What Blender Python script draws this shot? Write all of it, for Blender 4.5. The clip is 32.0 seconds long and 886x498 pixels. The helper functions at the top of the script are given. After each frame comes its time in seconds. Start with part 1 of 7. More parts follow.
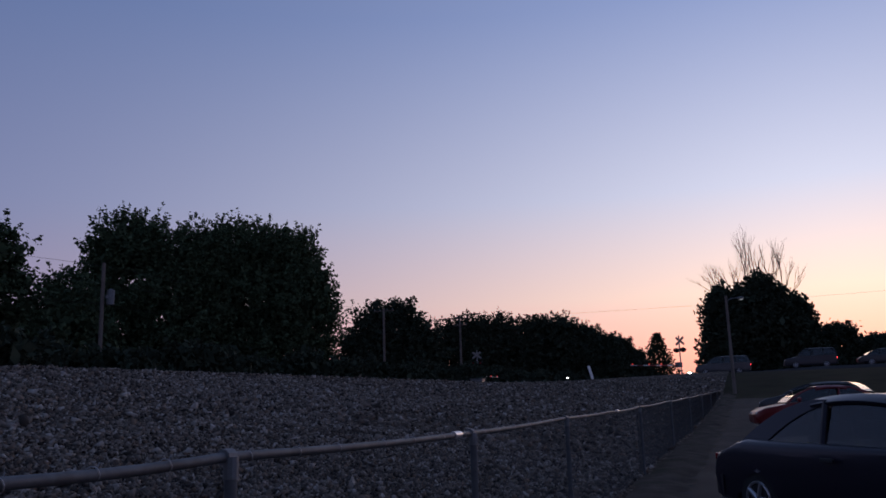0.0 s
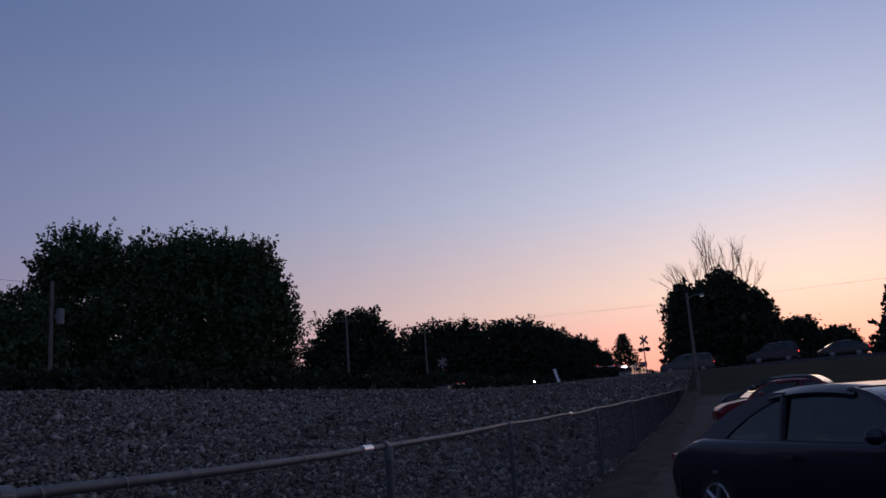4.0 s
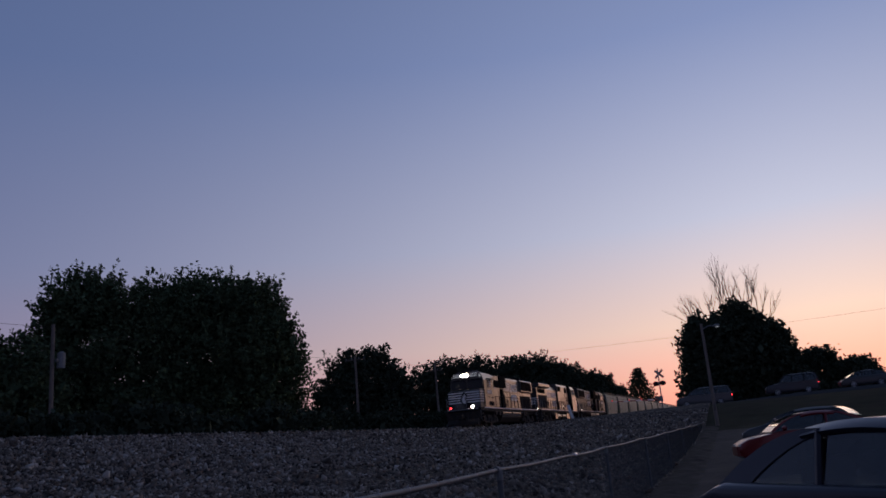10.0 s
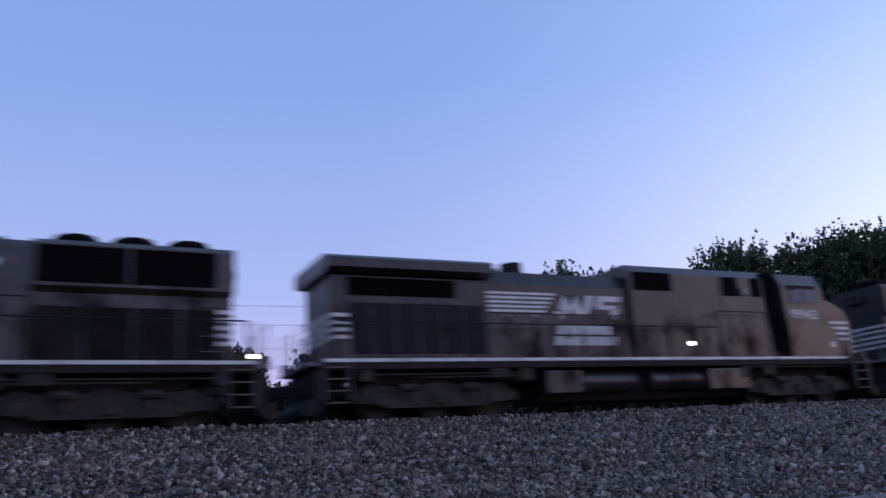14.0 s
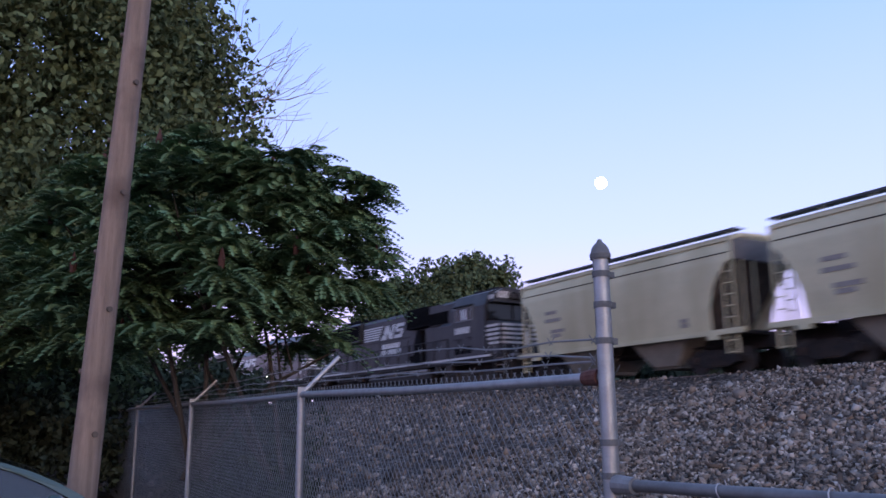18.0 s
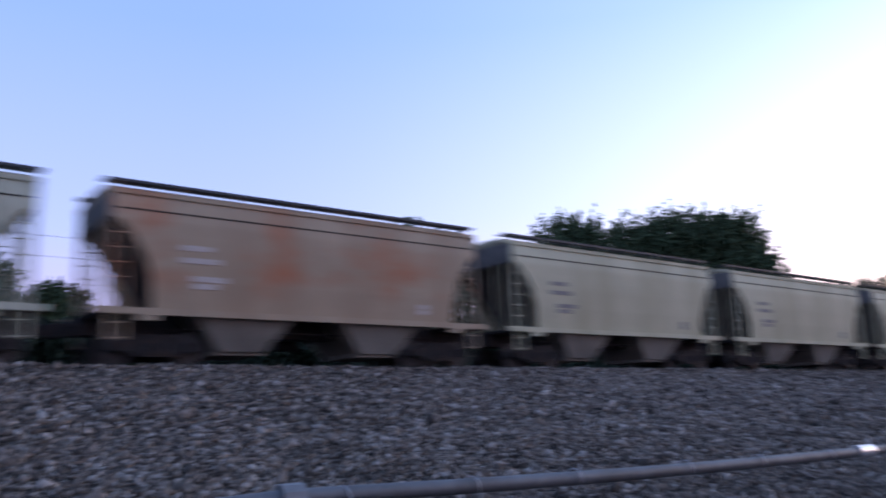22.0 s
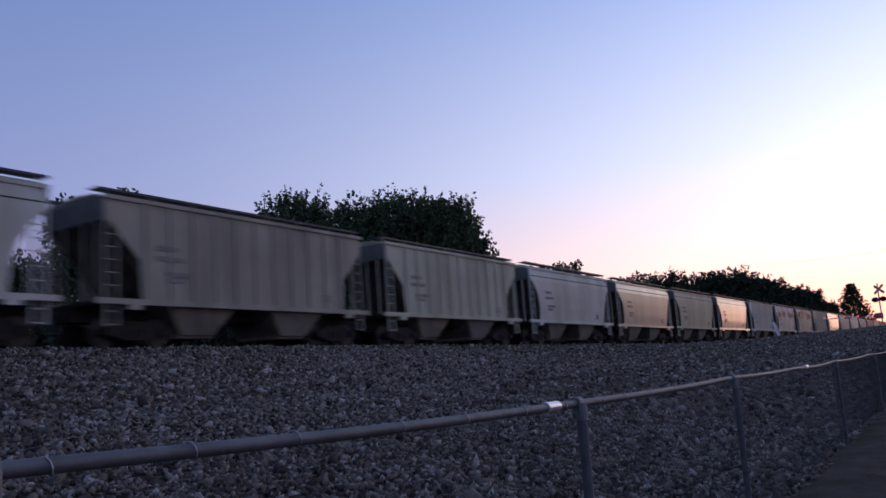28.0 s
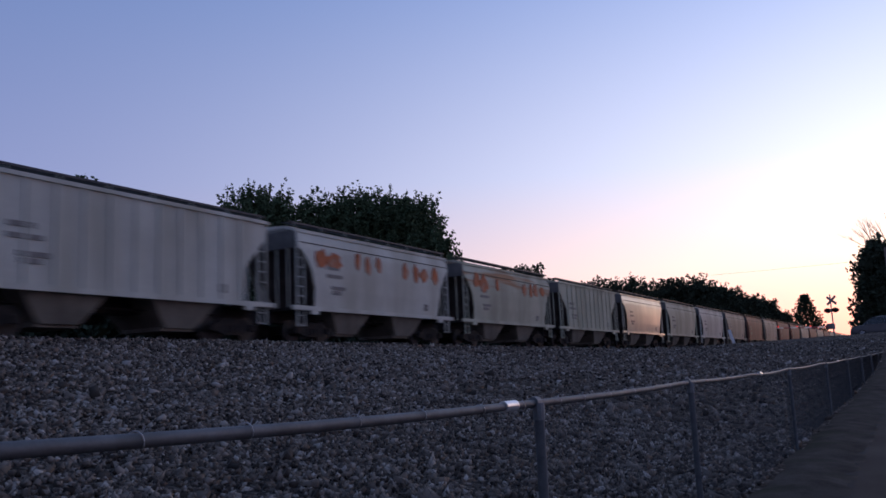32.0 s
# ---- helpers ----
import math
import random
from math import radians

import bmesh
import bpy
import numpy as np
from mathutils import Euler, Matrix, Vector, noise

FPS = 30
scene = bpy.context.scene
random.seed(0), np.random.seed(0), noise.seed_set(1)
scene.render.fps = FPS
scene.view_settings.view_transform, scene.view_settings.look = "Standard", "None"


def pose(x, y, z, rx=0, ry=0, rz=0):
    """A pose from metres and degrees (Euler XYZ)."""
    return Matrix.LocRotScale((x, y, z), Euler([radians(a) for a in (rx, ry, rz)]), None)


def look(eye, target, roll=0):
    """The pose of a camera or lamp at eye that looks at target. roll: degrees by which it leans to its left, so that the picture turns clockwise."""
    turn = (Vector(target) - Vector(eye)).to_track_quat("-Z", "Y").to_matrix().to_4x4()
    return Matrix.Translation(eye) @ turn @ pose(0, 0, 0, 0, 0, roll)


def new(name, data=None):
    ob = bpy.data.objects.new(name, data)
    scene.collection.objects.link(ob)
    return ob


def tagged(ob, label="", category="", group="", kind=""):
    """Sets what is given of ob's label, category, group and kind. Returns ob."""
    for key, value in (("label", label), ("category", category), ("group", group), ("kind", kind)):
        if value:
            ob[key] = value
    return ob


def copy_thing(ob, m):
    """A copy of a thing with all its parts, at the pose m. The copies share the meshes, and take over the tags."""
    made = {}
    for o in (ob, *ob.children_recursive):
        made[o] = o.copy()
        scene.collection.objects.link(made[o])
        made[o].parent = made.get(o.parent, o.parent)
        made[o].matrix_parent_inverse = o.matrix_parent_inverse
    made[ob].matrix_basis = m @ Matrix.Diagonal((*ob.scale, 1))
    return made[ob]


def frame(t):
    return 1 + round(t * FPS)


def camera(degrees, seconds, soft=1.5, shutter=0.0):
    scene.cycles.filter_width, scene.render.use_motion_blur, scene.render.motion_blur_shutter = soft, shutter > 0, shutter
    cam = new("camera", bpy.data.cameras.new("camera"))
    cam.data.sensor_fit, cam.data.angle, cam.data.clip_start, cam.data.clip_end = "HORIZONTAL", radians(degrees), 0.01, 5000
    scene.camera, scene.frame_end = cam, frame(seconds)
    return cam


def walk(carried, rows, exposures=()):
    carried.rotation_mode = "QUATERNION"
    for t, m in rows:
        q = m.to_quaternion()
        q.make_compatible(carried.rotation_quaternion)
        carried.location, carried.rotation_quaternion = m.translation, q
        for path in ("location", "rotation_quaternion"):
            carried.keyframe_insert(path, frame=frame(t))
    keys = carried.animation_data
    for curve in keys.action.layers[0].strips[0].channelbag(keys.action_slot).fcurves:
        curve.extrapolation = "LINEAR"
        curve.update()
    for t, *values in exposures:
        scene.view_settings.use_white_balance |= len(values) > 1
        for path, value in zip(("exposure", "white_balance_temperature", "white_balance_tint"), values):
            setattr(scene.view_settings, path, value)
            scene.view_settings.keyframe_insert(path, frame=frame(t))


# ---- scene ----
EXPOSURES = [(0.0, -0.76, 6500, 10.0), (2.0, -0.78, 6500, 10.0), (6.0, -1.05, 6500, 10.0), (9.0, -1.0, 6500, 10.0), (11.0, -1.1, 6500, 10.0), (12.0, -1.03, 6500, 8.7), (12.5, -0.68, 6500, 8.0), (13.0, -0.22, 6500, 5.0), (13.5, 0.2, 6500, 5.0), (14.0, 0.55, 6500, 5.0), (15.0, 0.75, 6500, 5.0), (15.5, 0.93, 6500, 5.0), (17.5, 1.38, 6500, 9.0), (18.0, 1.34, 6500, 8.8), (19.0, 1.3, 6500, 8.4), (20.0, 1.1, 6500, 8.0), (21.0, 1.05, 6500, 8.0), (21.5, 1.22, 6500, 4.0), (22.0, 1.02, 6500, 4.0), (22.5, 0.68, 6500, 4.0), (23.0, 0.28, 6500, 5.0), (24.0, 0.21, 6500, 7.0), (25.0, 0.05, 6500, 7.2), (28.0, -0.03, 6500, 8.0), (32.0, -0.12, 6500, 8.0)]
# ---------- camera: seconds, place, yaw, pitch and lean in degrees ----------
PATH = (
    (0.0, -1.535, -0.047, 1.626, -69.57, 10.91, 1.74),
    (0.5, -1.457, -0.084, 1.620, -70.36, 10.59, 2.52),
    (1.0, -1.397, -0.110, 1.620, -70.97, 10.18, 2.98),
    (1.5, -1.375, -0.111, 1.619, -71.45, 10.37, 4.11),
    (2.0, -1.315, 0.006, 1.596, -71.87, 10.39, 3.17),
    (2.5, -1.210, 0.059, 1.596, -72.18, 11.10, 2.70),
    (4.5, -0.547, -0.195, 1.608, -72.04, 11.35, 4.28),
    (5.0, -0.505, -0.169, 1.597, -72.57, 11.69, 3.40),
    (5.5, -0.492, -0.165, 1.596, -72.49, 11.96, 3.51),
    (6.0, -0.498, -0.173, 1.602, -72.52, 12.31, 3.52),
    (6.5, -0.503, -0.218, 1.599, -72.61, 12.42, 3.36),
    (7.0, -0.464, -0.233, 1.598, -72.92, 11.95, 2.72),
    (7.5, -0.368, -0.162, 1.587, -73.49, 11.31, 2.82),
    (8.0, -0.322, -0.100, 1.582, -73.86, 11.80, 1.70),
    (8.5, -0.137, -0.127, 1.578, -74.24, 11.37, 3.01),
    (9.0, 0.139, -0.198, 1.595, -72.83, 12.11, 2.10),
    (9.5, 0.319, -0.146, 1.613, -71.78, 12.17, 4.91),
    (10.0, 0.489, -0.121, 1.638, -71.47, 14.03, 5.08),
    (10.5, 0.633, -0.156, 1.645, -70.53, 13.97, 5.68),
    (11.0, 0.736, -0.165, 1.642, -68.76, 13.75, 4.80),
    (11.5, 0.760, -0.206, 1.655, -65.81, 13.68, 5.26),
    (12.0, 0.748, -0.250, 1.687, -58.41, 13.99, 5.13),
    (12.5, 0.697, -0.227, 1.645, -44.88, 14.50, 3.93),
    (12.7, 0.674, -0.220, 1.623, -37.96, 14.90, 2.96),
    (13.0, 0.631, -0.201, 1.606, -25.99, 15.26, 2.31),
    (13.5, 0.560, -0.127, 1.628, -20.91, 16.41, 3.51),
    (14.0, 0.572, -0.103, 1.609, -27.23, 15.47, 3.91),
    (14.5, 0.654, -0.022, 1.589, -16.76, 16.03, 2.72),
    (14.6, 0.647, -0.002, 1.590, -12.20, 15.95, 2.60),
    (14.8, 0.601, 0.037, 1.598, -4.54, 15.80, 2.68),
    (15.0, 0.543, 0.073, 1.603, 0.47, 15.33, 2.86),
    (15.2, 0.501, 0.105, 1.602, 4.29, 14.95, 3.20),
    (15.4, 0.469, 0.125, 1.599, 8.95, 15.20, 3.20),
    (15.5, 0.452, 0.128, 1.599, 12.20, 15.50, 2.70),
    (17.5, -0.007, 0.078, 1.604, 57.13, 11.97, 1.30),
    (18.0, -0.011, 0.045, 1.599, 62.79, 12.04, 0.57),
    (18.2, 0.015, 0.077, 1.591, 61.12, 11.71, 0.66),
    (18.5, 0.027, 0.095, 1.590, 60.38, 11.22, 1.36),
    (19.0, 0.077, 0.123, 1.597, 55.57, 12.69, 1.49),
    (19.5, 0.023, 0.110, 1.600, 51.25, 13.25, 1.39),
    (20.0, -0.038, 0.077, 1.603, 47.05, 13.26, 0.96),
    (20.5, 0.015, 0.036, 1.593, 32.90, 12.16, 0.73),
    (20.7, 0.163, 0.060, 1.601, 24.20, 12.38, 1.36),
    (21.0, 0.202, 0.080, 1.627, 7.56, 11.96, 1.36),
    (21.4, 0.325, 0.120, 1.636, -12.16, 9.94, 0.62),
    (21.5, 0.397, 0.104, 1.605, -16.92, 10.11, 0.50),
    (21.8, 0.434, 0.177, 1.602, -31.75, 11.49, 0.01),
    (22.0, 0.477, 0.248, 1.617, -38.28, 11.72, 1.88),
    (22.5, 0.490, 0.285, 1.619, -50.17, 11.18, 2.18),
    (23.0, 0.465, 0.297, 1.610, -54.00, 10.22, 1.56),
    (23.5, 0.397, 0.246, 1.597, -52.67, 10.06, 2.08),
    (24.0, 0.343, 0.189, 1.584, -51.92, 10.22, 2.13),
    (24.5, 0.377, 0.188, 1.579, -54.94, 10.77, 2.56),
    (25.0, 0.381, 0.202, 1.576, -57.04, 10.06, 1.48),
    (25.5, 0.400, 0.194, 1.574, -58.08, 8.99, 3.42),
    (27.5, 0.444, 0.223, 1.569, -57.51, 9.27, 4.08),
    (28.0, 0.448, 0.223, 1.568, -57.66, 9.33, 3.82),
    (28.5, 0.454, 0.228, 1.568, -58.05, 9.36, 3.19),
    (29.0, 0.458, 0.229, 1.570, -58.17, 9.84, 3.19),
    (29.5, 0.464, 0.232, 1.565, -58.22, 9.89, 3.04),
    (30.0, 0.474, 0.242, 1.561, -58.51, 9.57, 2.79),
    (30.5, 0.483, 0.248, 1.561, -58.52, 9.25, 2.60),
    (31.0, 0.491, 0.248, 1.562, -59.31, 9.40, 2.41),
    (31.5, 0.500, 0.251, 1.555, -60.53, 9.31, 2.10),
    (32.0, 0.480, 0.238, 1.554, -60.27, 9.17, 2.47),
)
cam = camera(57.1, 32.0, soft=1.6, shutter=0.5)


def stand(x, y, z, yaw, pitch, lean):
    a, b = radians(yaw), radians(pitch)
    eye = Vector((x, y, z))
    return look(eye, eye + Vector((-math.sin(a) * math.cos(b), math.cos(a) * math.cos(b), math.sin(b))), -lean)


walk(cam, [(r[0], stand(*r[1:])) for r in PATH], EXPOSURES)

# ---------- world, sun ----------
SUN_AZ = radians(-7)          # the afterglow lies along +x, turned a little to -y


def make_world():
    w = bpy.data.worlds.new("dusk_sky")
    w.use_nodes = True
    scene.world = w
    nt = w.node_tree
    nt.nodes.clear()
    N, L = nt.nodes.new, nt.links.new
    out, bg = N("ShaderNodeOutputWorld"), N("ShaderNodeBackground")
    tc, sep = N("ShaderNodeTexCoord"), N("ShaderNodeSeparateXYZ")
    L(tc.outputs["Generated"], sep.inputs[0])

    def ramp(stops):
        r = N("ShaderNodeValToRGB")
        e = r.color_ramp.elements
        while len(e) < len(stops):
            e.new(0.5)
        for k, (p, c) in zip(e, stops):
            k.position, k.color = p, (*c, 1)
        L(sep.outputs["Z"], r.inputs[0])
        return r
    warm = ramp(WARM_SKY)
    cool = ramp(COOL_SKY)
    dot = N("ShaderNodeVectorMath")
    dot.operation = "DOT_PRODUCT"
    dot.inputs[1].default_value = (math.cos(SUN_AZ), math.sin(SUN_AZ), 0)
    flat, unit = N("ShaderNodeVectorMath"), N("ShaderNodeVectorMath")
    flat.operation, unit.operation = "MULTIPLY", "NORMALIZE"
    flat.inputs[1].default_value = (1, 1, 0.6)
    L(tc.outputs["Generated"], flat.inputs[0])
    L(flat.outputs[0], unit.inputs[0])
    L(unit.outputs[0], dot.inputs[0])
    away, wide, fac = N("ShaderNodeMath"), N("ShaderNodeMapRange"), N("ShaderNodeMath")
    away.operation, fac.operation = "ARCCOSINE", "POWER"
    L(dot.outputs["Value"], away.inputs[0])
    wide.inputs["From Min"].default_value, wide.inputs["From Max"].default_value = radians(GLOW[0]), radians(GLOW[1])
    L(away.outputs[0], wide.inputs["Value"])
    L(wide.outputs[0], fac.inputs[0])
    fac.inputs[1].default_value = 1.85
    mix = N("ShaderNodeMix")
    mix.data_type = "RGBA"
    L(fac.outputs[0], mix.inputs["Factor"])
    L(cool.outputs[0], mix.inputs[6])
    L(warm.outputs[0], mix.inputs[7])
    L(mix.outputs[2], bg.inputs["Color"])
    bg.inputs["Strength"].default_value = 1.0
    L(bg.outputs[0], out.inputs[0])


WARM_SKY = [(0.0, (2.50, 0.76, 0.50)), (0.05, (2.60, 1.12, 0.76)), (0.12, (2.2, 1.55, 1.22)), (0.24, (1.34, 1.36, 1.64)),
            (0.45, (0.63, 0.77, 1.28)), (0.9, (0.187, 0.259, 0.530))]
COOL_SKY = [(0.0, (0.42, 0.345, 0.50)), (0.10, (0.41, 0.350, 0.61)), (0.22, (0.293, 0.340, 0.635)), (0.45, (0.182, 0.268, 0.566)),
            (0.9, (0.12, 0.197, 0.42))]
GLOW = (78, 3)          # degrees from the sunset's azimuth: no glow, full glow
make_world()
sun = new("sun", bpy.data.lights.new("sun", "SUN"))
sun.data.energy, sun.data.angle, sun.data.color = 0.3, radians(25), (1.0, 0.66, 0.46)
sun.matrix_world = look((200 * math.cos(SUN_AZ), 200 * math.sin(SUN_AZ), 18), (0, 0, 0))


# ---------- materials ----------
def material(name, color, rough=0.7, metal=0.0, scale=6.0, vary=0.25, bump=0.0, fine=40.0, tint=None, stretch=(1, 1, 1), rnd=0.0, spec=0.5, streak=None, coat=0.0, patch=None, band=(2.9, 3.3), lie=(0.5, 1, 6), dull=False):
    """Two scales of noise over a base colour; tint: a second colour for stains; rnd: difference from piece to piece; dull: the patches have lost their gloss."""
    m = bpy.data.materials.new(name)
    m.use_nodes = True
    nt = m.node_tree
    N, L = nt.nodes.new, nt.links.new
    b = nt.nodes["Principled BSDF"]
    tc, mp = N("ShaderNodeTexCoord"), N("ShaderNodeMapping")
    mp.inputs["Scale"].default_value = stretch
    L(tc.outputs["Object"], mp.inputs[0])
    n1, n2 = N("ShaderNodeTexNoise"), N("ShaderNodeTexNoise")
    n1.inputs["Scale"].default_value, n2.inputs["Scale"].default_value = scale, fine
    n1.inputs["Detail"].default_value, n2.inputs["Detail"].default_value = 5, 4
    L(mp.outputs[0], n1.inputs["Vector"])
    L(mp.outputs[0], n2.inputs["Vector"])
    add = N("ShaderNodeMath")
    add.operation = "MULTIPLY_ADD"
    add.inputs[1].default_value = 0.4
    L(n2.outputs[0], add.inputs[0])
    L(n1.outputs[0], add.inputs[2])
    mr = N("ShaderNodeMapRange")
    mr.inputs["From Min"].default_value, mr.inputs["From Max"].default_value = 0.4, 1.0
    mr.inputs["To Min"].default_value, mr.inputs["To Max"].default_value = 1 - vary, 1 + vary
    L(add.outputs[0], mr.inputs["Value"])
    val = mr.outputs[0]
    if rnd:
        oi, mm, mu = N("ShaderNodeObjectInfo"), N("ShaderNodeMapRange"), N("ShaderNodeMath")
        mm.inputs["To Min"].default_value, mm.inputs["To Max"].default_value = 1 - rnd, 1 + rnd
        L(oi.outputs["Random"], mm.inputs["Value"])
        mu.operation = "MULTIPLY"
        L(val, mu.inputs[0])
        L(mm.outputs[0], mu.inputs[1])
        val = mu.outputs[0]
    sc = N("ShaderNodeVectorMath")
    sc.operation = "SCALE"
    L(val, sc.inputs["Scale"])
    sc.inputs[0].default_value = color
    colour = sc.outputs[0]
    for extra, spread in ((tint, (0.52, 0.72)), (patch, None)):
        if not extra:
            continue
        mix = N("ShaderNodeMix")
        mix.data_type = "RGBA"
        mix.inputs[7].default_value = (*extra, 1)
        n3, mp3, r3 = N("ShaderNodeTexNoise"), N("ShaderNodeMapping"), N("ShaderNodeMapRange")
        mp3.inputs["Scale"].default_value = (streak or (1, 1, 1)) if spread else lie
        mp3.inputs["Location"].default_value = (3.7, 1.3, 5.1)
        L(tc.outputs["Object"], mp3.inputs[0])
        L(mp3.outputs[0], n3.inputs["Vector"])
        n3.inputs["Scale"].default_value, n3.inputs["Detail"].default_value = scale * 0.5, 6
        r3.inputs["From Min"].default_value, r3.inputs["From Max"].default_value = spread or (0.48, 0.62)
        L(n3.outputs[0], r3.inputs["Value"])
        f = r3.outputs[0]
        if spread is None:
            sx, edge = N("ShaderNodeSeparateXYZ"), N("ShaderNodeMapRange")
            L(tc.outputs["Object"], sx.inputs[0])
            edge.interpolation_type = "SMOOTHSTEP"
            edge.inputs["From Min"].default_value, edge.inputs["From Max"].default_value = min(band), max(band)
            if band[0] > band[1]:
                edge.inputs["To Min"].default_value, edge.inputs["To Max"].default_value = 1, 0
            L(sx.outputs["Z"], edge.inputs["Value"])
            mu = N("ShaderNodeMath")
            mu.operation = "MULTIPLY"
            L(f, mu.inputs[0])
            L(edge.outputs[0], mu.inputs[1])
            f = mu.outputs[0]
        L(f, mix.inputs["Factor"])
        L(colour, mix.inputs[6])
        colour = mix.outputs[2]
    L(colour, b.inputs["Base Color"])
    b.inputs["Roughness"].default_value, b.inputs["Metallic"].default_value = rough, metal
    b.inputs["Specular IOR Level"].default_value = spec
    if dull:
        gloss = N("ShaderNodeMapRange")
        gloss.inputs["To Min"].default_value, gloss.inputs["To Max"].default_value = spec, spec * 0.12
        L(f, gloss.inputs["Value"])
        L(gloss.outputs[0], b.inputs["Specular IOR Level"])
    b.inputs["Coat Weight"].default_value = coat
    if bump:
        bp = N("ShaderNodeBump")
        bp.inputs["Strength"].default_value, bp.inputs["Distance"].default_value = bump, 0.02
        L(add.outputs[0], bp.inputs["Height"])
        L(bp.outputs[0], b.inputs["Normal"])
    return m


def glow(name, color, strength):
    m = bpy.data.materials.new(name)
    m.use_nodes = True
    b = m.node_tree.nodes["Principled BSDF"]
    b.inputs["Base Color"].default_value = (*color, 1)
    b.inputs["Emission Color"].default_value, b.inputs["Emission Strength"].default_value = (*color, 1), strength
    return m


def glass(name, color, rough=0.05):
    m = bpy.data.materials.new(name)
    m.use_nodes = True
    b = m.node_tree.nodes["Principled BSDF"]
    b.inputs["Base Color"].default_value, b.inputs["Roughness"].default_value = (*color, 1), rough
    b.inputs["Specular IOR Level"].default_value = 0.5
    return m


M = {}


def mats():
    M["ballast"] = gravel_material()
    M["stone"] = stone_material()
    M["dirt"] = material("grassy_dirt", (0.02, 0.023, 0.013), 1.0, scale=0.6, vary=0.45, bump=0.8, fine=14, tint=(0.026, 0.022, 0.016), spec=0.05)
    M["verge"] = material("dirt_and_weeds", (0.062, 0.054, 0.047), 1.0, scale=2.2, vary=0.6, bump=1.0, fine=34, tint=(0.04, 0.042, 0.028), spec=0.05)
    M["asphalt"] = material("worn_asphalt", (0.029, 0.028, 0.029), 0.85, scale=1.2, vary=0.4, bump=0.6, fine=90, tint=(0.05, 0.048, 0.046), spec=0.12)
    M["road"] = material("road_asphalt", (0.045, 0.045, 0.046), 0.85, scale=1.0, vary=0.25, bump=0.4, fine=80, spec=0.1)
    M["galv"] = material("galvanised_steel", (0.30, 0.31, 0.32), 0.5, 0.7, scale=14, vary=0.22, bump=0.1, fine=90, tint=(0.30, 0.31, 0.33))
    M["galv_dull"] = material("weathered_zinc", (0.20, 0.205, 0.21), 0.65, 0.5, scale=12, vary=0.3, fine=80)
    M["rustpipe"] = material("rusty_iron", (0.10, 0.04, 0.03), 0.9, 0.2, scale=18, vary=0.4, bump=0.4, fine=90)
    M["rail_tube"] = material("dull_rail_tube", (0.13, 0.135, 0.14), 0.6, 0.4, scale=14, vary=0.25, bump=0.1, fine=90, tint=(0.09, 0.088, 0.085))
    M["post"] = material("weathered_post_zinc", (0.12, 0.122, 0.125), 0.8, 0.3, scale=12, vary=0.3, fine=80)
    M["wire"] = material("fence_wire", (0.09, 0.092, 0.095), 0.7, 0.4, scale=9, vary=0.25)
    M["mesh_wire"] = material("zinc_mesh_wire", (0.20, 0.205, 0.21), 0.6, 0.5, scale=9, vary=0.25)
    M["tie_wire"] = material("pale_tie_wire", (0.42, 0.42, 0.43), 0.5, 0.4, scale=20, vary=0.1)
    M["tape"] = material("bright_sleeve", (0.75, 0.75, 0.76), 0.3, 0.6, scale=20, vary=0.1)
    M["wood"] = material("pole_wood", (0.20, 0.148, 0.115), 0.9, scale=3, vary=0.35, bump=0.6, fine=30, stretch=(6, 6, 0.5), tint=(0.10, 0.07, 0.055))
    M["pole_grey"] = material("grey_pole_wood", (0.17, 0.14, 0.12), 0.9, scale=3, vary=0.3, fine=30, stretch=(6, 6, 0.5), tint=(0.11, 0.09, 0.075))
    M["wood_dark"] = material("dark_pole_wood", (0.10, 0.08, 0.065), 0.95, scale=3, vary=0.3, fine=30, stretch=(6, 6, 0.5))
    M["bark"] = material("bark", (0.05, 0.042, 0.034), 1.0, scale=5, vary=0.4, bump=0.8, fine=25, stretch=(3, 3, 0.6))
    M["barebark"] = material("bare_branches", (0.20, 0.16, 0.13), 0.95, scale=5, vary=0.3)
    M["leaf"] = leaf_material("maple_leaf", (0.068, 0.095, 0.050))
    M["leaf_n"] = leaf_material("overhanging_leaf", (0.085, 0.115, 0.058))
    M["leaf_b"] = leaf_material("hedge_leaf", (0.042, 0.054, 0.035))
    M["leaf_s"] = leaf_material("sumac_leaf", (0.095, 0.160, 0.082))
    M["needle"] = leaf_material("spruce_needle", (0.025, 0.045, 0.028))
    M["fruit"] = material("sumac_fruit", (0.06, 0.022, 0.016), 0.9, scale=60, vary=0.4)
    M["steel"] = material("dark_running_gear", (0.030, 0.027, 0.026), 0.8, 0.3, scale=7, vary=0.4, bump=0.3, fine=50, tint=(0.055, 0.038, 0.030), spec=0.25)
    M["wheel"] = material("wheel_steel", (0.06, 0.054, 0.05), 0.7, 0.5, scale=8, vary=0.3)
    M["railsteel"] = material("rail_steel", (0.20, 0.17, 0.15), 0.5, 0.8, scale=5, vary=0.3, tint=(0.12, 0.06, 0.04))
    M["tie"] = material("creosoted_tie", (0.06, 0.05, 0.045), 0.95, scale=6, vary=0.4, rnd=0.2)
    M["black"] = material("loco_black", (0.029, 0.028, 0.029), 0.31, scale=2.2, vary=0.4, fine=30, tint=(0.060, 0.052, 0.046), streak=(1, 1, 0.35), bump=0.05, patch=(0.016, 0.014, 0.013), band=(3.4, 2.5), lie=(1.2, 1, 0.7), dull=True)
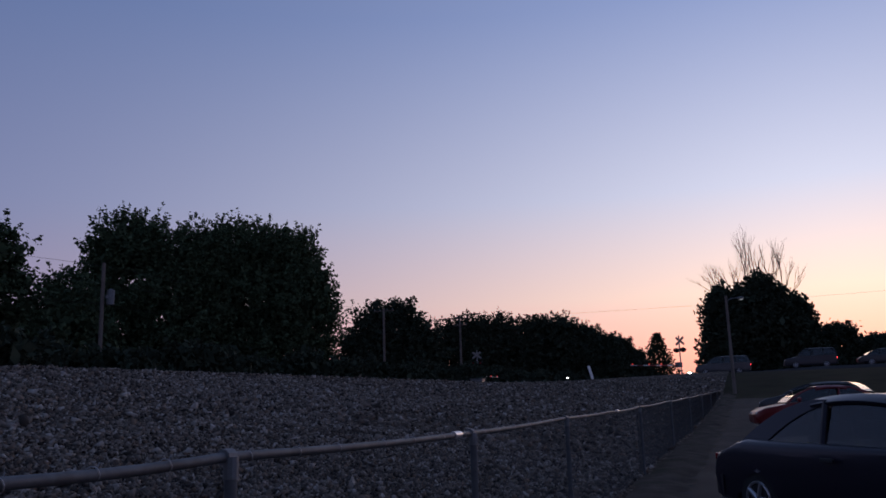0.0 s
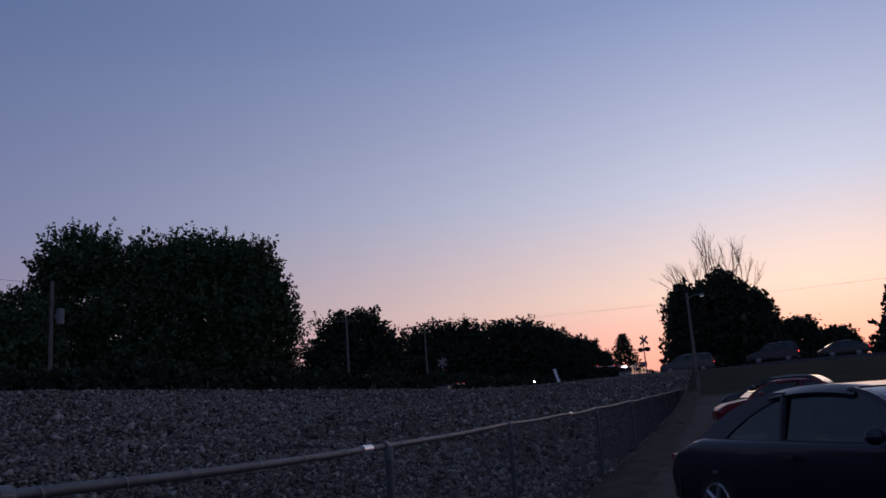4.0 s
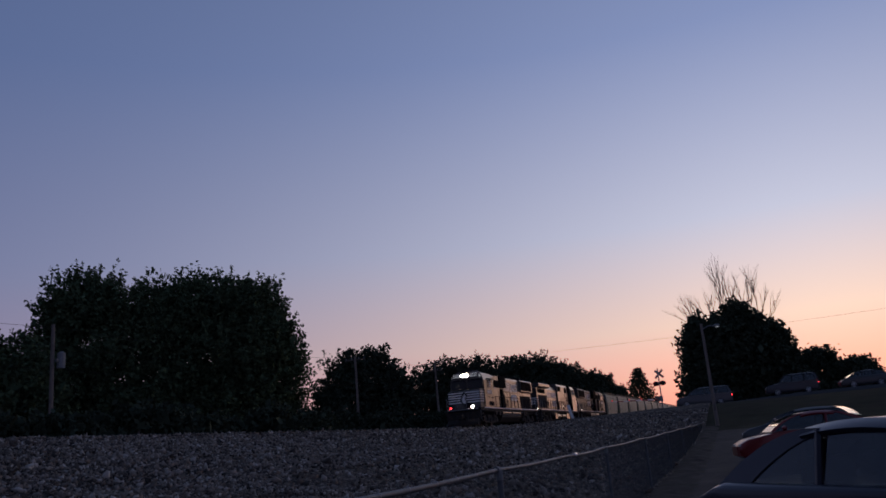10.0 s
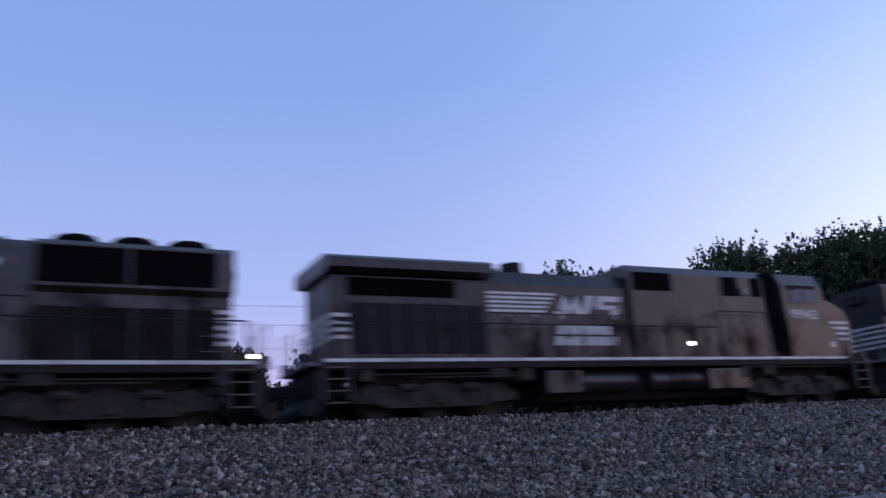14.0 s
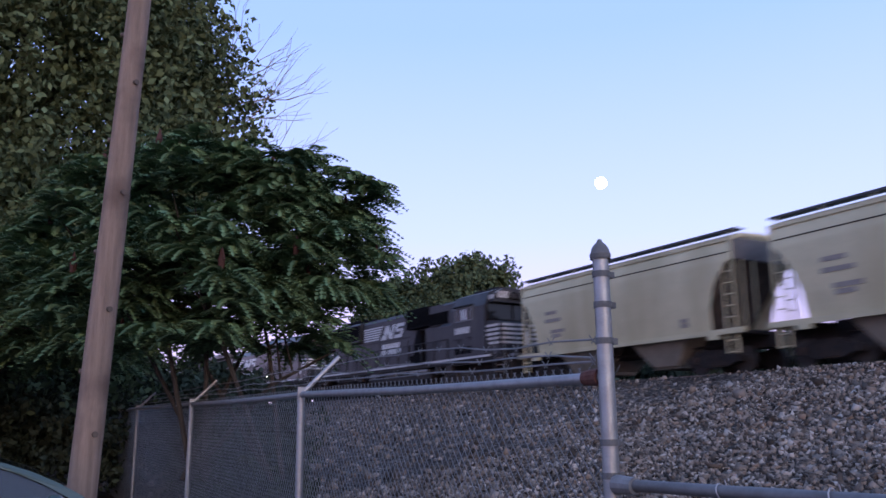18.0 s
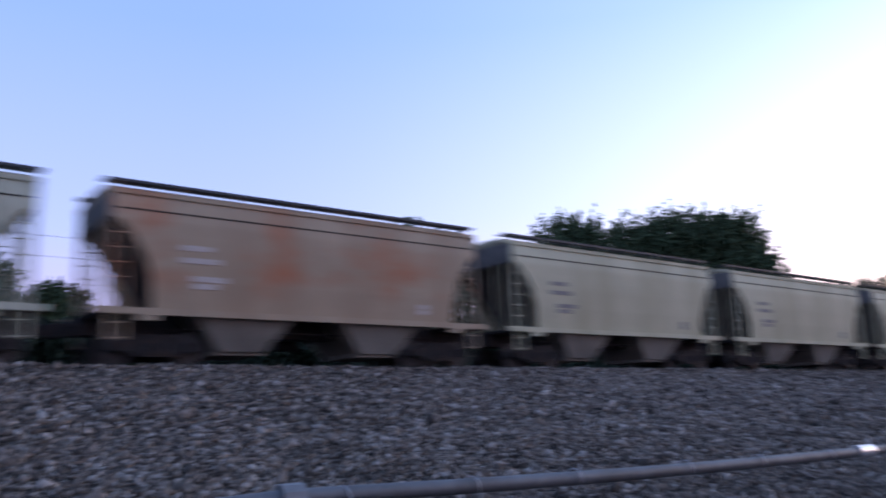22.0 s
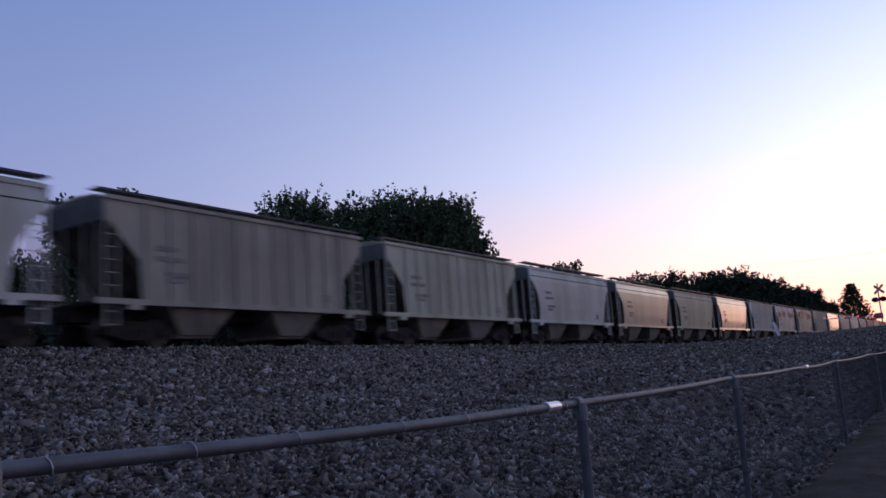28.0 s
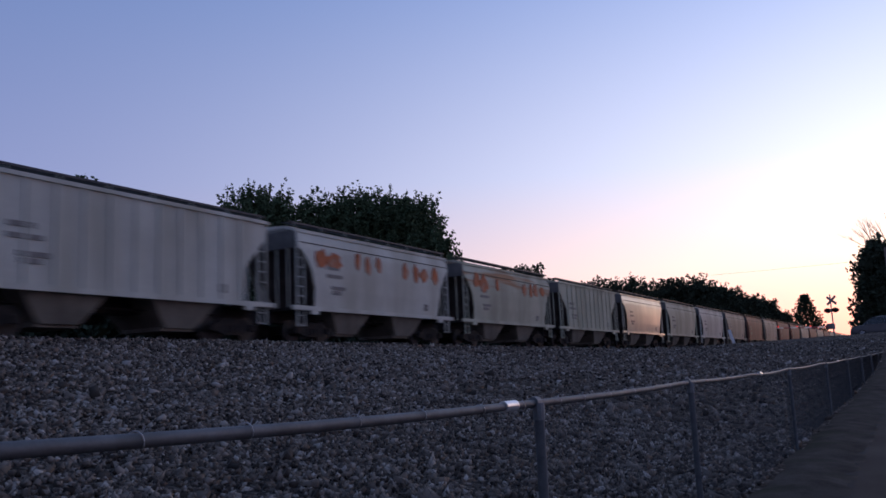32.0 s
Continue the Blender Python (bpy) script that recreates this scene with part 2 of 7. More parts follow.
    M["black_clean"] = material("loco_black_clean", (0.018, 0.018, 0.021), 0.5, scale=2.2, vary=0.3, fine=30, tint=(0.04, 0.037, 0.035), streak=(1, 1, 0.35), spec=0.3)
    M["black_grey"] = material("loco_grey_faded", (0.074, 0.067, 0.058), 0.31, scale=1.6, vary=0.4, fine=26, tint=(0.115, 0.098, 0.080), streak=(1, 1, 0.3), bump=0.02, spec=0.5, patch=(0.012, 0.011, 0.010), band=(3.9, 3.0), lie=(1.3, 1, 0.7), dull=True)
    M["soot_door"] = material("oily_hood_door", (0.016, 0.014, 0.013), 0.85, scale=2.0, vary=0.4, fine=26, tint=(0.040, 0.033, 0.028), streak=(1, 1, 0.3), spec=0.1)
    M["grille"] = material("grille_black", (0.006, 0.006, 0.007), 0.9, scale=20, vary=0.4, spec=0.05)
    M["white"] = material("white_paint", (0.72, 0.72, 0.70), 0.5, scale=5, vary=0.12, tint=(0.5, 0.48, 0.45))
    M["bright_white"] = material("bright_white_paint", (0.86, 0.86, 0.85), 0.5, scale=5, vary=0.06)
    M["whitefaded"] = material("faded_white_paint", (0.50, 0.50, 0.49), 0.6, scale=5, vary=0.15, tint=(0.34, 0.32, 0.30))
    M["cabglass"] = glass("cab_glass", (0.012, 0.013, 0.015))
    M["cabglass"].node_tree.nodes["Principled BSDF"].inputs["Specular IOR Level"].default_value = 0.2
    M["window_strip"] = material("pale_window_strip", (0.62, 0.63, 0.66), 0.8, scale=9, vary=0.08)
    # Sky as it shows in the cab panes, given as a plain grey.
    M["sky_in_pane"] = material("sky_grey_pane", (0.20, 0.21, 0.23), 0.8, scale=9, vary=0.2)
    M["head"] = glow("headlight_glow", (1.0, 0.80, 0.58), 3000)
    M["ditch"] = glow("ditch_light_glow", (1.0, 0.80, 0.66), 200)
    M["board"] = glow("lit_number_board", (0.85, 0.86, 0.80), 0.35)
    M["steplight"] = glow("step_light_glow", (1.0, 0.95, 0.85), 6)
    M["red"] = glow("red_lamp_glow", (1.0, 0.04, 0.05), 10)
    M["red_dim"] = glow("dim_red_lamp", (1.0, 0.06, 0.04), 1.2)
    M["white_lamp"] = glow("white_lamp_glow", (1.0, 0.93, 0.85), 40)
    M["redoff"] = material("red_lens", (0.25, 0.02, 0.02), 0.2, scale=9, vary=0.1)
    M["lamp_lit"] = glow("street_lamp_lens", (0.8, 0.82, 0.85), 0.5)
    M["moon"] = glow("moon_glow", (1.0, 0.97, 0.90), 1.6)
    M["mark"] = material("stencil_dark", (0.22, 0.205, 0.185), 0.8, scale=9, vary=0.3)
    M["blackline"] = material("soot_black", (0.022, 0.022, 0.024), 0.85, scale=9, vary=0.3, spec=0.2)
    M["rubber"] = material("tyre_rubber", (0.025, 0.025, 0.026), 0.9, scale=20, vary=0.2)
    M["rim"] = material("alloy_rim", (0.45, 0.45, 0.47), 0.35, 0.8, scale=12, vary=0.1)
    M["carglass"] = glass("car_glass", (0.20, 0.23, 0.25), 0.02)
    M["carglass"].node_tree.nodes["Principled BSDF"].inputs["Transmission Weight"].default_value = 0.92
    M["plastic"] = material("black_plastic", (0.03, 0.03, 0.032), 0.6, scale=20, vary=0.15)
    M["lens"] = material("clear_lamp_lens", (0.55, 0.55, 0.56), 0.15, scale=10, vary=0.1)
    for n, c in (("blue", (0.012, 0.011, 0.024)), ("red", (0.16, 0.010, 0.012)), ("dark", (0.03, 0.033, 0.036)), ("silver", (0.055, 0.057, 0.06)), ("slate", (0.016, 0.019, 0.026)), ("green", (0.030, 0.062, 0.058))):
        M["car_" + n] = material("car_paint_" + n, c, 0.34, 0.1, scale=3, vary=0.08, spec=0.35, coat=0.35)
    hop = dict(rough=0.65, spec=0.28, scale=0.9, vary=0.14, fine=9, bump=0.04, streak=(1, 1, 0.25))
    M["hop_beige"] = material("beige_hopper_paint", (0.484, 0.452, 0.302), tint=(0.360, 0.326, 0.203), **hop)
    M["hop_grey"] = material("grey_hopper_paint", (0.464, 0.462, 0.347), tint=(0.288, 0.278, 0.194), **hop)
    M["hop_white"] = material("white_hopper_paint", (0.556, 0.551, 0.478), tint=(0.383, 0.366, 0.290), **hop)
    M["hop_rust"] = material("rust_stained_hopper_paint", (0.453, 0.452, 0.347), tint=(0.278, 0.263, 0.194), patch=(0.309, 0.158, 0.077), **hop)
    M["hop_orange"] = material("orange_tan_hopper_paint", (0.385, 0.295, 0.195), tint=(0.31, 0.215, 0.135), patch=(0.38, 0.16, 0.08), band=(1.4, 2.4), lie=(0.7, 1, 1.3), **hop)
    M["hop_brown"] = material("weathered_brown_grey_hopper_paint", (0.36, 0.33, 0.26), tint=(0.22, 0.195, 0.15), **hop)
    M["hop_red"] = material("oxide_red_hopper_paint", (0.20, 0.085, 0.065), tint=(0.12, 0.06, 0.05), **hop)
    M["walk_grate"] = material("walkway_grating", (0.055, 0.058, 0.066), 0.6, 0.5, scale=9, vary=0.3)
    # End walls: dirt, and the shade they stand in, both put into this colour.
    M["hop_end"] = material("shaded_dirty_end_wall", (0.13, 0.122, 0.115), 0.8, scale=1.6, vary=0.4, fine=14, tint=(0.06, 0.054, 0.05), streak=(1, 1, 0.3), spec=0.25)
    M["hop_bay"] = material("dusty_outlet_bay", (0.20, 0.183, 0.15), 0.8, scale=1.6, vary=0.35, fine=16, tint=(0.10, 0.085, 0.07), streak=(1, 1, 0.4), spec=0.25)
    M["truck_dust"] = material("dusty_truck_frame", (0.044, 0.038, 0.034), 0.8, 0.1, scale=5, vary=0.45, bump=0.3, fine=40, tint=(0.082, 0.067, 0.054), spec=0.25)
    M["step_line"] = material("worn_step_edge", (0.17, 0.125, 0.09), 0.7, scale=14, vary=0.4)
    # Slope sheets: grime plus the open end bays' shade mixed into one dark colour.
    M["hop_shade_grime"] = material("shaded_grimy_hopper_ends", (0.085, 0.072, 0.062), 0.85, scale=2.0, vary=0.4, fine=18, tint=(0.045, 0.036, 0.03), streak=(1, 1, 0.4), spec=0.25)
    M["mark_pale"] = material("stencil_pale", (0.48, 0.42, 0.37), 0.8, scale=9, vary=0.3)
    M["hop_shiny"] = material("glossy_pale_hopper_paint", (0.43, 0.40, 0.30), 0.34, scale=0.9, vary=0.12, fine=9, tint=(0.309, 0.284, 0.216), streak=(1, 1, 0.25), coat=0.15)
    M["graf_orange"] = material("faded_orange_spray_paint", (0.42, 0.11, 0.035), 0.7, scale=3, vary=0.4, tint=(0.40, 0.26, 0.18))


def gravel_material():
    """Crushed stone: cells of stone size, each with its own grey, rounded tops and deep joints, over broad dusty stains."""
    m = bpy.data.materials.new("ballast_bed")
    m.use_nodes = True
    nt = m.node_tree
    N, L = nt.nodes.new, nt.links.new
    b = nt.nodes["Principled BSDF"]
    tc, vo, no = N("ShaderNodeTexCoord"), N("ShaderNodeTexVoronoi"), N("ShaderNodeTexNoise")
    L(tc.outputs["Object"], vo.inputs["Vector"])
    L(tc.outputs["Object"], no.inputs["Vector"])
    vo.inputs["Scale"].default_value = 13.0
    no.inputs["Scale"].default_value, no.inputs["Detail"].default_value = 0.5, 5
    sep, r = N("ShaderNodeSeparateColor"), N("ShaderNodeValToRGB")
    L(vo.outputs["Color"], sep.inputs[0])
    e = r.color_ramp.elements
    stops = [(0, (0.016, 0.012, 0.010)), (0.5, (0.050, 0.040, 0.033)), (0.85, (0.12, 0.098, 0.082)), (1, (0.26, 0.22, 0.185))]
    while len(e) < len(stops):
        e.new(0.5)
    for k, (p, c) in zip(e, stops):
        k.position, k.color = p, (*c, 1)
    b.inputs["Specular IOR Level"].default_value = 0.15
    L(sep.outputs[0], r.inputs[0])
    mr, sc = N("ShaderNodeMapRange"), N("ShaderNodeVectorMath")
    mr.inputs["From Min"].default_value, mr.inputs["From Max"].default_value = 0.35, 0.65
    mr.inputs["To Min"].default_value, mr.inputs["To Max"].default_value = 0.75, 1.25
    L(no.outputs[0], mr.inputs["Value"])
    sc.operation = "SCALE"
    L(r.outputs[0], sc.inputs[0])
    L(mr.outputs[0], sc.inputs["Scale"])
    L(sc.outputs[0], b.inputs["Base Color"])
    bp = N("ShaderNodeBump")
    bp.invert = True
    bp.inputs["Strength"].default_value, bp.inputs["Distance"].default_value = 1.0, 0.06
    L(vo.outputs["Distance"], bp.inputs["Height"])
    L(bp.outputs[0], b.inputs["Normal"])
    b.inputs["Roughness"].default_value = 0.95
    return m


def stone_material():
    m = bpy.data.materials.new("ballast_stone")
    m.use_nodes = True
    nt = m.node_tree
    N, L = nt.nodes.new, nt.links.new
    b = nt.nodes["Principled BSDF"]
    g, r = N("ShaderNodeNewGeometry"), N("ShaderNodeValToRGB")
    e = r.color_ramp.elements
    stops = [(0, (0.030, 0.024, 0.020)), (0.35, (0.115, 0.093, 0.076)), (0.68, (0.235, 0.196, 0.162)), (0.76, (0.18, 0.124, 0.088)), (0.88, (0.30, 0.26, 0.222)), (1, (0.42, 0.375, 0.33))]
    while len(e) < len(stops):
        e.new(0.5)
    for k, (p, c) in zip(e, stops):
        k.position, k.color = p, (*c, 1)
    b.inputs["Specular IOR Level"].default_value = 0.15
    L(g.outputs["Random Per Island"], r.inputs[0])
    L(r.outputs[0], b.inputs["Base Color"])
    b.inputs["Roughness"].default_value = 0.9
    return m


def leaf_material(name, c):
    m = bpy.data.materials.new(name)
    m.use_nodes = True
    nt = m.node_tree
    N, L = nt.nodes.new, nt.links.new
    b = nt.nodes["Principled BSDF"]
    g, mr, sc = N("ShaderNodeNewGeometry"), N("ShaderNodeMapRange"), N("ShaderNodeVectorMath")
    mr.inputs["To Min"].default_value, mr.inputs["To Max"].default_value = 0.55, 1.5
    L(g.outputs["Random Per Island"], mr.inputs["Value"])
    sc.operation = "SCALE"
    sc.inputs[0].default_value = c
    L(mr.outputs[0], sc.inputs["Scale"])
    L(sc.outputs[0], b.inputs["Base Color"])
    b.inputs["Roughness"].default_value = 0.85
    b.inputs["Specular IOR Level"].default_value = 0.08
    return m


mats()


# ---------- mesh helpers ----------
def box(bm, x0, x1, y0, y1, z0, z1, bevel=0.0):
    v = [bm.verts.new(p) for p in ((x0, y0, z0), (x1, y0, z0), (x1, y1, z0), (x0, y1, z0), (x0, y0, z1), (x1, y0, z1), (x1, y1, z1), (x0, y1, z1))]
    f = [bm.faces.new([v[i] for i in q]) for q in ((3, 2, 1, 0), (4, 5, 6, 7), (0, 1, 5, 4), (1, 2, 6, 5), (2, 3, 7, 6), (3, 0, 4, 7))]
    if bevel:
        es = list({e for q in f for e in q.edges})
        bmesh.ops.bevel(bm, geom=es, offset=bevel, segments=2, affect="EDGES", profile=0.6)


def prism(bm, poly, a0, a1, axis="y", taper=None):
    """A polygon drawn out along an axis. Polygon: (x, z) along y, (y, z) along x, (x, y) along z."""
    def at(p, a):
        return {"y": (p[0], a, p[1]), "x": (a, p[0], p[1]), "z": (p[0], p[1], a)}[axis]
    lo = [bm.verts.new(at(p, a0)) for p in poly]
    hi = [bm.verts.new(at(p, a1)) for p in (taper or poly)]
    n = len(poly)
    bm.faces.new(lo[::-1])
    bm.faces.new(hi)
    for i in range(n):
        j = (i + 1) % n
        bm.faces.new((lo[i], lo[j], hi[j], hi[i]))


def rod(bm, p, q, r, r2=None, n=8, caps=True):
    p, q = Vector(p), Vector(q)
    r2 = r if r2 is None else r2
    d = (q - p).normalized()
    a = d.orthogonal().normalized()
    b = d.cross(a)
    ring = [[bm.verts.new(c + (a * math.cos(2 * math.pi * i / n) + b * math.sin(2 * math.pi * i / n)) * rr) for i in range(n)] for c, rr in ((p, r), (q, r2))]
    for i in range(n):
        j = (i + 1) % n
        bm.faces.new((ring[0][i], ring[0][j], ring[1][j], ring[1][i]))
    if caps:
        bm.faces.new(ring[0][::-1])
        bm.faces.new(ring[1])


def pipe(bm, pts, r, n=8):
    """One closed tube through the points."""
    pts = [Vector(p) for p in pts]
    rings, a = [], None
    for i, p in enumerate(pts):
        d = (pts[min(i + 1, len(pts) - 1)] - pts[max(i - 1, 0)]).normalized()
        a = d.orthogonal().normalized() if a is None else (a - d * a.dot(d)).normalized()
        b = d.cross(a)
        rings.append([bm.verts.new(p + (a * math.cos(2 * math.pi * k / n) + b * math.sin(2 * math.pi * k / n)) * r) for k in range(n)])
    for s, t in zip(rings, rings[1:]):
        for k in range(n):
            bm.faces.new((s[k], s[(k + 1) % n], t[(k + 1) % n], t[k]))
    bm.faces.new(rings[0][::-1])
    bm.faces.new(rings[-1])


def dome(bm, c, rx, ry, rz, u=10, v=6):
    bmesh.ops.create_uvsphere(bm, u_segments=u, v_segments=v, radius=1, matrix=Matrix.Translation(c) @ Matrix.Diagonal((rx, ry, rz, 1)))


def mesh_of(name, bm, mat, smooth=False):
    bmesh.ops.recalc_face_normals(bm, faces=bm.faces)
    me = bpy.data.meshes.new(name)
    bm.to_mesh(me)
    bm.free()
    me.materials.append(mat)
    if smooth:
        for p in me.polygons:
            p.use_smooth = True
        me.set_sharp_from_angle(angle=radians(38))
    return me


def part(name, bm, mat, parent=None, label="", smooth=False):
    ob = new(name, mesh_of(name, bm, mat, smooth))
    if parent:
        ob.parent = parent
    return tagged(ob, label)


def again(name, src, parent, m, label=""):
    """Another piece on the same mesh data."""
    ob = new(name, src.data)
    ob.parent = parent
    ob.matrix_basis = m
    return tagged(ob, label)


def thing(name, label, category, group="", kind=""):
    return tagged(new(name), label, category, group, kind)


def build(fn, *a, **k):
    bm = bmesh.new()
    fn(bm, *a, **k)
    return bm


def lump(name, verts, faces, mat, parent=None):
    me = bpy.data.meshes.new(name)
    verts, faces = np.asarray(verts, dtype=np.float32), np.asarray(faces, dtype=np.int32)
    n, k = faces.shape
    me.vertices.add(len(verts))
    me.vertices.foreach_set("co", verts.ravel())
    me.loops.add(n * k)
    me.loops.foreach_set("vertex_index", faces.ravel())
    me.polygons.add(n)
    me.polygons.foreach_set("loop_start", np.arange(0, n * k, k, dtype=np.int32))
    me.update(calc_edges=True)
    me.materials.append(mat)
    ob = new(name, me)
    if parent:
        ob.parent = parent
    return ob


def text_mesh(name, body, size, mat, parent, m, label="", wide=1.0):
    cu = bpy.data.curves.new(name, "FONT")
    cu.body, cu.size, cu.extrude, cu.align_x, cu.align_y, cu.offset = body, size, 0.004, "CENTER", "CENTER", 0.022 * size
    cu.space_character = 1.12
    tmp = bpy.data.objects.new(name + "_curve", cu)
    me = bpy.data.meshes.new_from_object(tmp)
    bpy.data.objects.remove(tmp)
    bpy.data.curves.remove(cu)
    me.materials.clear()
    me.materials.append(mat)
    ob = new(name, me)
    ob.parent = parent
    ob.matrix_basis = m @ Matrix.Diagonal((wide, 1, 1, 1))
    return tagged(ob, label)

# ---------- the lie of the land ----------
TRACK_Y, RAIL_Z, GRADE, BEND = 21.23, 3.05, 0.0062, 0.00205


def track(s):
    """Place and heading of the track's centre at s metres along it; the train runs towards smaller s."""
    if s >= 0:
        far = max(0.0, s - 60.0)
        ease = min(far, 40.0)
        dy = 0.0127 * (ease * ease / 80.0 + max(0.0, far - 40.0))
        return Vector((s, TRACK_Y - dy, RAIL_Z + GRADE * s + 0.0045 * min(far, 110.0))), -0.0127 * ease / 40.0, GRADE
    q = max(s, -90.0)
    x, y = s, TRACK_Y - BEND * q * q / 2 - BEND * q * (s - q)
    return Vector((x, y, RAIL_Z)), math.atan(-BEND * q), 0.0


def ramp_of(x, pts):
    return float(np.interp(x, [p[0] for p in pts], [p[1] for p in pts]))


LOT = [(-60, 0.0), (0, 0.08), (10, 0.14), (26, 0.50), (40, 1.05), (50, 1.75), (60, 2.9), (68, 3.65), (80, 3.75), (400, 4.2)]
FENCE = [(-14.0, 2.03), (8.0, 2.04), (24, 2.06), (50.5, 1.9)]


def fence_y(x):
    return ramp_of(x, FENCE)


def ground_z(x, y):
    lot = ramp_of(x, LOT)
    c, _, _ = track(x)
    bed = c.z - 0.22
    d = y - c.y
    fy = fence_y(x) + 0.35
    if d < -2.1:
        u = min(1, max(0, (y - fy) / (c.y - 2.1 - fy)))
        z = lot + (bed - lot) * (0.92 * u + 0.08 * u * u)
    elif d < 2.3:
        z = bed
    else:
        z = bed - min(1.6, (d - 2.3) * 0.28)
    return z


def sheet(name, xs, ys, fz, mat, lift=0.0, rough=0.0):
    v = [(x, y, fz(x, y) + lift + (noise.noise((x * 1.7, y * 1.7, 3.0)) * rough if rough else 0)) for y in ys for x in xs]
    n = len(xs)
    f = [(j * n + i, j * n + i + 1, (j + 1) * n + i + 1, (j + 1) * n + i) for j in range(len(ys) - 1) for i in range(n - 1)]
    ob = lump(name, v, f, mat)
    for p in ob.data.polygons:
        p.use_smooth = True
    return ob


def spaced(a, b, step):
    return list(np.arange(a, b + step * 0.5, step))


def ground():
    xs = [-3000, -1200, -500, -250, -160] + spaced(-120, 150, 3) + [180, 230, 300, 450, 800, 1500, 3000]
    ys = [-3000, -1000, -300, -120, -60, -35, -20, -12, -6, -2, 1] + spaced(2, 32, 1) + [36, 42, 50, 70, 110, 200, 400, 1000, 3000]
    tagged(sheet("ground", xs, ys, ground_z, M["dirt"], -0.10), "dark rough grass and dirt ground", "ground", kind="structure")
    xs, ys = spaced(-34, 47, 0.5), spaced(-30, -1.5, 1.5) + [-0.5, 0.3, 0.9, 1.2, 1.45]

    def lot_z(x, y):
        edge = max(0.0, y - 0.8) / 0.65
        return ground_z(x, y) - edge * (0.02 + 0.05 * max(0.0, noise.noise((x * 0.8, 4.0, 2.0))))
    tagged(sheet("parking_lot", xs, ys, lot_z, M["asphalt"], 0.0, 0.012), "cracked grey asphalt parking lot with a broken edge", "pavement", kind="structure")
    xs, ys = spaced(-34, 50, 0.35), [1.05, 1.2, 1.35, 1.5, 1.65, 1.8, 1.95, 2.15]
    tagged(sheet("verge", xs, ys, lambda x, y: ground_z(x, y) - 0.012 + 0.07 * math.sin(math.pi * min(1.0, max(0.0, (y - 1.15) / 1.0))), M["verge"], 0.0, 0.05), "strip of dark dirt and weeds along the fence", "verge", kind="structure")
    xs, us = spaced(-110, 74, 0.5), np.linspace(0, 1, 46)
    v, n = [], len(xs)
    for u in us:
        for x in xs:
            c, _, _ = track(x)
            y = fence_y(x) - 0.1 + u * (c.y + 2.6 - fence_y(x) + 0.1)
            lip = 0.10 * math.exp(-((y - (c.y - 2.1)) / 0.5) ** 2)
            v.append((x, y, ground_z(x, y) + 0.02 + lip + 0.05 * noise.noise((x * 0.9, y * 0.9, 1)) + 0.03 * noise.noise((x * 3.1, y * 3.1, 7))))
    f = [(j * n + i, j * n + i + 1, (j + 1) * n + i + 1, (j + 1) * n + i) for j in range(len(us) - 1) for i in range(n - 1)]
    tagged(lump("ballast_bank", v, f, M["ballast"]), "dark grey crushed-stone railway embankment slope", "embankment", kind="structure")


def road_line(u):
    """The centre of the road that crosses the railway, u from 0 (far from the camera's side) to 1."""
    pts = [(62, -120, 3.5), (72, -40, 3.85), (77.3, -12.2, 3.98), (78.3, -5.3, 3.98), (78.4, 2.6, 3.70), (79.5, 12, 3.66), (81.5, 21.0, 3.66), (84, 28, 3.5), (90, 40, 2.6), (104, 75, 2.0)]
    k = min(len(pts) - 2, int(u * (len(pts) - 1)))
    w = u * (len(pts) - 1) - k
    return Vector(pts[k]).lerp(Vector(pts[k + 1]), w)


def road():
    v, f, n = [], [], 60
    for i in range(n + 1):
        p = road_line(i / n)
        d = (road_line(min(1, i / n + 0.01)) - road_line(max(0, i / n - 0.01))).normalized()
        s = Vector((d.y, -d.x, 0))
        for k, dz in ((-4.6, -0.9), (-3.4, 0.0), (3.4, 0.0), (4.6, -0.9)):
            v.append(p + s * k + Vector((0, 0, dz)))
    for i in range(n):
        for k in range(3):
            f.append((i * 4 + k, i * 4 + k + 1, i * 4 + k + 5, i * 4 + k + 4))
    tagged(lump("road", v, f, M["road"]), "asphalt road on a low bank leading over the level crossing", "road", kind="structure")


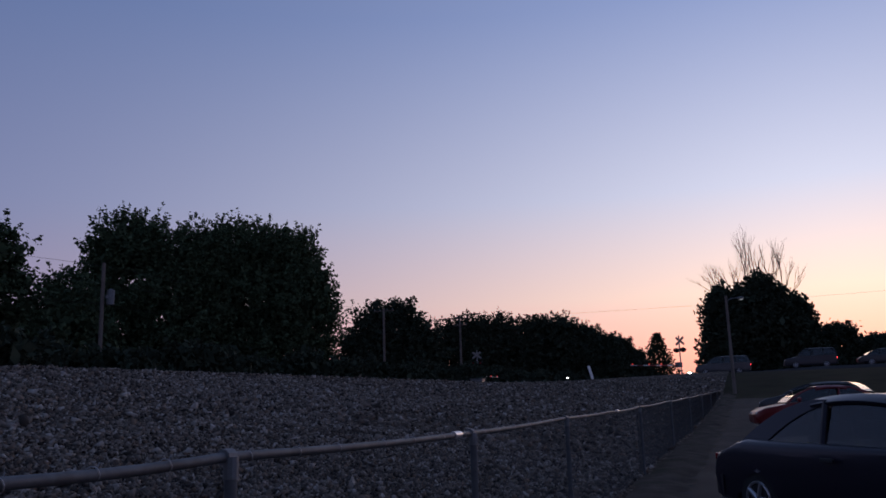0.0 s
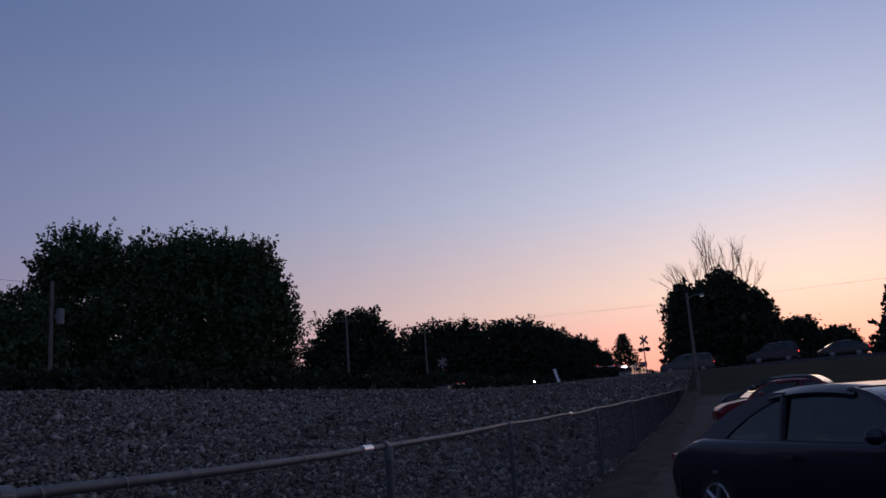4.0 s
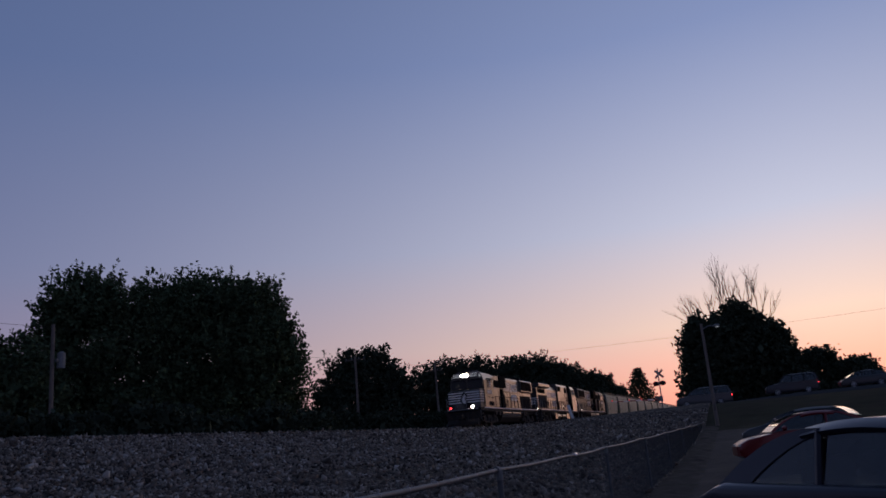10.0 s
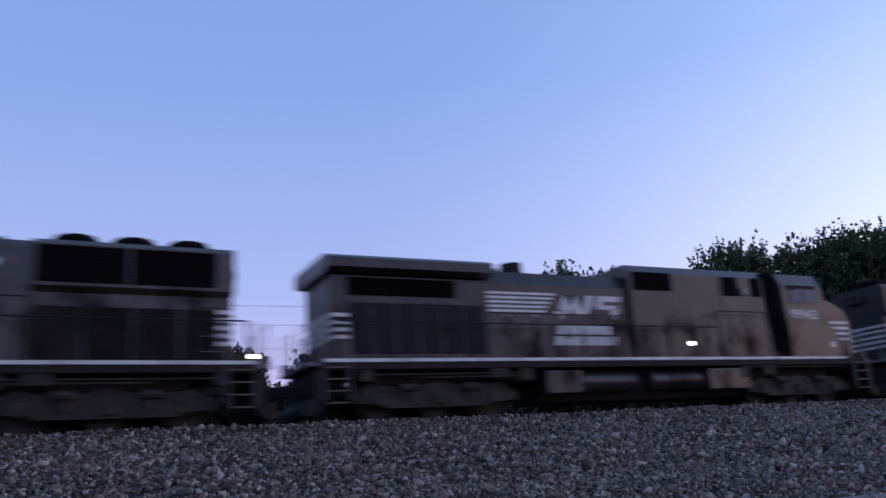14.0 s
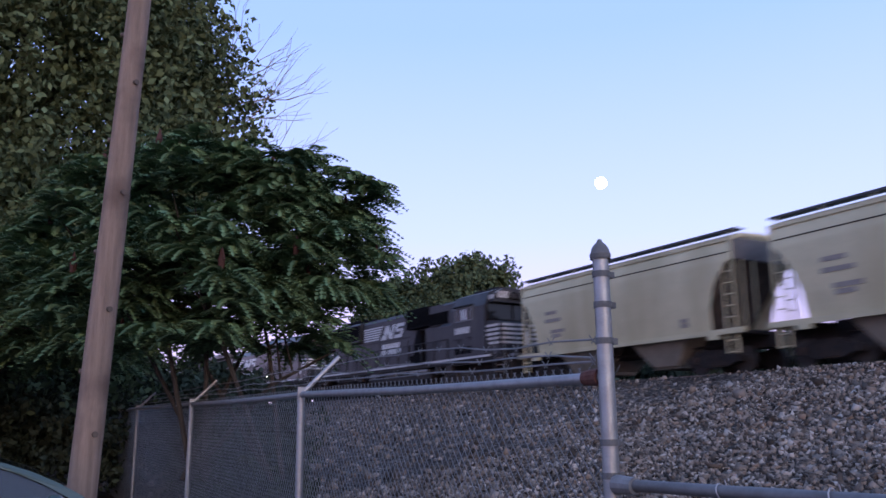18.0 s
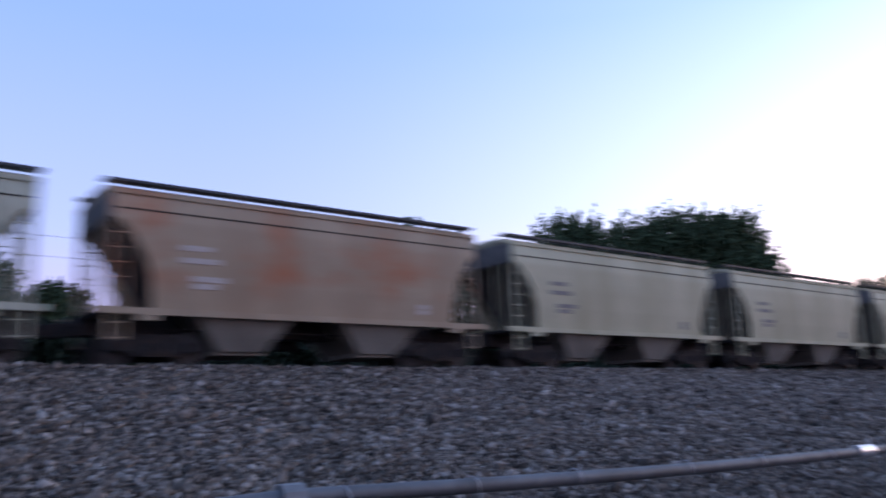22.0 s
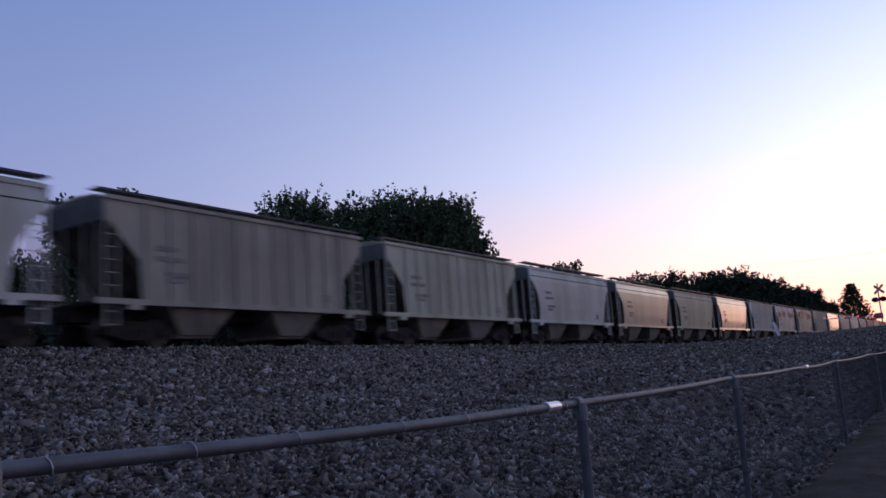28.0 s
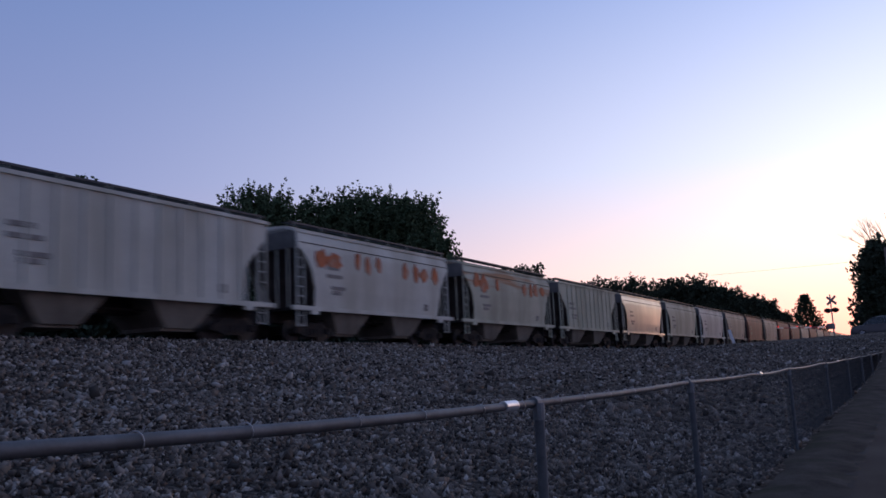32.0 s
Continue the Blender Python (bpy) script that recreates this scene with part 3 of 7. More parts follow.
def rails():
    for side in (-0.7175, 0.7175):
        bm = bmesh.new()
        prof = [(-0.07, -0.17), (0.07, -0.17), (0.07, -0.155), (0.012, -0.135), (0.012, -0.045), (0.037, -0.035), (0.037, 0), (-0.037, 0), (-0.037, -0.035), (-0.012, -0.045), (-0.012, -0.135), (-0.07, -0.155)]
        ring = []
        for s in [-400, -200, -90] + spaced(-80, 0, 8) + [30, 60, 70, 80, 90, 100, 125, 170, 250, 400, 700]:
            c, h, _ = track(s)
            ring.append([bm.verts.new((c.x - (side + p[0]) * math.sin(h), c.y + (side + p[0]) * math.cos(h), c.z + p[1])) for p in prof])
        for a, b in zip(ring, ring[1:]):
            for i in range(len(prof)):
                bm.faces.new((a[i], b[i], b[(i + 1) % len(prof)], a[(i + 1) % len(prof)]))
        tagged(part("rail", bm, M["railsteel"]), "worn steel running rail on wooden ties", "rail", "rails of the track", "structure")
    v, f = [], []
    for s in spaced(-75, 130, 0.56):
        c, h, _ = track(s)
        a = random.uniform(-0.01, 0.01)
        k = len(v)
        for dx in (-0.11, 0.11):
            for dy in (-1.3, 1.3):
                for dz in (-0.32, -0.165):
                    v.append((c.x + dx - dy * math.sin(h + a), c.y + dy * math.cos(h + a), c.z + dz))
        f += [(k, k + 1, k + 3, k + 2), (k + 4, k + 6, k + 7, k + 5), (k, k + 4, k + 5, k + 1), (k + 2, k + 3, k + 7, k + 6), (k + 1, k + 5, k + 7, k + 3), (k, k + 2, k + 6, k + 4)]
    tagged(lump("railroad_ties", v, f, M["tie"]), "creosoted wooden ties under the rails", "ties", kind="stuff")


def stones():
    """Loose crushed stone over the bank, thicker and finer close to the fence."""
    rg = np.random.default_rng(5)
    base = np.array([(1, 0, 0), (-1, 0, 0), (0, 1, 0), (0, -1, 0), (0, 0, 1), (0, 0, -1)], float)
    tri = np.array([(0, 2, 4), (2, 1, 4), (1, 3, 4), (3, 0, 4), (2, 0, 5), (1, 2, 5), (3, 1, 5), (0, 3, 5)])

    def field(name, x0, x1, u0, u1, count, size):
        x = rg.uniform(x0, x1, count)
        u = rg.uniform(u0, u1, count)
        cy = np.array([track(q)[0].y for q in x])
        fy = np.interp(x, [p[0] for p in FENCE], [p[1] for p in FENCE])
        y = fy + u * (cy - 1.9 - fy)
        z = np.array([ground_z(a, b) for a, b in zip(x, y)])
        z += 0.02 + 0.10 * np.exp(-((y - (cy - 2.1)) / 0.5) ** 2) + np.array([0.05 * noise.noise((a * 0.9, b * 0.9, 1)) for a, b in zip(x, y)])
        s = size * rg.lognormal(0, 0.36, count)
        sh = base[None] * (rg.uniform(0.55, 1.15, (count, 6, 1))) + rg.normal(0, 0.22, (count, 6, 3))
        sh *= np.stack([np.ones(count), rg.uniform(0.6, 1, count), rg.uniform(0.5, 0.9, count)], -1)[:, None, :]
        q = rg.normal(0, 1, (count, 4))
        q /= np.linalg.norm(q, axis=1, keepdims=True)
        w, a, b, c = q.T
        R = np.stack([np.stack([1 - 2 * (b * b + c * c), 2 * (a * b - c * w), 2 * (a * c + b * w)], -1),
                      np.stack([2 * (a * b + c * w), 1 - 2 * (a * a + c * c), 2 * (b * c - a * w)], -1),
                      np.stack([2 * (a * c - b * w), 2 * (b * c + a * w), 1 - 2 * (a * a + b * b)], -1)], 1)
        p = np.einsum("nij,nkj->nki", R, sh) * s[:, None, None] * 0.5 + np.stack([x, y, z + 0.012], -1)[:, None, :]
        f = (tri[None] + (np.arange(count) * 6)[:, None, None]).reshape(-1, 3)
        tagged(lump(name, p.reshape(-1, 3), f, M["stone"]), "loose grey crushed stones on the embankment", "gravel", kind="stuff")
    field("ballast_stones", -13, 16, 0.0, 0.5, 66000, 0.083)
    field("ballast_stones", -16, 30, 0.45, 1.0, 50000, 0.104)
    field("ballast_stones", 16, 62, 0.0, 1.0, 16000, 0.14)
    field("ballast_stones", -45, -13, 0.0, 1.0, 8000, 0.14)


def slabs():
    for k, (x, y, a, sx, sy) in enumerate(((-9.05, 14.9, 20, 0.95, 0.5), (-5.75, 11.8, -15, 0.5, 0.45), (-7.0, 12.9, 50, 0.4, 0.3))):
        bm = bmesh.new()
        pts = [(sx * 0.5 * math.cos(t) * random.uniform(0.8, 1.1), sy * 0.5 * math.sin(t) * random.uniform(0.8, 1.1)) for t in np.linspace(0, 2 * math.pi, 8)[:-1]]
        prism(bm, pts, 0.0, 0.13, "z", [(p[0] * 0.8, p[1] * 0.8) for p in pts])
        ob = part("rock", bm, M["slab"])
        ob.matrix_basis = pose(x, y, ground_z(x, y) + 0.0, 12, -6, a)
        tagged(ob, "pale flat broken rock lying on the ballast", "rock", "pale rocks on the bank")


M["slab"] = material("pale_rock", (0.19, 0.175, 0.16), 0.9, scale=7, vary=0.25, bump=0.5)
ground()
road()
rails()
slabs()
stones()

# ---------- rolling stock; x runs along the train towards its rear, y away from the fence, z up from the rails ----------
def wheelset_parts(truck, xs, r):
    src = None
    for x in xs:
        for y in (-0.72, 0.72):
            if src is None:
                bm = bmesh.new()
                rod(bm, (0, -0.065, 0), (0, 0.065, 0), r, n=20)
                rod(bm, (0, -0.11, 0), (0, 0.11, 0), r * 0.35, n=12)
                src = part("wheel", bm, M["wheel"], truck)
                src.matrix_basis = pose(x, y, r)
            else:
                again("wheel", src, truck, pose(x, y, r))


def freight_truck(car, x):
    bm = bmesh.new()
    for y in (-1.0, 1.0):
        prism(bm, [(-1.15, 0.50), (-1.15, 0.34), (-0.75, 0.32), (-0.45, 0.20), (0.45, 0.20), (0.75, 0.32), (1.15, 0.34), (1.15, 0.50), (0.8, 0.56), (0.5, 0.74), (-0.5, 0.74), (-0.8, 0.56)], y - 0.07, y + 0.07)
        for k in (-0.22, 0, 0.22):
            rod(bm, (k, y * 1.05, 0.26), (k, y * 1.05, 0.52), 0.075, n=8)
        for k in (-0.9, 0.9):
            box(bm, k - 0.14, k + 0.14, y * 1.08 - 0.08, y * 1.08 + 0.08, 0.32, 0.55, 0.02)
    box(bm, -0.24, 0.24, -1.0, 1.0, 0.40, 0.70)
    t = part("truck", bm, M["steel"], car)
    t.matrix_basis = pose(x, 0, 0)
    wheelset_parts(t, (-0.9, 0.9), 0.42)


def coupler(bm, x, d):
    box(bm, min(x, x + d * 0.65), max(x, x + d * 0.65), -0.09, 0.09, 0.76, 0.98)
    box(bm, min(x + d * 0.55, x + d * 0.86), max(x + d * 0.55, x + d * 0.86), -0.16, 0.16, 0.70, 1.04, 0.04)


def side_outline(ribbed):
    e, z0, z1 = 5.62, 1.30, 4.18
    if ribbed:
        cut = [(e, 3.62), (4.52, 2.45), (4.45, z0)]
    else:
        cut = [(e, 3.52), (5.42, 3.40), (5.12, 3.10), (4.82, 2.62), (4.66, 2.05), (4.60, z0)]
    right = [(e, z1)] + cut
    return right + [(-x, z) for x, z in right[::-1]]


def hopper(kind, paint, label, rail=True, graffiti=None):
    """A two-bay covered hopper: smooth or ribbed sides, open end bays with ladders, a roof with hatches and a walkway."""
    ribbed = kind == "ribbed"
    car = thing("hopper_car", label, "hopper car", "hopper cars of the train")
    m = M[paint]
    out = side_outline(ribbed)
    for y in (-1.0, 1.0):
        bm = bmesh.new()
        if ribbed:
            prism(bm, out, y * 1.44, y * 1.46)
        else:
            # the side bellies outwards below the eave
            rows = [(1.30, 1.40), (2.0, 1.49), (2.8, 1.53), (3.5, 1.50), (3.95, 1.42), (4.18, 1.33)]
            zs = sorted({z for _, z in out} | {r[0] for r in rows})
            left = lambda z: np.interp(z, [q[1] for q in out[len(out) // 2:]], [q[0] for q in out[len(out) // 2:]])
            yy = lambda z: np.interp(z, [r[0] for r in rows], [r[1] for r in rows])
            prev = None
            for z in zs:
                w = -left(z)
                line = [bm.verts.new((w * q, y * yy(z), z)) for q in (-1, -0.5, 0, 0.5, 1)] + [bm.verts.new((w * q, y * (yy(z) - 0.03), z)) for q in (1, 0.5, 0, -0.5, -1)]
                if prev:
                    for i in range(10):
                        bm.faces.new((prev[i], prev[(i + 1) % 10], line[(i + 1) % 10], line[i]))
                else:
                    bm.faces.new(line)
                prev = line
            bm.faces.new(prev)
        part("side_sheet", bm, m, car, smooth=not ribbed)
        bm = bmesh.new()
        box(bm, -5.95, 5.95, y * 1.47 - 0.05, y * 1.47 + 0.05, 1.16, 1.32)
        for s in (-1, 1):
            box(bm, s * 4.7 - 0.22, s * 4.7 + 0.22, y * 1.47 - 0.06, y * 1.47 + 0.06, 1.02, 1.3)
        part("side_sill", bm, m, car)
        if ribbed:
            src = None
            for k in range(11):
                x = -4.3 + k * 0.86
                if src is None:
                    bm = bmesh.new()
                    box(bm, -0.05, 0.05, y * 1.46 - 0.05, y * 1.46 + 0.05, 1.32, 4.12)
                    src = part("rib", bm, m, car)
                    src.matrix_basis = pose(x, 0, 0)
                else:
                    again("rib", src, car, pose(x, 0, 0))
        bm = bmesh.new()
        y1 = 1.36 if not ribbed else 1.48
        box(bm, -5.68, 5.68, y * y1 - 0.05, y * y1 + 0.05, 4.10, 4.22)
        part("eave_rail", bm, m, car)
        if not ribbed:
            part("seam", build(box, -5.5, 5.5, y * 1.465 - 0.012, y * 1.465 + 0.012, 3.70, 3.735), M["steel"], car)
        # lettering as bars
        src = None
        s_ = 1 if y < 0 else -1
        for x, z, w in ((-3.55, 2.86, 0.75), (-3.45, 2.55, 1.0), (-3.2, 2.1, 0.9), (-3.3, 1.92, 0.6), (3.5, 1.75, 0.32), (3.5, 1.60, 0.32)):
            yl = 1.475 if ribbed else np.interp(z, [1.3, 2.0, 2.8, 3.5], [1.40, 1.49, 1.53, 1.50])
            bm = bmesh.new()
            box(bm, s_ * x - w / 2, s_ * x + w / 2, y * yl - 0.014, y * yl + 0.014, z - 0.07, z + 0.07)
            part("lettering", bm, M["mark_pale"] if paint == "hop_orange" else M["mark"], car, ("pale" if paint == "hop_orange" else "dark") + " stencilled lettering too small to read")
        if graffiti and y < 0:
            rg = random.Random(graffiti)
            for x, w in ((-4.3, 0.7), (-3.45, 1.0), (-1.9, 0.35), (-1.2, 0.35), (-0.4, 0.4), (1.7, 0.55), (2.6, 0.45), (3.3, 0.7), (4.3, 0.6)):
                if abs(x) < 1.5 and graffiti == 2:
                    continue
                zc, h = rg.uniform(3.15, 3.35), rg.uniform(0.28, 0.5)
                pts = []
                for i in range(11):
                    a = 2 * math.pi * i / 11
                    pts.append((x + w * 0.55 * math.cos(a) * rg.uniform(0.6, 1.1), zc + h * math.sin(a) * rg.uniform(0.6, 1.1)))
                bm = bmesh.new()
                prism(bm, pts, -1.545, -1.50)
                part("sprayed_patch", bm, M["graf_orange"], car, "faded orange spray paint")
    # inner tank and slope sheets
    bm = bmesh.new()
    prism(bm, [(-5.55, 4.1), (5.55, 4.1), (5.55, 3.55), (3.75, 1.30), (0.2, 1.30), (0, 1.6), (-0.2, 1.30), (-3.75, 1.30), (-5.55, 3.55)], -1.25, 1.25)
    part("slope_sheet", bm, M["hop_shade_grime"], car)
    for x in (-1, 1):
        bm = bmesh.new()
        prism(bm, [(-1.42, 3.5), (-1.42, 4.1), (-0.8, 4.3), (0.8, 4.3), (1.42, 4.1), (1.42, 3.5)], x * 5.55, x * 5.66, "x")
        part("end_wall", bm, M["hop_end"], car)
        bm = bmesh.new()
        box(bm, x * 5.3 - 0.65, x * 5.3 + 0.65, -1.42, 1.42, 1.14, 1.24)
        box(bm, x * 5.0 - 1.0, x * 5.0 + 1.0, -0.35, 0.35, 0.75, 1.14)
        coupler(bm, x * 5.6, x)
        part("end_platform", bm, M["steel"], car)
        for y in (-1, 1):
            bm = bmesh.new()
            rod(bm, (x * 5.60, y * 1.42, 0.55), (x * 5.60, y * 1.42, 4.12), 0.045, n=6)
            rod(bm, (x * 5.22, y * 1.43, 0.55), (x * 5.22, y * 1.43, 3.5), 0.03, n=6)
            for k in range(9):
                rod(bm, (x * 5.22, y * 1.43, 0.6 + k * 0.36), (x * 5.60, y * 1.43, 0.6 + k * 0.36), 0.016, n=5)
            rod(bm, (x * 5.62, y * 1.0, 1.2), (x * 5.62, y * 1.0, 4.0), 0.03, n=6)
            rod(bm, (x * 5.62, y * 0.45, 1.2), (x * 5.62, y * 0.45, 3.6), 0.03, n=6)
            part("ladder", bm, m, car)
    # roof, hatches, walkway
    bm = bmesh.new()
    prism(bm, [(-1.46, 4.16), (-1.0, 4.30), (0, 4.38), (1.0, 4.30), (1.46, 4.16)] if ribbed else [(-1.38, 4.18), (-1.0, 4.36), (0, 4.42), (1.0, 4.36), (1.38, 4.18)], -5.66, 5.66, "x")
    part("roof", bm, m, car)
    bm = bmesh.new()
    box(bm, -4.9, 4.9, -0.28, 0.28, 4.38, 4.50, 0.03)
    part("hatch_trough", bm, m, car)
    src = None
    for y in (-1, 1):
        h = 4.41 if ribbed else 4.45
        bm = bmesh.new()
        box(bm, -5.75, 5.75, y * 1.06 - 0.19, y * 1.06 + 0.19, h, h + 0.025)
        box(bm, -5.75, 5.75, y * 1.26 - 0.012, y * 1.26 + 0.012, h - 0.015, h + 0.055)
        part("running_board", bm, M["walk_grate"], car, "dark steel grating roof walkway")
        if rail:
            for k in range(8):
                if src is None:
                    src = part("walkway_bracket", build(rod, (0, 0, 4.2), (0, 0, h + 0.04), 0.022, n=5), m, car)
                    src.matrix_basis = pose(-5.5, y * 1.25, 0)
                else:
                    again("walkway_bracket", src, car, pose(-5.5 + k * 1.571, y * 1.25, 0))
    # outlet bays
    for x in (-2.1, 2.1):
        bm = bmesh.new()
        lo, hi = [(x - 0.60, -1.02), (x + 0.60, -1.02), (x + 0.60, 1.02), (x - 0.60, 1.02)], [(x - 1.45, -1.36), (x + 1.45, -1.36), (x + 1.45, 1.36), (x - 1.45, 1.36)]
        prism(bm, lo, 0.36, 1.34, "z", hi)
        box(bm, x - 0.66, x + 0.66, -0.9, 0.9, 0.27, 0.40, 0.02)
        rod(bm, (x - 0.72, -0.95, 0.42), (x + 0.72, -0.95, 0.42), 0.03, n=6)
        part("hopper_bay", bm, M["hop_bay"], car)
    bm = bmesh.new()
    box(bm, -4.6, 4.6, -0.30, 0.30, 0.80, 1.30)
    rod(bm, (-0.3, 0.9, 0.75), (0.6, 0.9, 0.75), 0.2, n=10)
    rod(bm, (-4.0, -0.7, 0.9), (4.0, -0.7, 0.9), 0.03, n=6)
    part("centre_sill", bm, M["steel"], car)
    freight_truck(car, -4.35)
    freight_truck(car, 4.35)
    return car


# ---------- locomotives, nose towards -x ----------
def side_m(x, z, y, sgn):
    """The pose of flat lettering on a side: sgn -1 faces the fence."""
    return pose(x, sgn * y, z, 90, 0, 0 if sgn < 0 else 180)


def plate(name, loco, x0, x1, z0, z1, y, sgn, mat, lean=0.0, thick=0.012, label="", lean0=None):
    l0 = lean if lean0 is None else lean0
    bm = bmesh.new()
    prism(bm, [(x0, z0), (x1, z0), (x1 + lean, z1), (x0 + l0, z1)], sgn * (y - 0.006), sgn * (y + thick))
    return part(name, bm, mat, loco, label)


def emblem(loco, xc, z, y, white, drop=0.92):
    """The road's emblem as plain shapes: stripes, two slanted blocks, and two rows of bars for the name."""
    for sgn in (-1, 1):
        d = 1 if sgn < 0 else -1
        def X(u):
            return xc + d * u
        for k in range(6):
            zz = z + 0.36 - k * 0.135
            bm = bmesh.new()
            prism(bm, [(X(-2.75 + 0.01 * k), zz), (X(-0.35 - 0.10 * k), zz), (X(-0.30 - 0.10 * k), zz + 0.075), (X(-2.73 + 0.01 * k), zz + 0.075)], sgn * (y - 0.006), sgn * (y + 0.012))
            part("emblem_stripe", bm, white, loco)
        # two leaning figures, each a run of joined bars; the first is cut off by the stripes' slant
        for pts in ([(-0.62, -0.38), (0.10, -0.38), (0.16, -0.24), (-0.30, -0.10)], [(-0.22, -0.02), (0.12, -0.24), (0.40, 0.40), (0.02, 0.40)],
                    [(0.02, 0.40), (0.40, 0.40), (0.80, -0.38), (0.46, -0.38)], [(0.62, -0.38), (0.80, -0.38), (1.14, 0.40), (0.86, 0.40)],
                    [(1.02, -0.38), (1.86, -0.38), (1.98, -0.20), (1.10, -0.20)], [(1.72, -0.21), (1.98, -0.21), (2.10, 0.02), (1.84, 0.02)],
                    [(1.24, -0.04), (1.98, -0.04), (2.04, 0.10), (1.30, 0.10)], [(1.16, 0.05), (1.40, 0.05), (1.48, 0.24), (1.24, 0.24)],
                    [(1.22, 0.22), (2.16, 0.22), (2.24, 0.40), (1.32, 0.40)]):
            bm = bmesh.new()
            prism(bm, [(X(u), z + w) for u, w in pts], sgn * (y - 0.006), sgn * (y + 0.012))
            part("emblem_block", bm, white, loco)
        for row, n, w0 in ((0, 7, 2.1), (1, 8, 2.35)):
            for k in range(n):
                u0 = -0.38 - 0.12 * row + k * (w0 / n)
                zz = z - drop - row * 0.335
                bm = bmesh.new()
                prism(bm, [(X(u0), zz), (X(u0 + w0 / n * 0.80), zz), (X(u0 + w0 / n * 0.80 + 0.07), zz + 0.27), (X(u0 + 0.07), zz + 0.27)], sgn * (y - 0.006), sgn * (y + 0.034))
                part("name_bar", bm, white, loco)


def loco_truck(loco, x):
    bm = bmesh.new()
    for y in (-1.12, 1.12):
        prism(bm, [(-2.45, 0.62), (-2.45, 0.42), (-1.9, 0.40), (-1.5, 0.28), (1.5, 0.28), (1.9, 0.40), (2.45, 0.42), (2.45, 0.62), (1.9, 0.92), (0.9, 0.78), (0.0, 0.98), (-0.9, 0.78), (-1.9, 0.92)], y - 0.09, y + 0.09)
        for k in (-1.75, 0, 1.75):
            box(bm, k - 0.2, k + 0.2, y * 1.07 - 0.1, y * 1.07 + 0.1, 0.36, 0.66, 0.03)
        for k in (-0.9, 0.9):
            rod(bm, (k, y * 1.08, 0.45), (k, y * 1.08, 0.85), 0.12, n=8)
        rod(bm, (-1.2, y * 1.15, 0.80), (-0.7, y * 1.15, 0.80), 0.11, n=8)
        rod(bm, (0.7, y * 1.15, 0.80), (1.2, y * 1.15, 0.80), 0.11, n=8)
    box(bm, -2.3, 2.3, -1.0, 1.0, 0.45, 0.85)
    t = part("truck", bm, M["truck_dust"], loco)
    t.matrix_basis = pose(x, 0, 0)
    wheelset_parts(t, (-1.75, 0, 1.75), 0.52)


def steps(loco, x, d):
    for y in (-1, 1):
        for k in range(4):
            st = part("step", build(box, x - 0.28, x + 0.28, y * 1.35 - 0.14, y * 1.35 + 0.14, 0.42 + k * 0.30, 0.45 + k * 0.30), M["steel"], loco)
            part("step_edge", build(box, x - 0.28, x + 0.28, y * 1.495 - 0.01, y * 1.495 + 0.01, 0.425 + k * 0.30, 0.455 + k * 0.30), M["step_line"], st)
        for q in (-0.3, 0.3):
            part("step_side", build(box, x + q - 0.02, x + q + 0.02, y * 1.35 - 0.15, y * 1.35 + 0.15, 0.38, 1.45), M["steel"], loco)
        for q in (-0.36, 0.36):
            part("grab_rail", build(rod, (x + q, y * 1.47, 0.5), (x + q, y * 1.47, 2.5), 0.02, n=6), M["galv_dull"], loco)


def end_gear(loco, x, d, lit):
    bm = bmesh.new()
    prism(bm, [(-1.5, 1.25), (1.5, 1.25), (1.35, 0.25), (0.25, 0.18), (-0.25, 0.18), (-1.35, 0.25)], x - d * 0.0, x + d * 0.18, "x")
    prism(bm, [(-1.35, 0.62), (1.35, 0.62), (1.4, 0.15), (0, 0.15), (-1.4, 0.15)], x + d * 0.18, x + d * 0.45, "x", [(-1.3, 0.35), (1.3, 0.35), (1.35, 0.15), (0, 0.15), (-1.35, 0.15)])
    part("pilot", bm, M["steel"], loco)
    bm = bmesh.new()
    coupler(bm, x, d)
    part("coupler", bm, M["steel"], loco)
    for y in (-0.5, -0.35, 0.35, 0.5):
        part("air_hose", build(pipe, [(x + d * 0.2, y, 0.95), (x + d * 0.42, y, 0.7), (x + d * 0.5, y, 0.45)], 0.025, 6), M["rubber"], loco)
    bm = bmesh.new()
    box(bm, min(x, x + d * 0.35), max(x, x + d * 0.35), -1.3, 1.3, 1.40, 1.50)
    part("end_platform", bm, M["galv_dull"], loco)
    for y in (-1, 1):
        bm = bmesh.new()
        pipe(bm, [(x + d * 0.3, y * 1.2, 1.5), (x + d * 0.3, y * 1.2, 2.5), (x + d * 0.3, y * 0.4, 2.5), (x + d * 0.3, y * 0.4, 1.5)], 0.02, 6)
        part("end_handrail", bm, M["galv_dull"], loco)
    for y in (-0.95, 0.95):
        bm = bmesh.new()
        rod(bm, (x + d * 0.20, y, 1.62), (x + d * 0.37, y, 1.62), 0.13, n=14)
        p = part("ditch_light", bm, M["steel"], loco)
        if lit:
            bm = bmesh.new()
            rod(bm, (x + d * 0.37, y, 1.62), (x + d * 0.385, y, 1.62), 0.10 if y < 0 else 0.08, n=14)
            part("lens", bm, M["ditch"] if y < 0 else M["red"], p, "lit ditch light lens" if y < 0 else "dim red lamp lens")


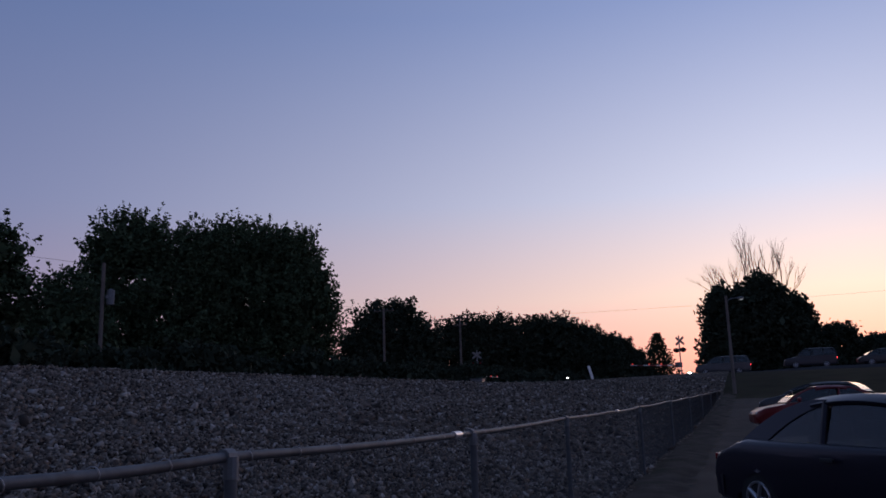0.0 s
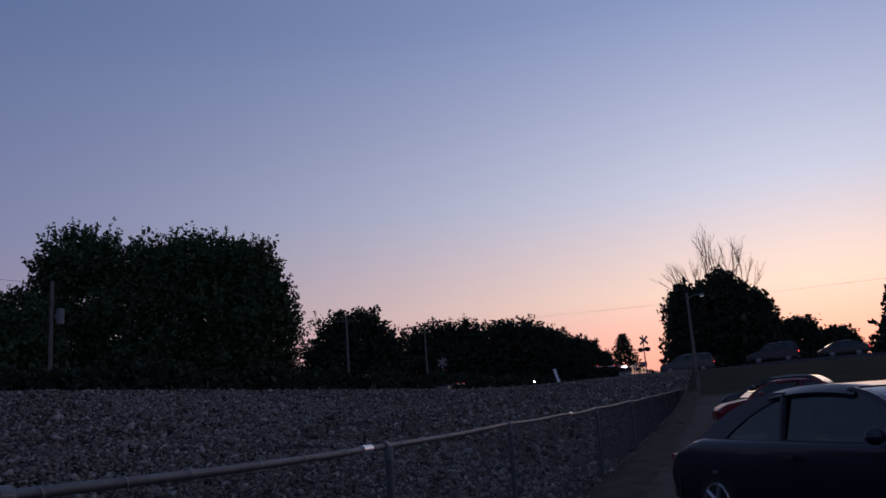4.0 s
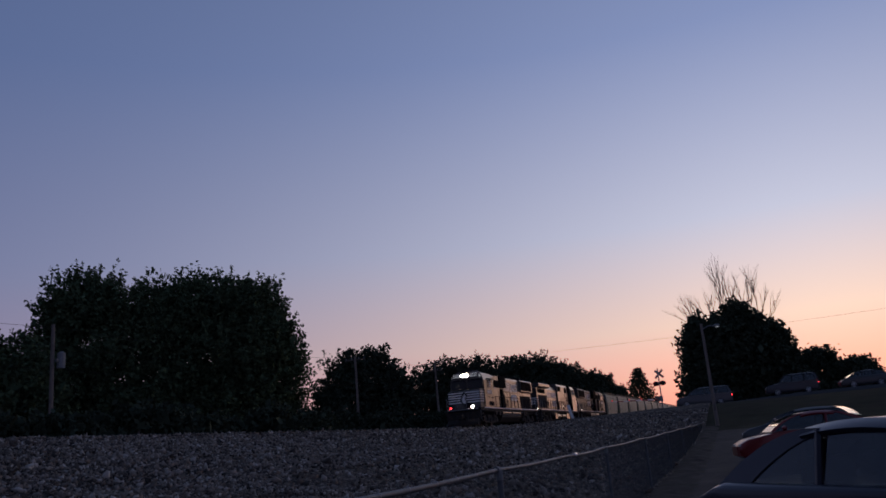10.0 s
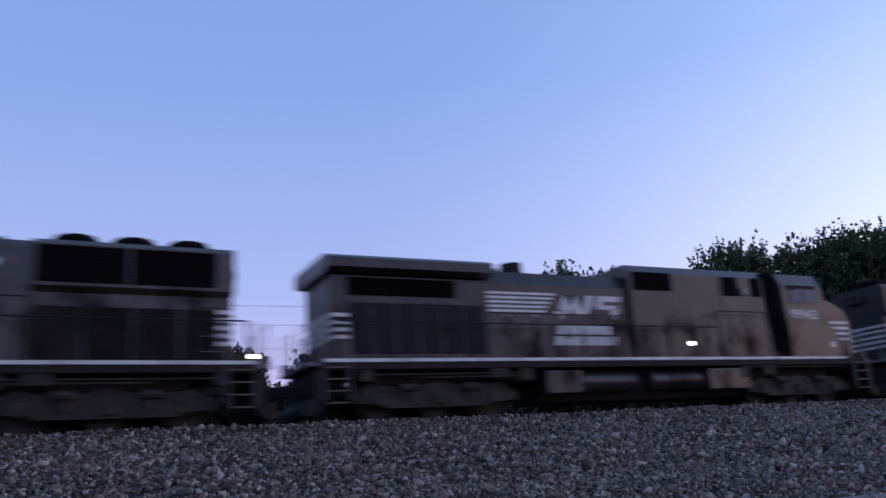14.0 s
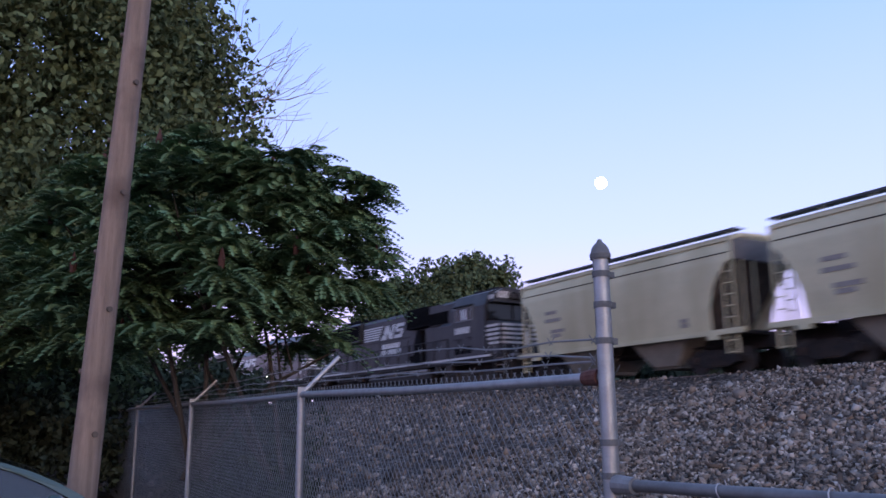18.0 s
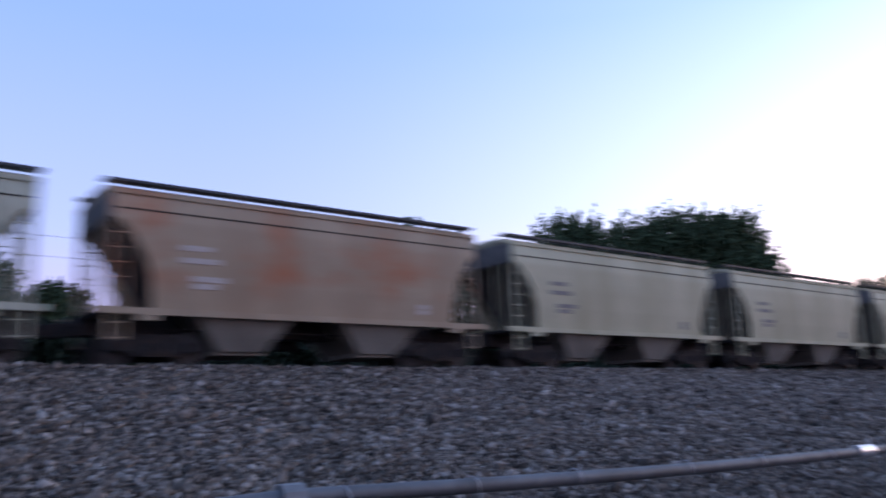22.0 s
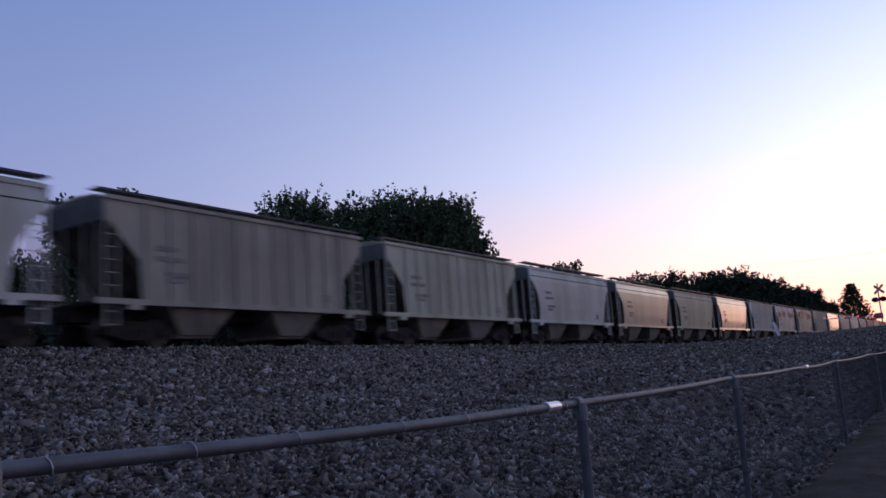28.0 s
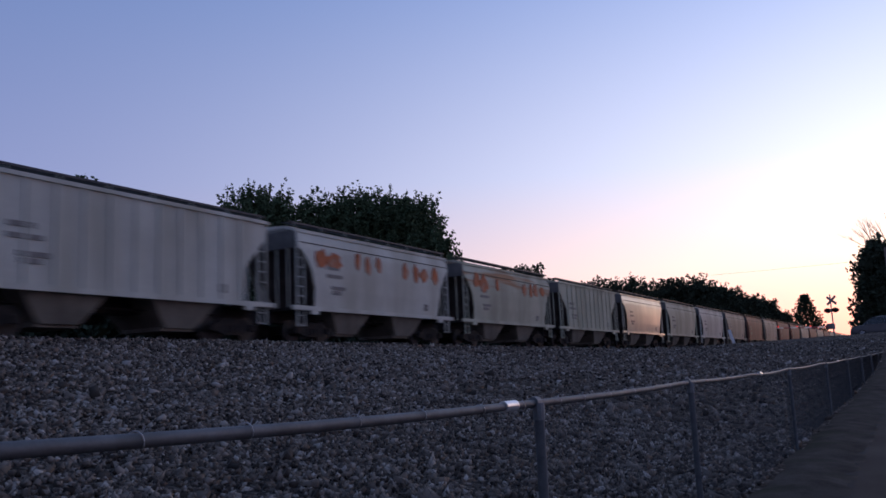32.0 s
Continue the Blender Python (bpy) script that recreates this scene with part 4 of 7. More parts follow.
def side_rails(loco, x0, x1, n, y=1.46):
    for sgn in (-1, 1):
        bm = bmesh.new()
        rod(bm, (x0, sgn * y, 2.55), (x1, sgn * y, 2.55), 0.024, n=6)
        part("handrail", bm, M["blackline"], loco)
        src = None
        for k in range(n):
            x = x0 + (x1 - x0) * k / (n - 1)
            if src is None:
                bm = bmesh.new()
                rod(bm, (0, sgn * y, 1.45), (0, sgn * y, 2.56), 0.036, n=6)
                src = part("stanchion", bm, M["blackline"], loco)
                src.matrix_basis = pose(x, 0, 0)
            else:
                again("stanchion", src, loco, pose(x, 0, 0))


def underframe(loco, paint, length, tank, white, split=False):
    h = length / 2
    bm = bmesh.new()
    box(bm, -h, h, -1.48, 1.48, 1.28, 1.55, 0.02)
    box(bm, -h + 1.5, h - 1.5, -0.9, 0.9, 0.95, 1.28)
    part("underframe", bm, M["steel"], loco)
    for sgn in (-1, 1):
        n = 9
        for k in range(n):
            a, b = -h + (2 * h) * k / n + (1.1 if k == 0 else 0), -h + (2 * h) * (k + 1) / n - 0.05
            bm = bmesh.new()
            box(bm, a, b, sgn * 1.495 - 0.012, sgn * 1.495 + 0.012, 1.47, 1.56)
            part("sill_stripe", bm, white, loco)
    bm = bmesh.new()
    a, b = tank
    k = 0.72 if split else 1.0
    prism(bm, [(-1.35 * k, 1.2), (1.35 * k, 1.2), (1.42 * k, 0.75), (1.1 * k, 0.34), (-1.1 * k, 0.34), (-1.42 * k, 0.75)], a, b, "x")
    part("fuel_tank", bm, M["steel"], loco)
    if split:
        # boxes at both ends and two stout reservoirs between them
        for sgn in (-1, 1):
            for x0, x1 in ((a, a + 1.75), (b - 1.2, b)):
                part("equipment_box", build(box, x0, x1, sgn * 1.15 - 0.28, sgn * 1.15 + 0.28, 0.52, 1.2, 0.04), M["black"], loco)
            for x0 in (a + 2.05, a + 4.75):
                part("air_reservoir", build(rod, (x0, sgn * 1.12, 0.86), (x0 + 2.0, sgn * 1.12, 0.86), 0.31, n=16), M["black"], loco, smooth=True)
        return
    for sgn in (-1, 1):
        for x0, x1 in ((a + 0.2, (a + b) / 2 - 0.2), ((a + b) / 2 + 0.2, b - 0.2)):
            part("air_reservoir", build(rod, (x0, sgn * 1.3, 1.12), (x1, sgn * 1.3, 1.12), 0.17, n=10), M["black_grey"], loco, smooth=True)


def nose_stripes(loco, xa, xb, y, white, z0=2.05, n=5, front=None, lean=0.0):
    for sgn in (-1, 1):
        for k in range(n):
            z = z0 + k * 0.20
            plate("nose_stripe", loco, xa, xb + 0.125 * k, z, z + 0.10, y, sgn, white, lean=0.06, lean0=0.0)
    if front is not None:
        for k in range(n):
            z = z0 + k * 0.20
            bm = bmesh.new()
            box(bm, front - 0.012, front + 0.012, -y + 0.05, y - 0.05, z, z + 0.10)
            part("nose_stripe", bm, white, loco)


def window(loco, x0, x1, z0, z1, y, sgn, blind=""):
    w = part("cab_window", build(box, x0, x1, sgn * y - 0.01, sgn * y + 0.01, z0, z1), M["cabglass"], loco)
    bm = bmesh.new()
    for a, b, c, d in ((x0 - 0.05, x0, z0 - 0.05, z1 + 0.05), (x1, x1 + 0.05, z0 - 0.05, z1 + 0.05), (x0, x1, z0 - 0.05, z0), (x0, x1, z1, z1 + 0.05), ((x0 + x1) / 2 - 0.02, (x0 + x1) / 2 + 0.02, z0, z1)):
        box(bm, a, b, sgn * y - 0.03, sgn * y + 0.03, c, d)
    part("window_frame", bm, M["galv_dull"], w)
    if blind == "drawn":
        # Grey panels stand for sky showing in the panes, put into their colour.
        for a, b in ((x0 + 0.03, (x0 + x1) / 2 - 0.05), ((x0 + x1) / 2 + 0.05, x1 - 0.12)):
            part("blind", build(box, a, b, sgn * (y + 0.012) - 0.006, sgn * (y + 0.012) + 0.006, z0 + 0.03, z1 - 0.10), M["sky_in_pane"], w, "grey panel painted as sky showing in the cab window")
        bm = bmesh.new()
        prism(bm, [(x0 - 0.1, z1 + 0.02), (x1 + 0.1, z1 + 0.02), (x1 + 0.02, z1 - 0.10), (x1 - 0.30, z1 - 0.14), (x1 - 0.5, z1 - 0.05), (x0 + 0.1, z1 - 0.07)], sgn * (y + 0.03), sgn * (y + 0.06))
        part("awning", bm, M["blackline"], w, "torn black window awning")
    elif blind == "half":
        # Two narrow pale strips beside the middle bar.
        for a in ((x0 + x1) / 2 - 0.20, (x0 + x1) / 2 + 0.07):
            part("blind", build(box, a, a + 0.14, sgn * (y + 0.012) - 0.006, sgn * (y + 0.012) + 0.006, z0 + 0.03, z1 - 0.05), M["window_strip"], w, "pale upright strip in the cab window")


def roof_fans(loco, xs, z):
    for x in xs:
        bm = bmesh.new()
        rod(bm, (x, 0, z), (x, 0, z + 0.26), 0.64, 0.62, n=24)
        rod(bm, (x, 0, z + 0.26), (x, 0, z + 0.40), 0.62, 0.50, n=24)
        rod(bm, (x, 0, z + 0.40), (x, 0, z + 0.47), 0.50, 0.25, n=24)
        part("radiator_fan", bm, M["grille"], loco)


def louvres(loco, x0, x1, z0, z1, y, n, upright=False):
    """A dark grille with slats."""
    for sgn in (-1, 1):
        g = part("grille", build(box, x0, x1, sgn * y - 0.012, sgn * y + 0.012, z0, z1), M["grille"], loco, "black radiator grille")
        bm = bmesh.new()
        for k in range(n):
            if upright:
                x = x0 + (x1 - x0) * (k + 0.5) / n
                box(bm, x - 0.02, x + 0.02, sgn * y - 0.03, sgn * y + 0.03, z0, z1)
            else:
                z = z0 + (z1 - z0) * (k + 0.5) / n
                box(bm, x0, x1, sgn * y - 0.03, sgn * y + 0.03, z - 0.012, z + 0.012)
        part("slat", bm, M["grille"], g)


def doors(loco, xs, z0, z1, y, paint):
    for sgn in (-1, 1):
        for a, b in zip(xs, xs[1:]):
            bm = bmesh.new()
            box(bm, a + 0.03, b - 0.03, sgn * y - 0.02, sgn * y + 0.02, z0, z1, 0.012)
            d = part("hood_door", bm, paint, loco)
            bm = bmesh.new()
            box(bm, b - 0.14, b - 0.09, sgn * (y + 0.02) - 0.03, sgn * (y + 0.02) + 0.03, (z0 + z1) / 2 - 0.09, (z0 + z1) / 2 + 0.09)
            part("latch", bm, M["steel"], d)


def headlight(loco, x, d, z, lit):
    bm = bmesh.new()
    box(bm, x - 0.06, x + 0.06, -0.36, 0.36, z - 0.16, z + 0.16, 0.03)
    h = part("headlight", bm, M["black"], loco)
    for y in (-0.17, 0.17):
        bm = bmesh.new()
        rod(bm, (x + d * 0.06, y, z), (x + d * 0.085, y, z), 0.125, n=16)
        part("lens", bm, M["head"] if lit else M["cabglass"], h, "glowing headlight lens" if lit else "")
        part("hood_ring", build(rod, (x + d * 0.06, y, z), (x + d * 0.17, y, z), 0.162, n=16, caps=False), M["blackline"], h)


def fittings(loco, paint, seams, y, z0, z1, roof, lugs, rungs):
    """Small things on a hood: panel seams, lifting lugs along the roof's edge, grab irons, and boxes with pipes under the walkway."""
    for sgn in (-1, 1):
        for x in seams:
            part("panel_seam", build(box, x - 0.018, x + 0.018, sgn * y - 0.012, sgn * y + 0.012, z0, z1), M["blackline"], loco)
        part("panel_seam", build(box, seams[0], seams[-1], sgn * y - 0.014, sgn * y + 0.014, z1 - 0.03, z1), M["blackline"], loco)
        for x in lugs:
            bm = bmesh.new()
            prism(bm, [(x - 0.10, roof - 0.03), (x + 0.10, roof - 0.03), (x + 0.05, roof + 0.10), (x - 0.05, roof + 0.10)], sgn * 0.76 - 0.015, sgn * 0.76 + 0.015)
            part("lifting_lug", bm, paint, loco)
        for x in rungs:
            bm = bmesh.new()
            for k in range(5):
                z = 1.85 + k * 0.38
                pipe(bm, [(x - 0.2, sgn * y, z), (x - 0.2, sgn * (y + 0.06), z), (x + 0.2, sgn * (y + 0.06), z), (x + 0.2, sgn * y, z)], 0.013, 5)
            part("grab_iron", bm, M["galv_dull"], loco)
        for x, w, h in ((-5.4, 0.5, 0.30), (-4.3, 0.34, 0.38), (4.3, 0.42, 0.34), (5.2, 0.6, 0.26), (9.2, 0.3, 0.3)):
            part("junction_box", build(box, x - w / 2, x + w / 2, sgn * 1.38 - 0.08, sgn * 1.38 + 0.08, 1.27 - h, 1.27, 0.015), M["truck_dust"], loco)
        for z, a, b in ((1.22, -9.0, -4.2), (1.14, 4.1, 9.4), (1.05, 4.4, 7.6)):
            part("conduit", build(rod, (a, sgn * 1.43, z), (b, sgn * 1.43, z), 0.022, n=6), M["truck_dust"], loco)
        # sand pipes down to the wheels
        for x in (-8.9, -5.0, 5.0, 8.9):
            part("sand_pipe", build(pipe, [(x, sgn * 1.25, 1.25), (x, sgn * 1.22, 0.6), (x + 0.12, sgn * 0.9, 0.14)], 0.025, 6), M["steel"], loco)
    part("antenna", build(rod, (-6.4, 0.3, roof), (-6.4, 0.3, roof + 0.62), 0.018, 0.008, n=6), M["blackline"], loco)
    part("beacon", build(dome, (-7.3, -0.55, roof + 0.22), 0.11, 0.11, 0.12, 10, 6), M["galv_dull"], loco)


def diesel_sd(label, paint, white, number, lead):
    """A six-axle road locomotive with a wide nose, a flared radiator at the rear and three roof fans."""
    loco = thing("diesel_locomotive", label, "locomotive", "locomotives of the train")
    p = M[paint]
    underframe(loco, p, 20.2, (-3.6, 3.2), white)
    loco_truck(loco, -6.7)
    loco_truck(loco, 6.7)
    for x, d in ((-10.1, -1), (10.1, 1)):
        end_gear(loco, x - (0.1 if d < 0 else 0), d, lead and d < 0)
        steps(loco, x - d * 0.42, d)
    # nose and cab
    bm = bmesh.new()
    prism(bm, [(-9.75, 1.55), (-9.75, 2.70), (-9.5, 3.02), (-8.4, 3.18), (-8.4, 1.55)], -1.42, 1.42)
    bmesh.ops.bevel(bm, geom=list(bm.edges), offset=0.06, segments=2, affect="EDGES")
    part("nose", bm, p, loco, smooth=True)
    bm = bmesh.new()
    prof = [(-1.5, 1.55), (-1.5, 3.85), (-1.2, 4.48), (-0.6, 4.68), (0.6, 4.68), (1.2, 4.48), (1.5, 3.85), (1.5, 1.55)]
    prism(bm, prof, -8.6, -5.75, "x")
    part("cab", bm, p, loco)
    bm = bmesh.new()
    prism(bm, [(-1.25, 3.98), (-1.15, 4.38), (-0.6, 4.66), (0.6, 4.66), (1.15, 4.38), (1.25, 3.98)], -8.95, -8.6, "x")
    part("cab_brow", bm, p, loco)
    for y0, y1 in ((-1.38, -0.08), (0.08, 1.38)):
        bm = bmesh.new()
        prism(bm, [(-8.61, 3.20), (-8.61, 3.98), (-8.68, 3.98), (-8.74, 3.20)], y0, y1)
        part("windshield", bm, M["cabglass"], loco)
    headlight(loco, -8.99, -1, 4.30, lead)
    for sgn in (-1, 1):
        b = part("number_board", build(box, -9.01, -8.93, sgn * 0.42 if sgn > 0 else -1.02, 1.02 if sgn > 0 else -0.42, 4.19, 4.48), M["board"] if lead else M["whitefaded"], loco, "lit white number board")
        for k in range(4):
            yc = sgn * 0.72 - 0.21 + k * 0.14
            part("number_bar", build(box, -9.022, -9.011, yc - 0.04, yc + 0.04, 4.23, 4.46), M["mark"], b)
        part("number_board", build(box, -8.93, -8.53, sgn * 1.21 - 0.02, sgn * 1.21 + 0.02, 4.12, 4.32), M["board"] if lead else M["whitefaded"], loco, "lit white number board")
    for sgn in (-1, 1):
        window(loco, -7.55, -6.2, 3.30, 3.88, 1.505, sgn, "half")
        part("window_awning", build(box, -7.7, -6.05, sgn * 1.56 - 0.08, sgn * 1.56 + 0.08, 3.95, 4.0), M["blackline"], loco)
        if number:
            text_mesh("road_number", number, 0.50, white, loco, side_m(-7.1, 2.84, 1.508, sgn), wide=1.35)
        else:
            for k in range(4):
                part("number_bar", build(box, -7.3 + k * 0.32, -7.06 + k * 0.32, sgn * 1.505 - 0.01, sgn * 1.505 + 0.01, 2.68, 2.98), white, loco)
    nose_stripes(loco, -9.6, -8.85, 1.425, white, 2.0, 5, -9.755)
    # a plain shape for the badge on the nose
    bm = bmesh.new()
    prism(bm, [(-0.34, 1.86), (0.16, 1.86), (0.34, 2.2), (0.14, 2.78), (-0.06, 2.95), (-0.3, 2.62), (-0.16, 2.3)], -9.785, -9.766, "x")
    part("nose_badge", bm, M["blackline"], loco)
    bm = bmesh.new()
    prism(bm, [(-0.20, 1.94), (0.06, 1.94), (0.20, 2.2), (0.04, 2.62), (-0.06, 2.76), (-0.18, 2.56), (-0.06, 2.32)], -9.797, -9.786, "x")
    part("nose_badge", bm, white, loco)
    for sgn in (-1, 1):
        part("conduit", build(rod, (-1.6, sgn * 1.44, 1.20), (3.6, sgn * 1.44, 1.20), 0.025, n=6), M["galv_dull"], loco)
        part("conduit", build(rod, (-3.2, sgn * 1.40, 0.98), (3.2, sgn * 1.40, 0.98), 0.035, n=6), M["galv_dull"], loco)
    for x in (-7.9, -6.7):
        part("roof_unit", build(box, x - 0.42, x + 0.42, -0.5, 0.5, 4.66, 4.82, 0.04), M["blackline"], loco, "roof air-conditioner box")
    # hood
    bm = bmesh.new()
    prof = [(-0.98, 1.55), (-0.98, 4.28), (-0.86, 4.46), (0.86, 4.46), (0.98, 4.28), (0.98, 1.55)]
    prism(bm, prof, -5.75, 9.55, "x")
    part("long_hood", bm, p, loco)
    bm = bmesh.new()
    prism(bm, [(-1.45, 1.55), (-1.45, 3.2), (-1.27, 3.38), (-1.27, 4.3), (-1.15, 4.42), (1.15, 4.42), (1.27, 4.3), (1.27, 3.38), (1.45, 3.2), (1.45, 1.55)], -5.75, -4.55, "x")
    part("equipment_cabinet", bm, p, loco)
    part("air_intake", build(box, -4.55, -3.3, -1.28, 1.28, 3.35, 4.40, 0.03), p, loco)
    louvres(loco, -5.1, -3.35, 3.40, 4.0, 1.29, 8)
    part("dynamic_brake", build(box, -3.3, -0.95, -1.32, 1.32, 3.42, 4.47, 0.03), M["grille"], loco, "black dynamic brake housing")
    louvres(loco, -3.2, -1.05, 3.6, 4.3, 1.33, 9)
    part("exhaust_housing", build(box, -0.75, 0.3, -0.8, 0.8, 4.28, 4.52, 0.03), p, loco)
    bm = bmesh.new()
    prism(bm, [(-0.99, 3.22), (-1.20, 3.34), (-1.20, 4.34), (-1.08, 4.46), (1.08, 4.46), (1.20, 4.34), (1.20, 3.34), (0.99, 3.22)], 4.95, 9.56, "x")
    part("radiator", bm, p, loco)
    louvres(loco, 5.02, 7.02, 3.42, 4.30, 1.21, 10)
    louvres(loco, 7.10, 9.12, 3.42, 4.30, 1.21, 10)
    roof_fans(loco, (5.9, 7.25, 8.6), 4.42)
    doors(loco, [-0.6, 0.5, 1.6, 2.7, 3.8, 4.9], 1.62, 2.95, 0.985, p)
    doors(loco, [5.0, 6.1, 7.2, 8.3, 9.2], 1.62, 2.9, 0.985, M["soot_door"] if lead else p)
    for sgn in (-1, 1):
        part("filter_cabinet", build(box, -4.54, -2.80, min(sgn * 0.97, sgn * 1.2), max(sgn * 0.97, sgn * 1.2), 1.56, 3.34, 0.02), p, loco)
        part("drain_box", build(box, -1.70, -1.05, sgn * 1.1 - 0.14, sgn * 1.1 + 0.14, 1.72, 2.02, 0.02), M["grille"], loco)
        part("bracket_plate", build(box, -1.70, -0.95, sgn * 1.02 - 0.05, sgn * 1.02 + 0.05, 2.12, 3.05, 0.01), p, loco)
        for x in (-7.25, -6.75, -6.25):
            v = part("vent_screen", build(box, x - 0.2, x + 0.2, sgn * 1.505 - 0.014, sgn * 1.505 + 0.014, 1.72, 2.06, 0.006), M["grille"], loco)
            part("screen_bar", build(box, x - 0.2, x + 0.2, sgn * 1.522 - 0.006, sgn * 1.522 + 0.006, 1.88, 1.90), M["steel"], v)
        for x, z, w in ((-7.55, 2.48, 0.5), (-6.75, 2.44, 0.9)):
            part("oil_smear", build(prism, [(x, z), (x + w, z + 0.03), (x + w * 0.85, z - 0.05), (x + w * 0.6, z - 0.07), (x + w * 0.42, z - 0.25), (x + w * 0.3, z - 0.09), (x + w * 0.12, z - 0.13)], sgn * 1.498, sgn * 1.504), M["blackline"], loco)
        bm = bmesh.new()
        prism(bm, [(-2.75, 1.6), (-1.75, 1.6), (-1.75, 2.55), (-2.1, 3.3), (-2.4, 3.3)], sgn * 1.0, sgn * 1.32)
        part("blower_duct", bm, M["grille"], loco)
        for k in range(5):
            plate("nose_stripe", loco, 9.05, 9.54, 2.0 + k * 0.2, 2.1 + k * 0.2, 0.985, sgn, white)
        part("walkway_light", build(box, 9.9, 10.0, sgn * 1.5 - 0.03, sgn * 1.5 + 0.03, 1.62, 1.70), M["steplight"], loco, "small lit step lamp")
    for k in range(5):
        part("nose_stripe", build(box, 9.545, 9.565, -0.9, 0.9, 2.0 + k * 0.2, 2.1 + k * 0.2), white, loco)
    headlight(loco, 9.62, 1, 4.0, False)
    emblem(loco, 2.05, 3.58, 0.985, white)
    fittings(loco, p, [-0.9, 0.4, 1.6, 2.8, 4.0, 4.95], 0.985, 1.6, 3.12, 4.46, (-0.2, 1.4, 2.6, 4.3), (9.0,))
    side_rails(loco, -5.3, 9.8, 13)
    bm = bmesh.new()
    for k in (-0.3, 0, 0.3):
        rod(bm, (3.5 + k, -0.3, 4.46), (3.1 + k, -0.3, 4.48), 0.05, 0.09, n=8)
    box(bm, 3.2, 3.9, -0.35, -0.25, 4.36, 4.42)
    part("horn", bm, M["blackline"], loco)
    bm = bmesh.new()
    rod(bm, (0.0, 0, 4.5), (0.0, 0, 4.62), 0.25, n=12)
    part("exhaust_stack", bm, M["blackline"], loco)
    return loco


def diesel_ge(label, paint, white, number):
    """A six-axle locomotive with a full-width cab, tall blower section and an overhanging radiator wing."""
    loco = thing("diesel_locomotive", label, "locomotive", "locomotives of the train")
    p = M[paint]
    underframe(loco, p, 20.8, (-4.4, 3.6), white, True)
    loco_truck(loco, -7.0)
    loco_truck(loco, 7.0)
    for x, d in ((-10.4, -1), (10.4, 1)):
        end_gear(loco, x, d, False)
        steps(loco, x - d * 0.40, d)
    bm = bmesh.new()
    prism(bm, [(-9.95, 1.55), (-9.95, 2.92), (-9.75, 3.28), (-9.3, 3.52), (-8.5, 3.74), (-8.5, 1.55)], -1.42, 1.42)
    bmesh.ops.bevel(bm, geom=list(bm.edges), offset=0.05, segments=2, affect="EDGES")
    part("nose", bm, p, loco, smooth=True)
    bm = bmesh.new()
    prof = [(-1.5, 1.55), (-1.5, 4.05), (-1.25, 4.56), (-0.6, 4.68), (0.6, 4.68), (1.25, 4.56), (1.5, 4.05), (1.5, 1.55)]
    prism(bm, prof, -8.65, -6.6, "x")
    part("cab", bm, p, loco)
    for y0, y1 in ((-1.35, -0.08), (0.08, 1.35)):
        bm = bmesh.new()
        prism(bm, [(-8.67, 3.74), (-8.67, 4.30), (-8.69, 4.30), (-8.69, 3.74)], y0, y1)
        part("windshield", bm, M["cabglass"], loco)
    headlight(loco, -8.71, -1, 4.46, False)
    for sgn in (-1, 1):
        window(loco, -8.30, -6.95, 3.50, 4.08, 1.505, sgn, "drawn")
        text_mesh("road_number", number, 0.46, white, loco, side_m(-7.55, 3.05, 1.508, sgn), wide=1.3)
        part("builder_plate", build(box, -8.95, -8.7, sgn * 1.425 - 0.008, sgn * 1.425 + 0.008, 1.9, 2.1), white, loco)
    nose_stripes(loco, -9.8, -9.25, 1.425, white, 2.15, 4, -9.96)
    bm = bmesh.new()
    prism(bm, [(-1.15, 1.55), (-1.15, 4.38), (-0.9, 4.68), (0.9, 4.68), (1.15, 4.38), (1.15, 1.55)], -6.6, -0.1, "x")
    part("blower_section", bm, p, loco)
    # A solid near-black block puts the recess's shade into its colour.
    part("cab_doorway", build(box, -6.66, -6.1, -1.2, 1.2, 1.8, 4.6), M["grille"], loco, "near-black block painted as the shaded recess behind the cab")
    louvres(loco, -1.85, -0.25, 3.80, 4.40, 1.165, 8)
    louvres(loco, -4.85, -4.15, 3.72, 4.38, 1.165, 8)
    louvres(loco, -5.95, -5.50, 3.72, 4.38, 1.165, 8)
    for sgn in (-1, 1):
        part("filter_box", build(box, -5.38, -4.97, sgn * 1.19 - 0.03, sgn * 1.19 + 0.03, 3.76, 4.02, 0.01), M["galv_dull"], loco)
        part("panel_joint", build(box, -4.02, -3.98, sgn * 1.152 - 0.01, sgn * 1.152 + 0.01, 3.1, 4.36), M["blackline"], loco)
    bm = bmesh.new()
    prism(bm, [(-0.98, 1.55), (-0.98, 3.85), (-0.75, 4.28), (0.75, 4.28), (0.98, 3.85), (0.98, 1.55)], -0.1, 5.2, "x")
    part("long_hood", bm, p, loco)
    bm = bmesh.new()
    prism(bm, [(-1.05, 1.55), (-1.05, 3.9), (1.05, 3.9), (1.05, 1.55)], 5.2, 10.0, "x")
    part("radiator_cab", bm, p, loco)
    bm = bmesh.new()
    prism(bm, [(-1.2, 3.93), (-1.46, 4.04), (-1.46, 4.30), (-1.3, 4.40), (1.3, 4.40), (1.46, 4.30), (1.46, 4.04), (1.2, 3.93)], 5.1, 10.2, "x")
    part("radiator_wing", bm, p, loco)
    louvres(loco, 6.2, 9.5, 3.35, 3.85, 1.06, 10)
    doors(loco, [5.3, 6.0, 6.7, 7.4, 8.1, 8.8, 9.5], 1.75, 3.15, 1.055, M["blackline"])
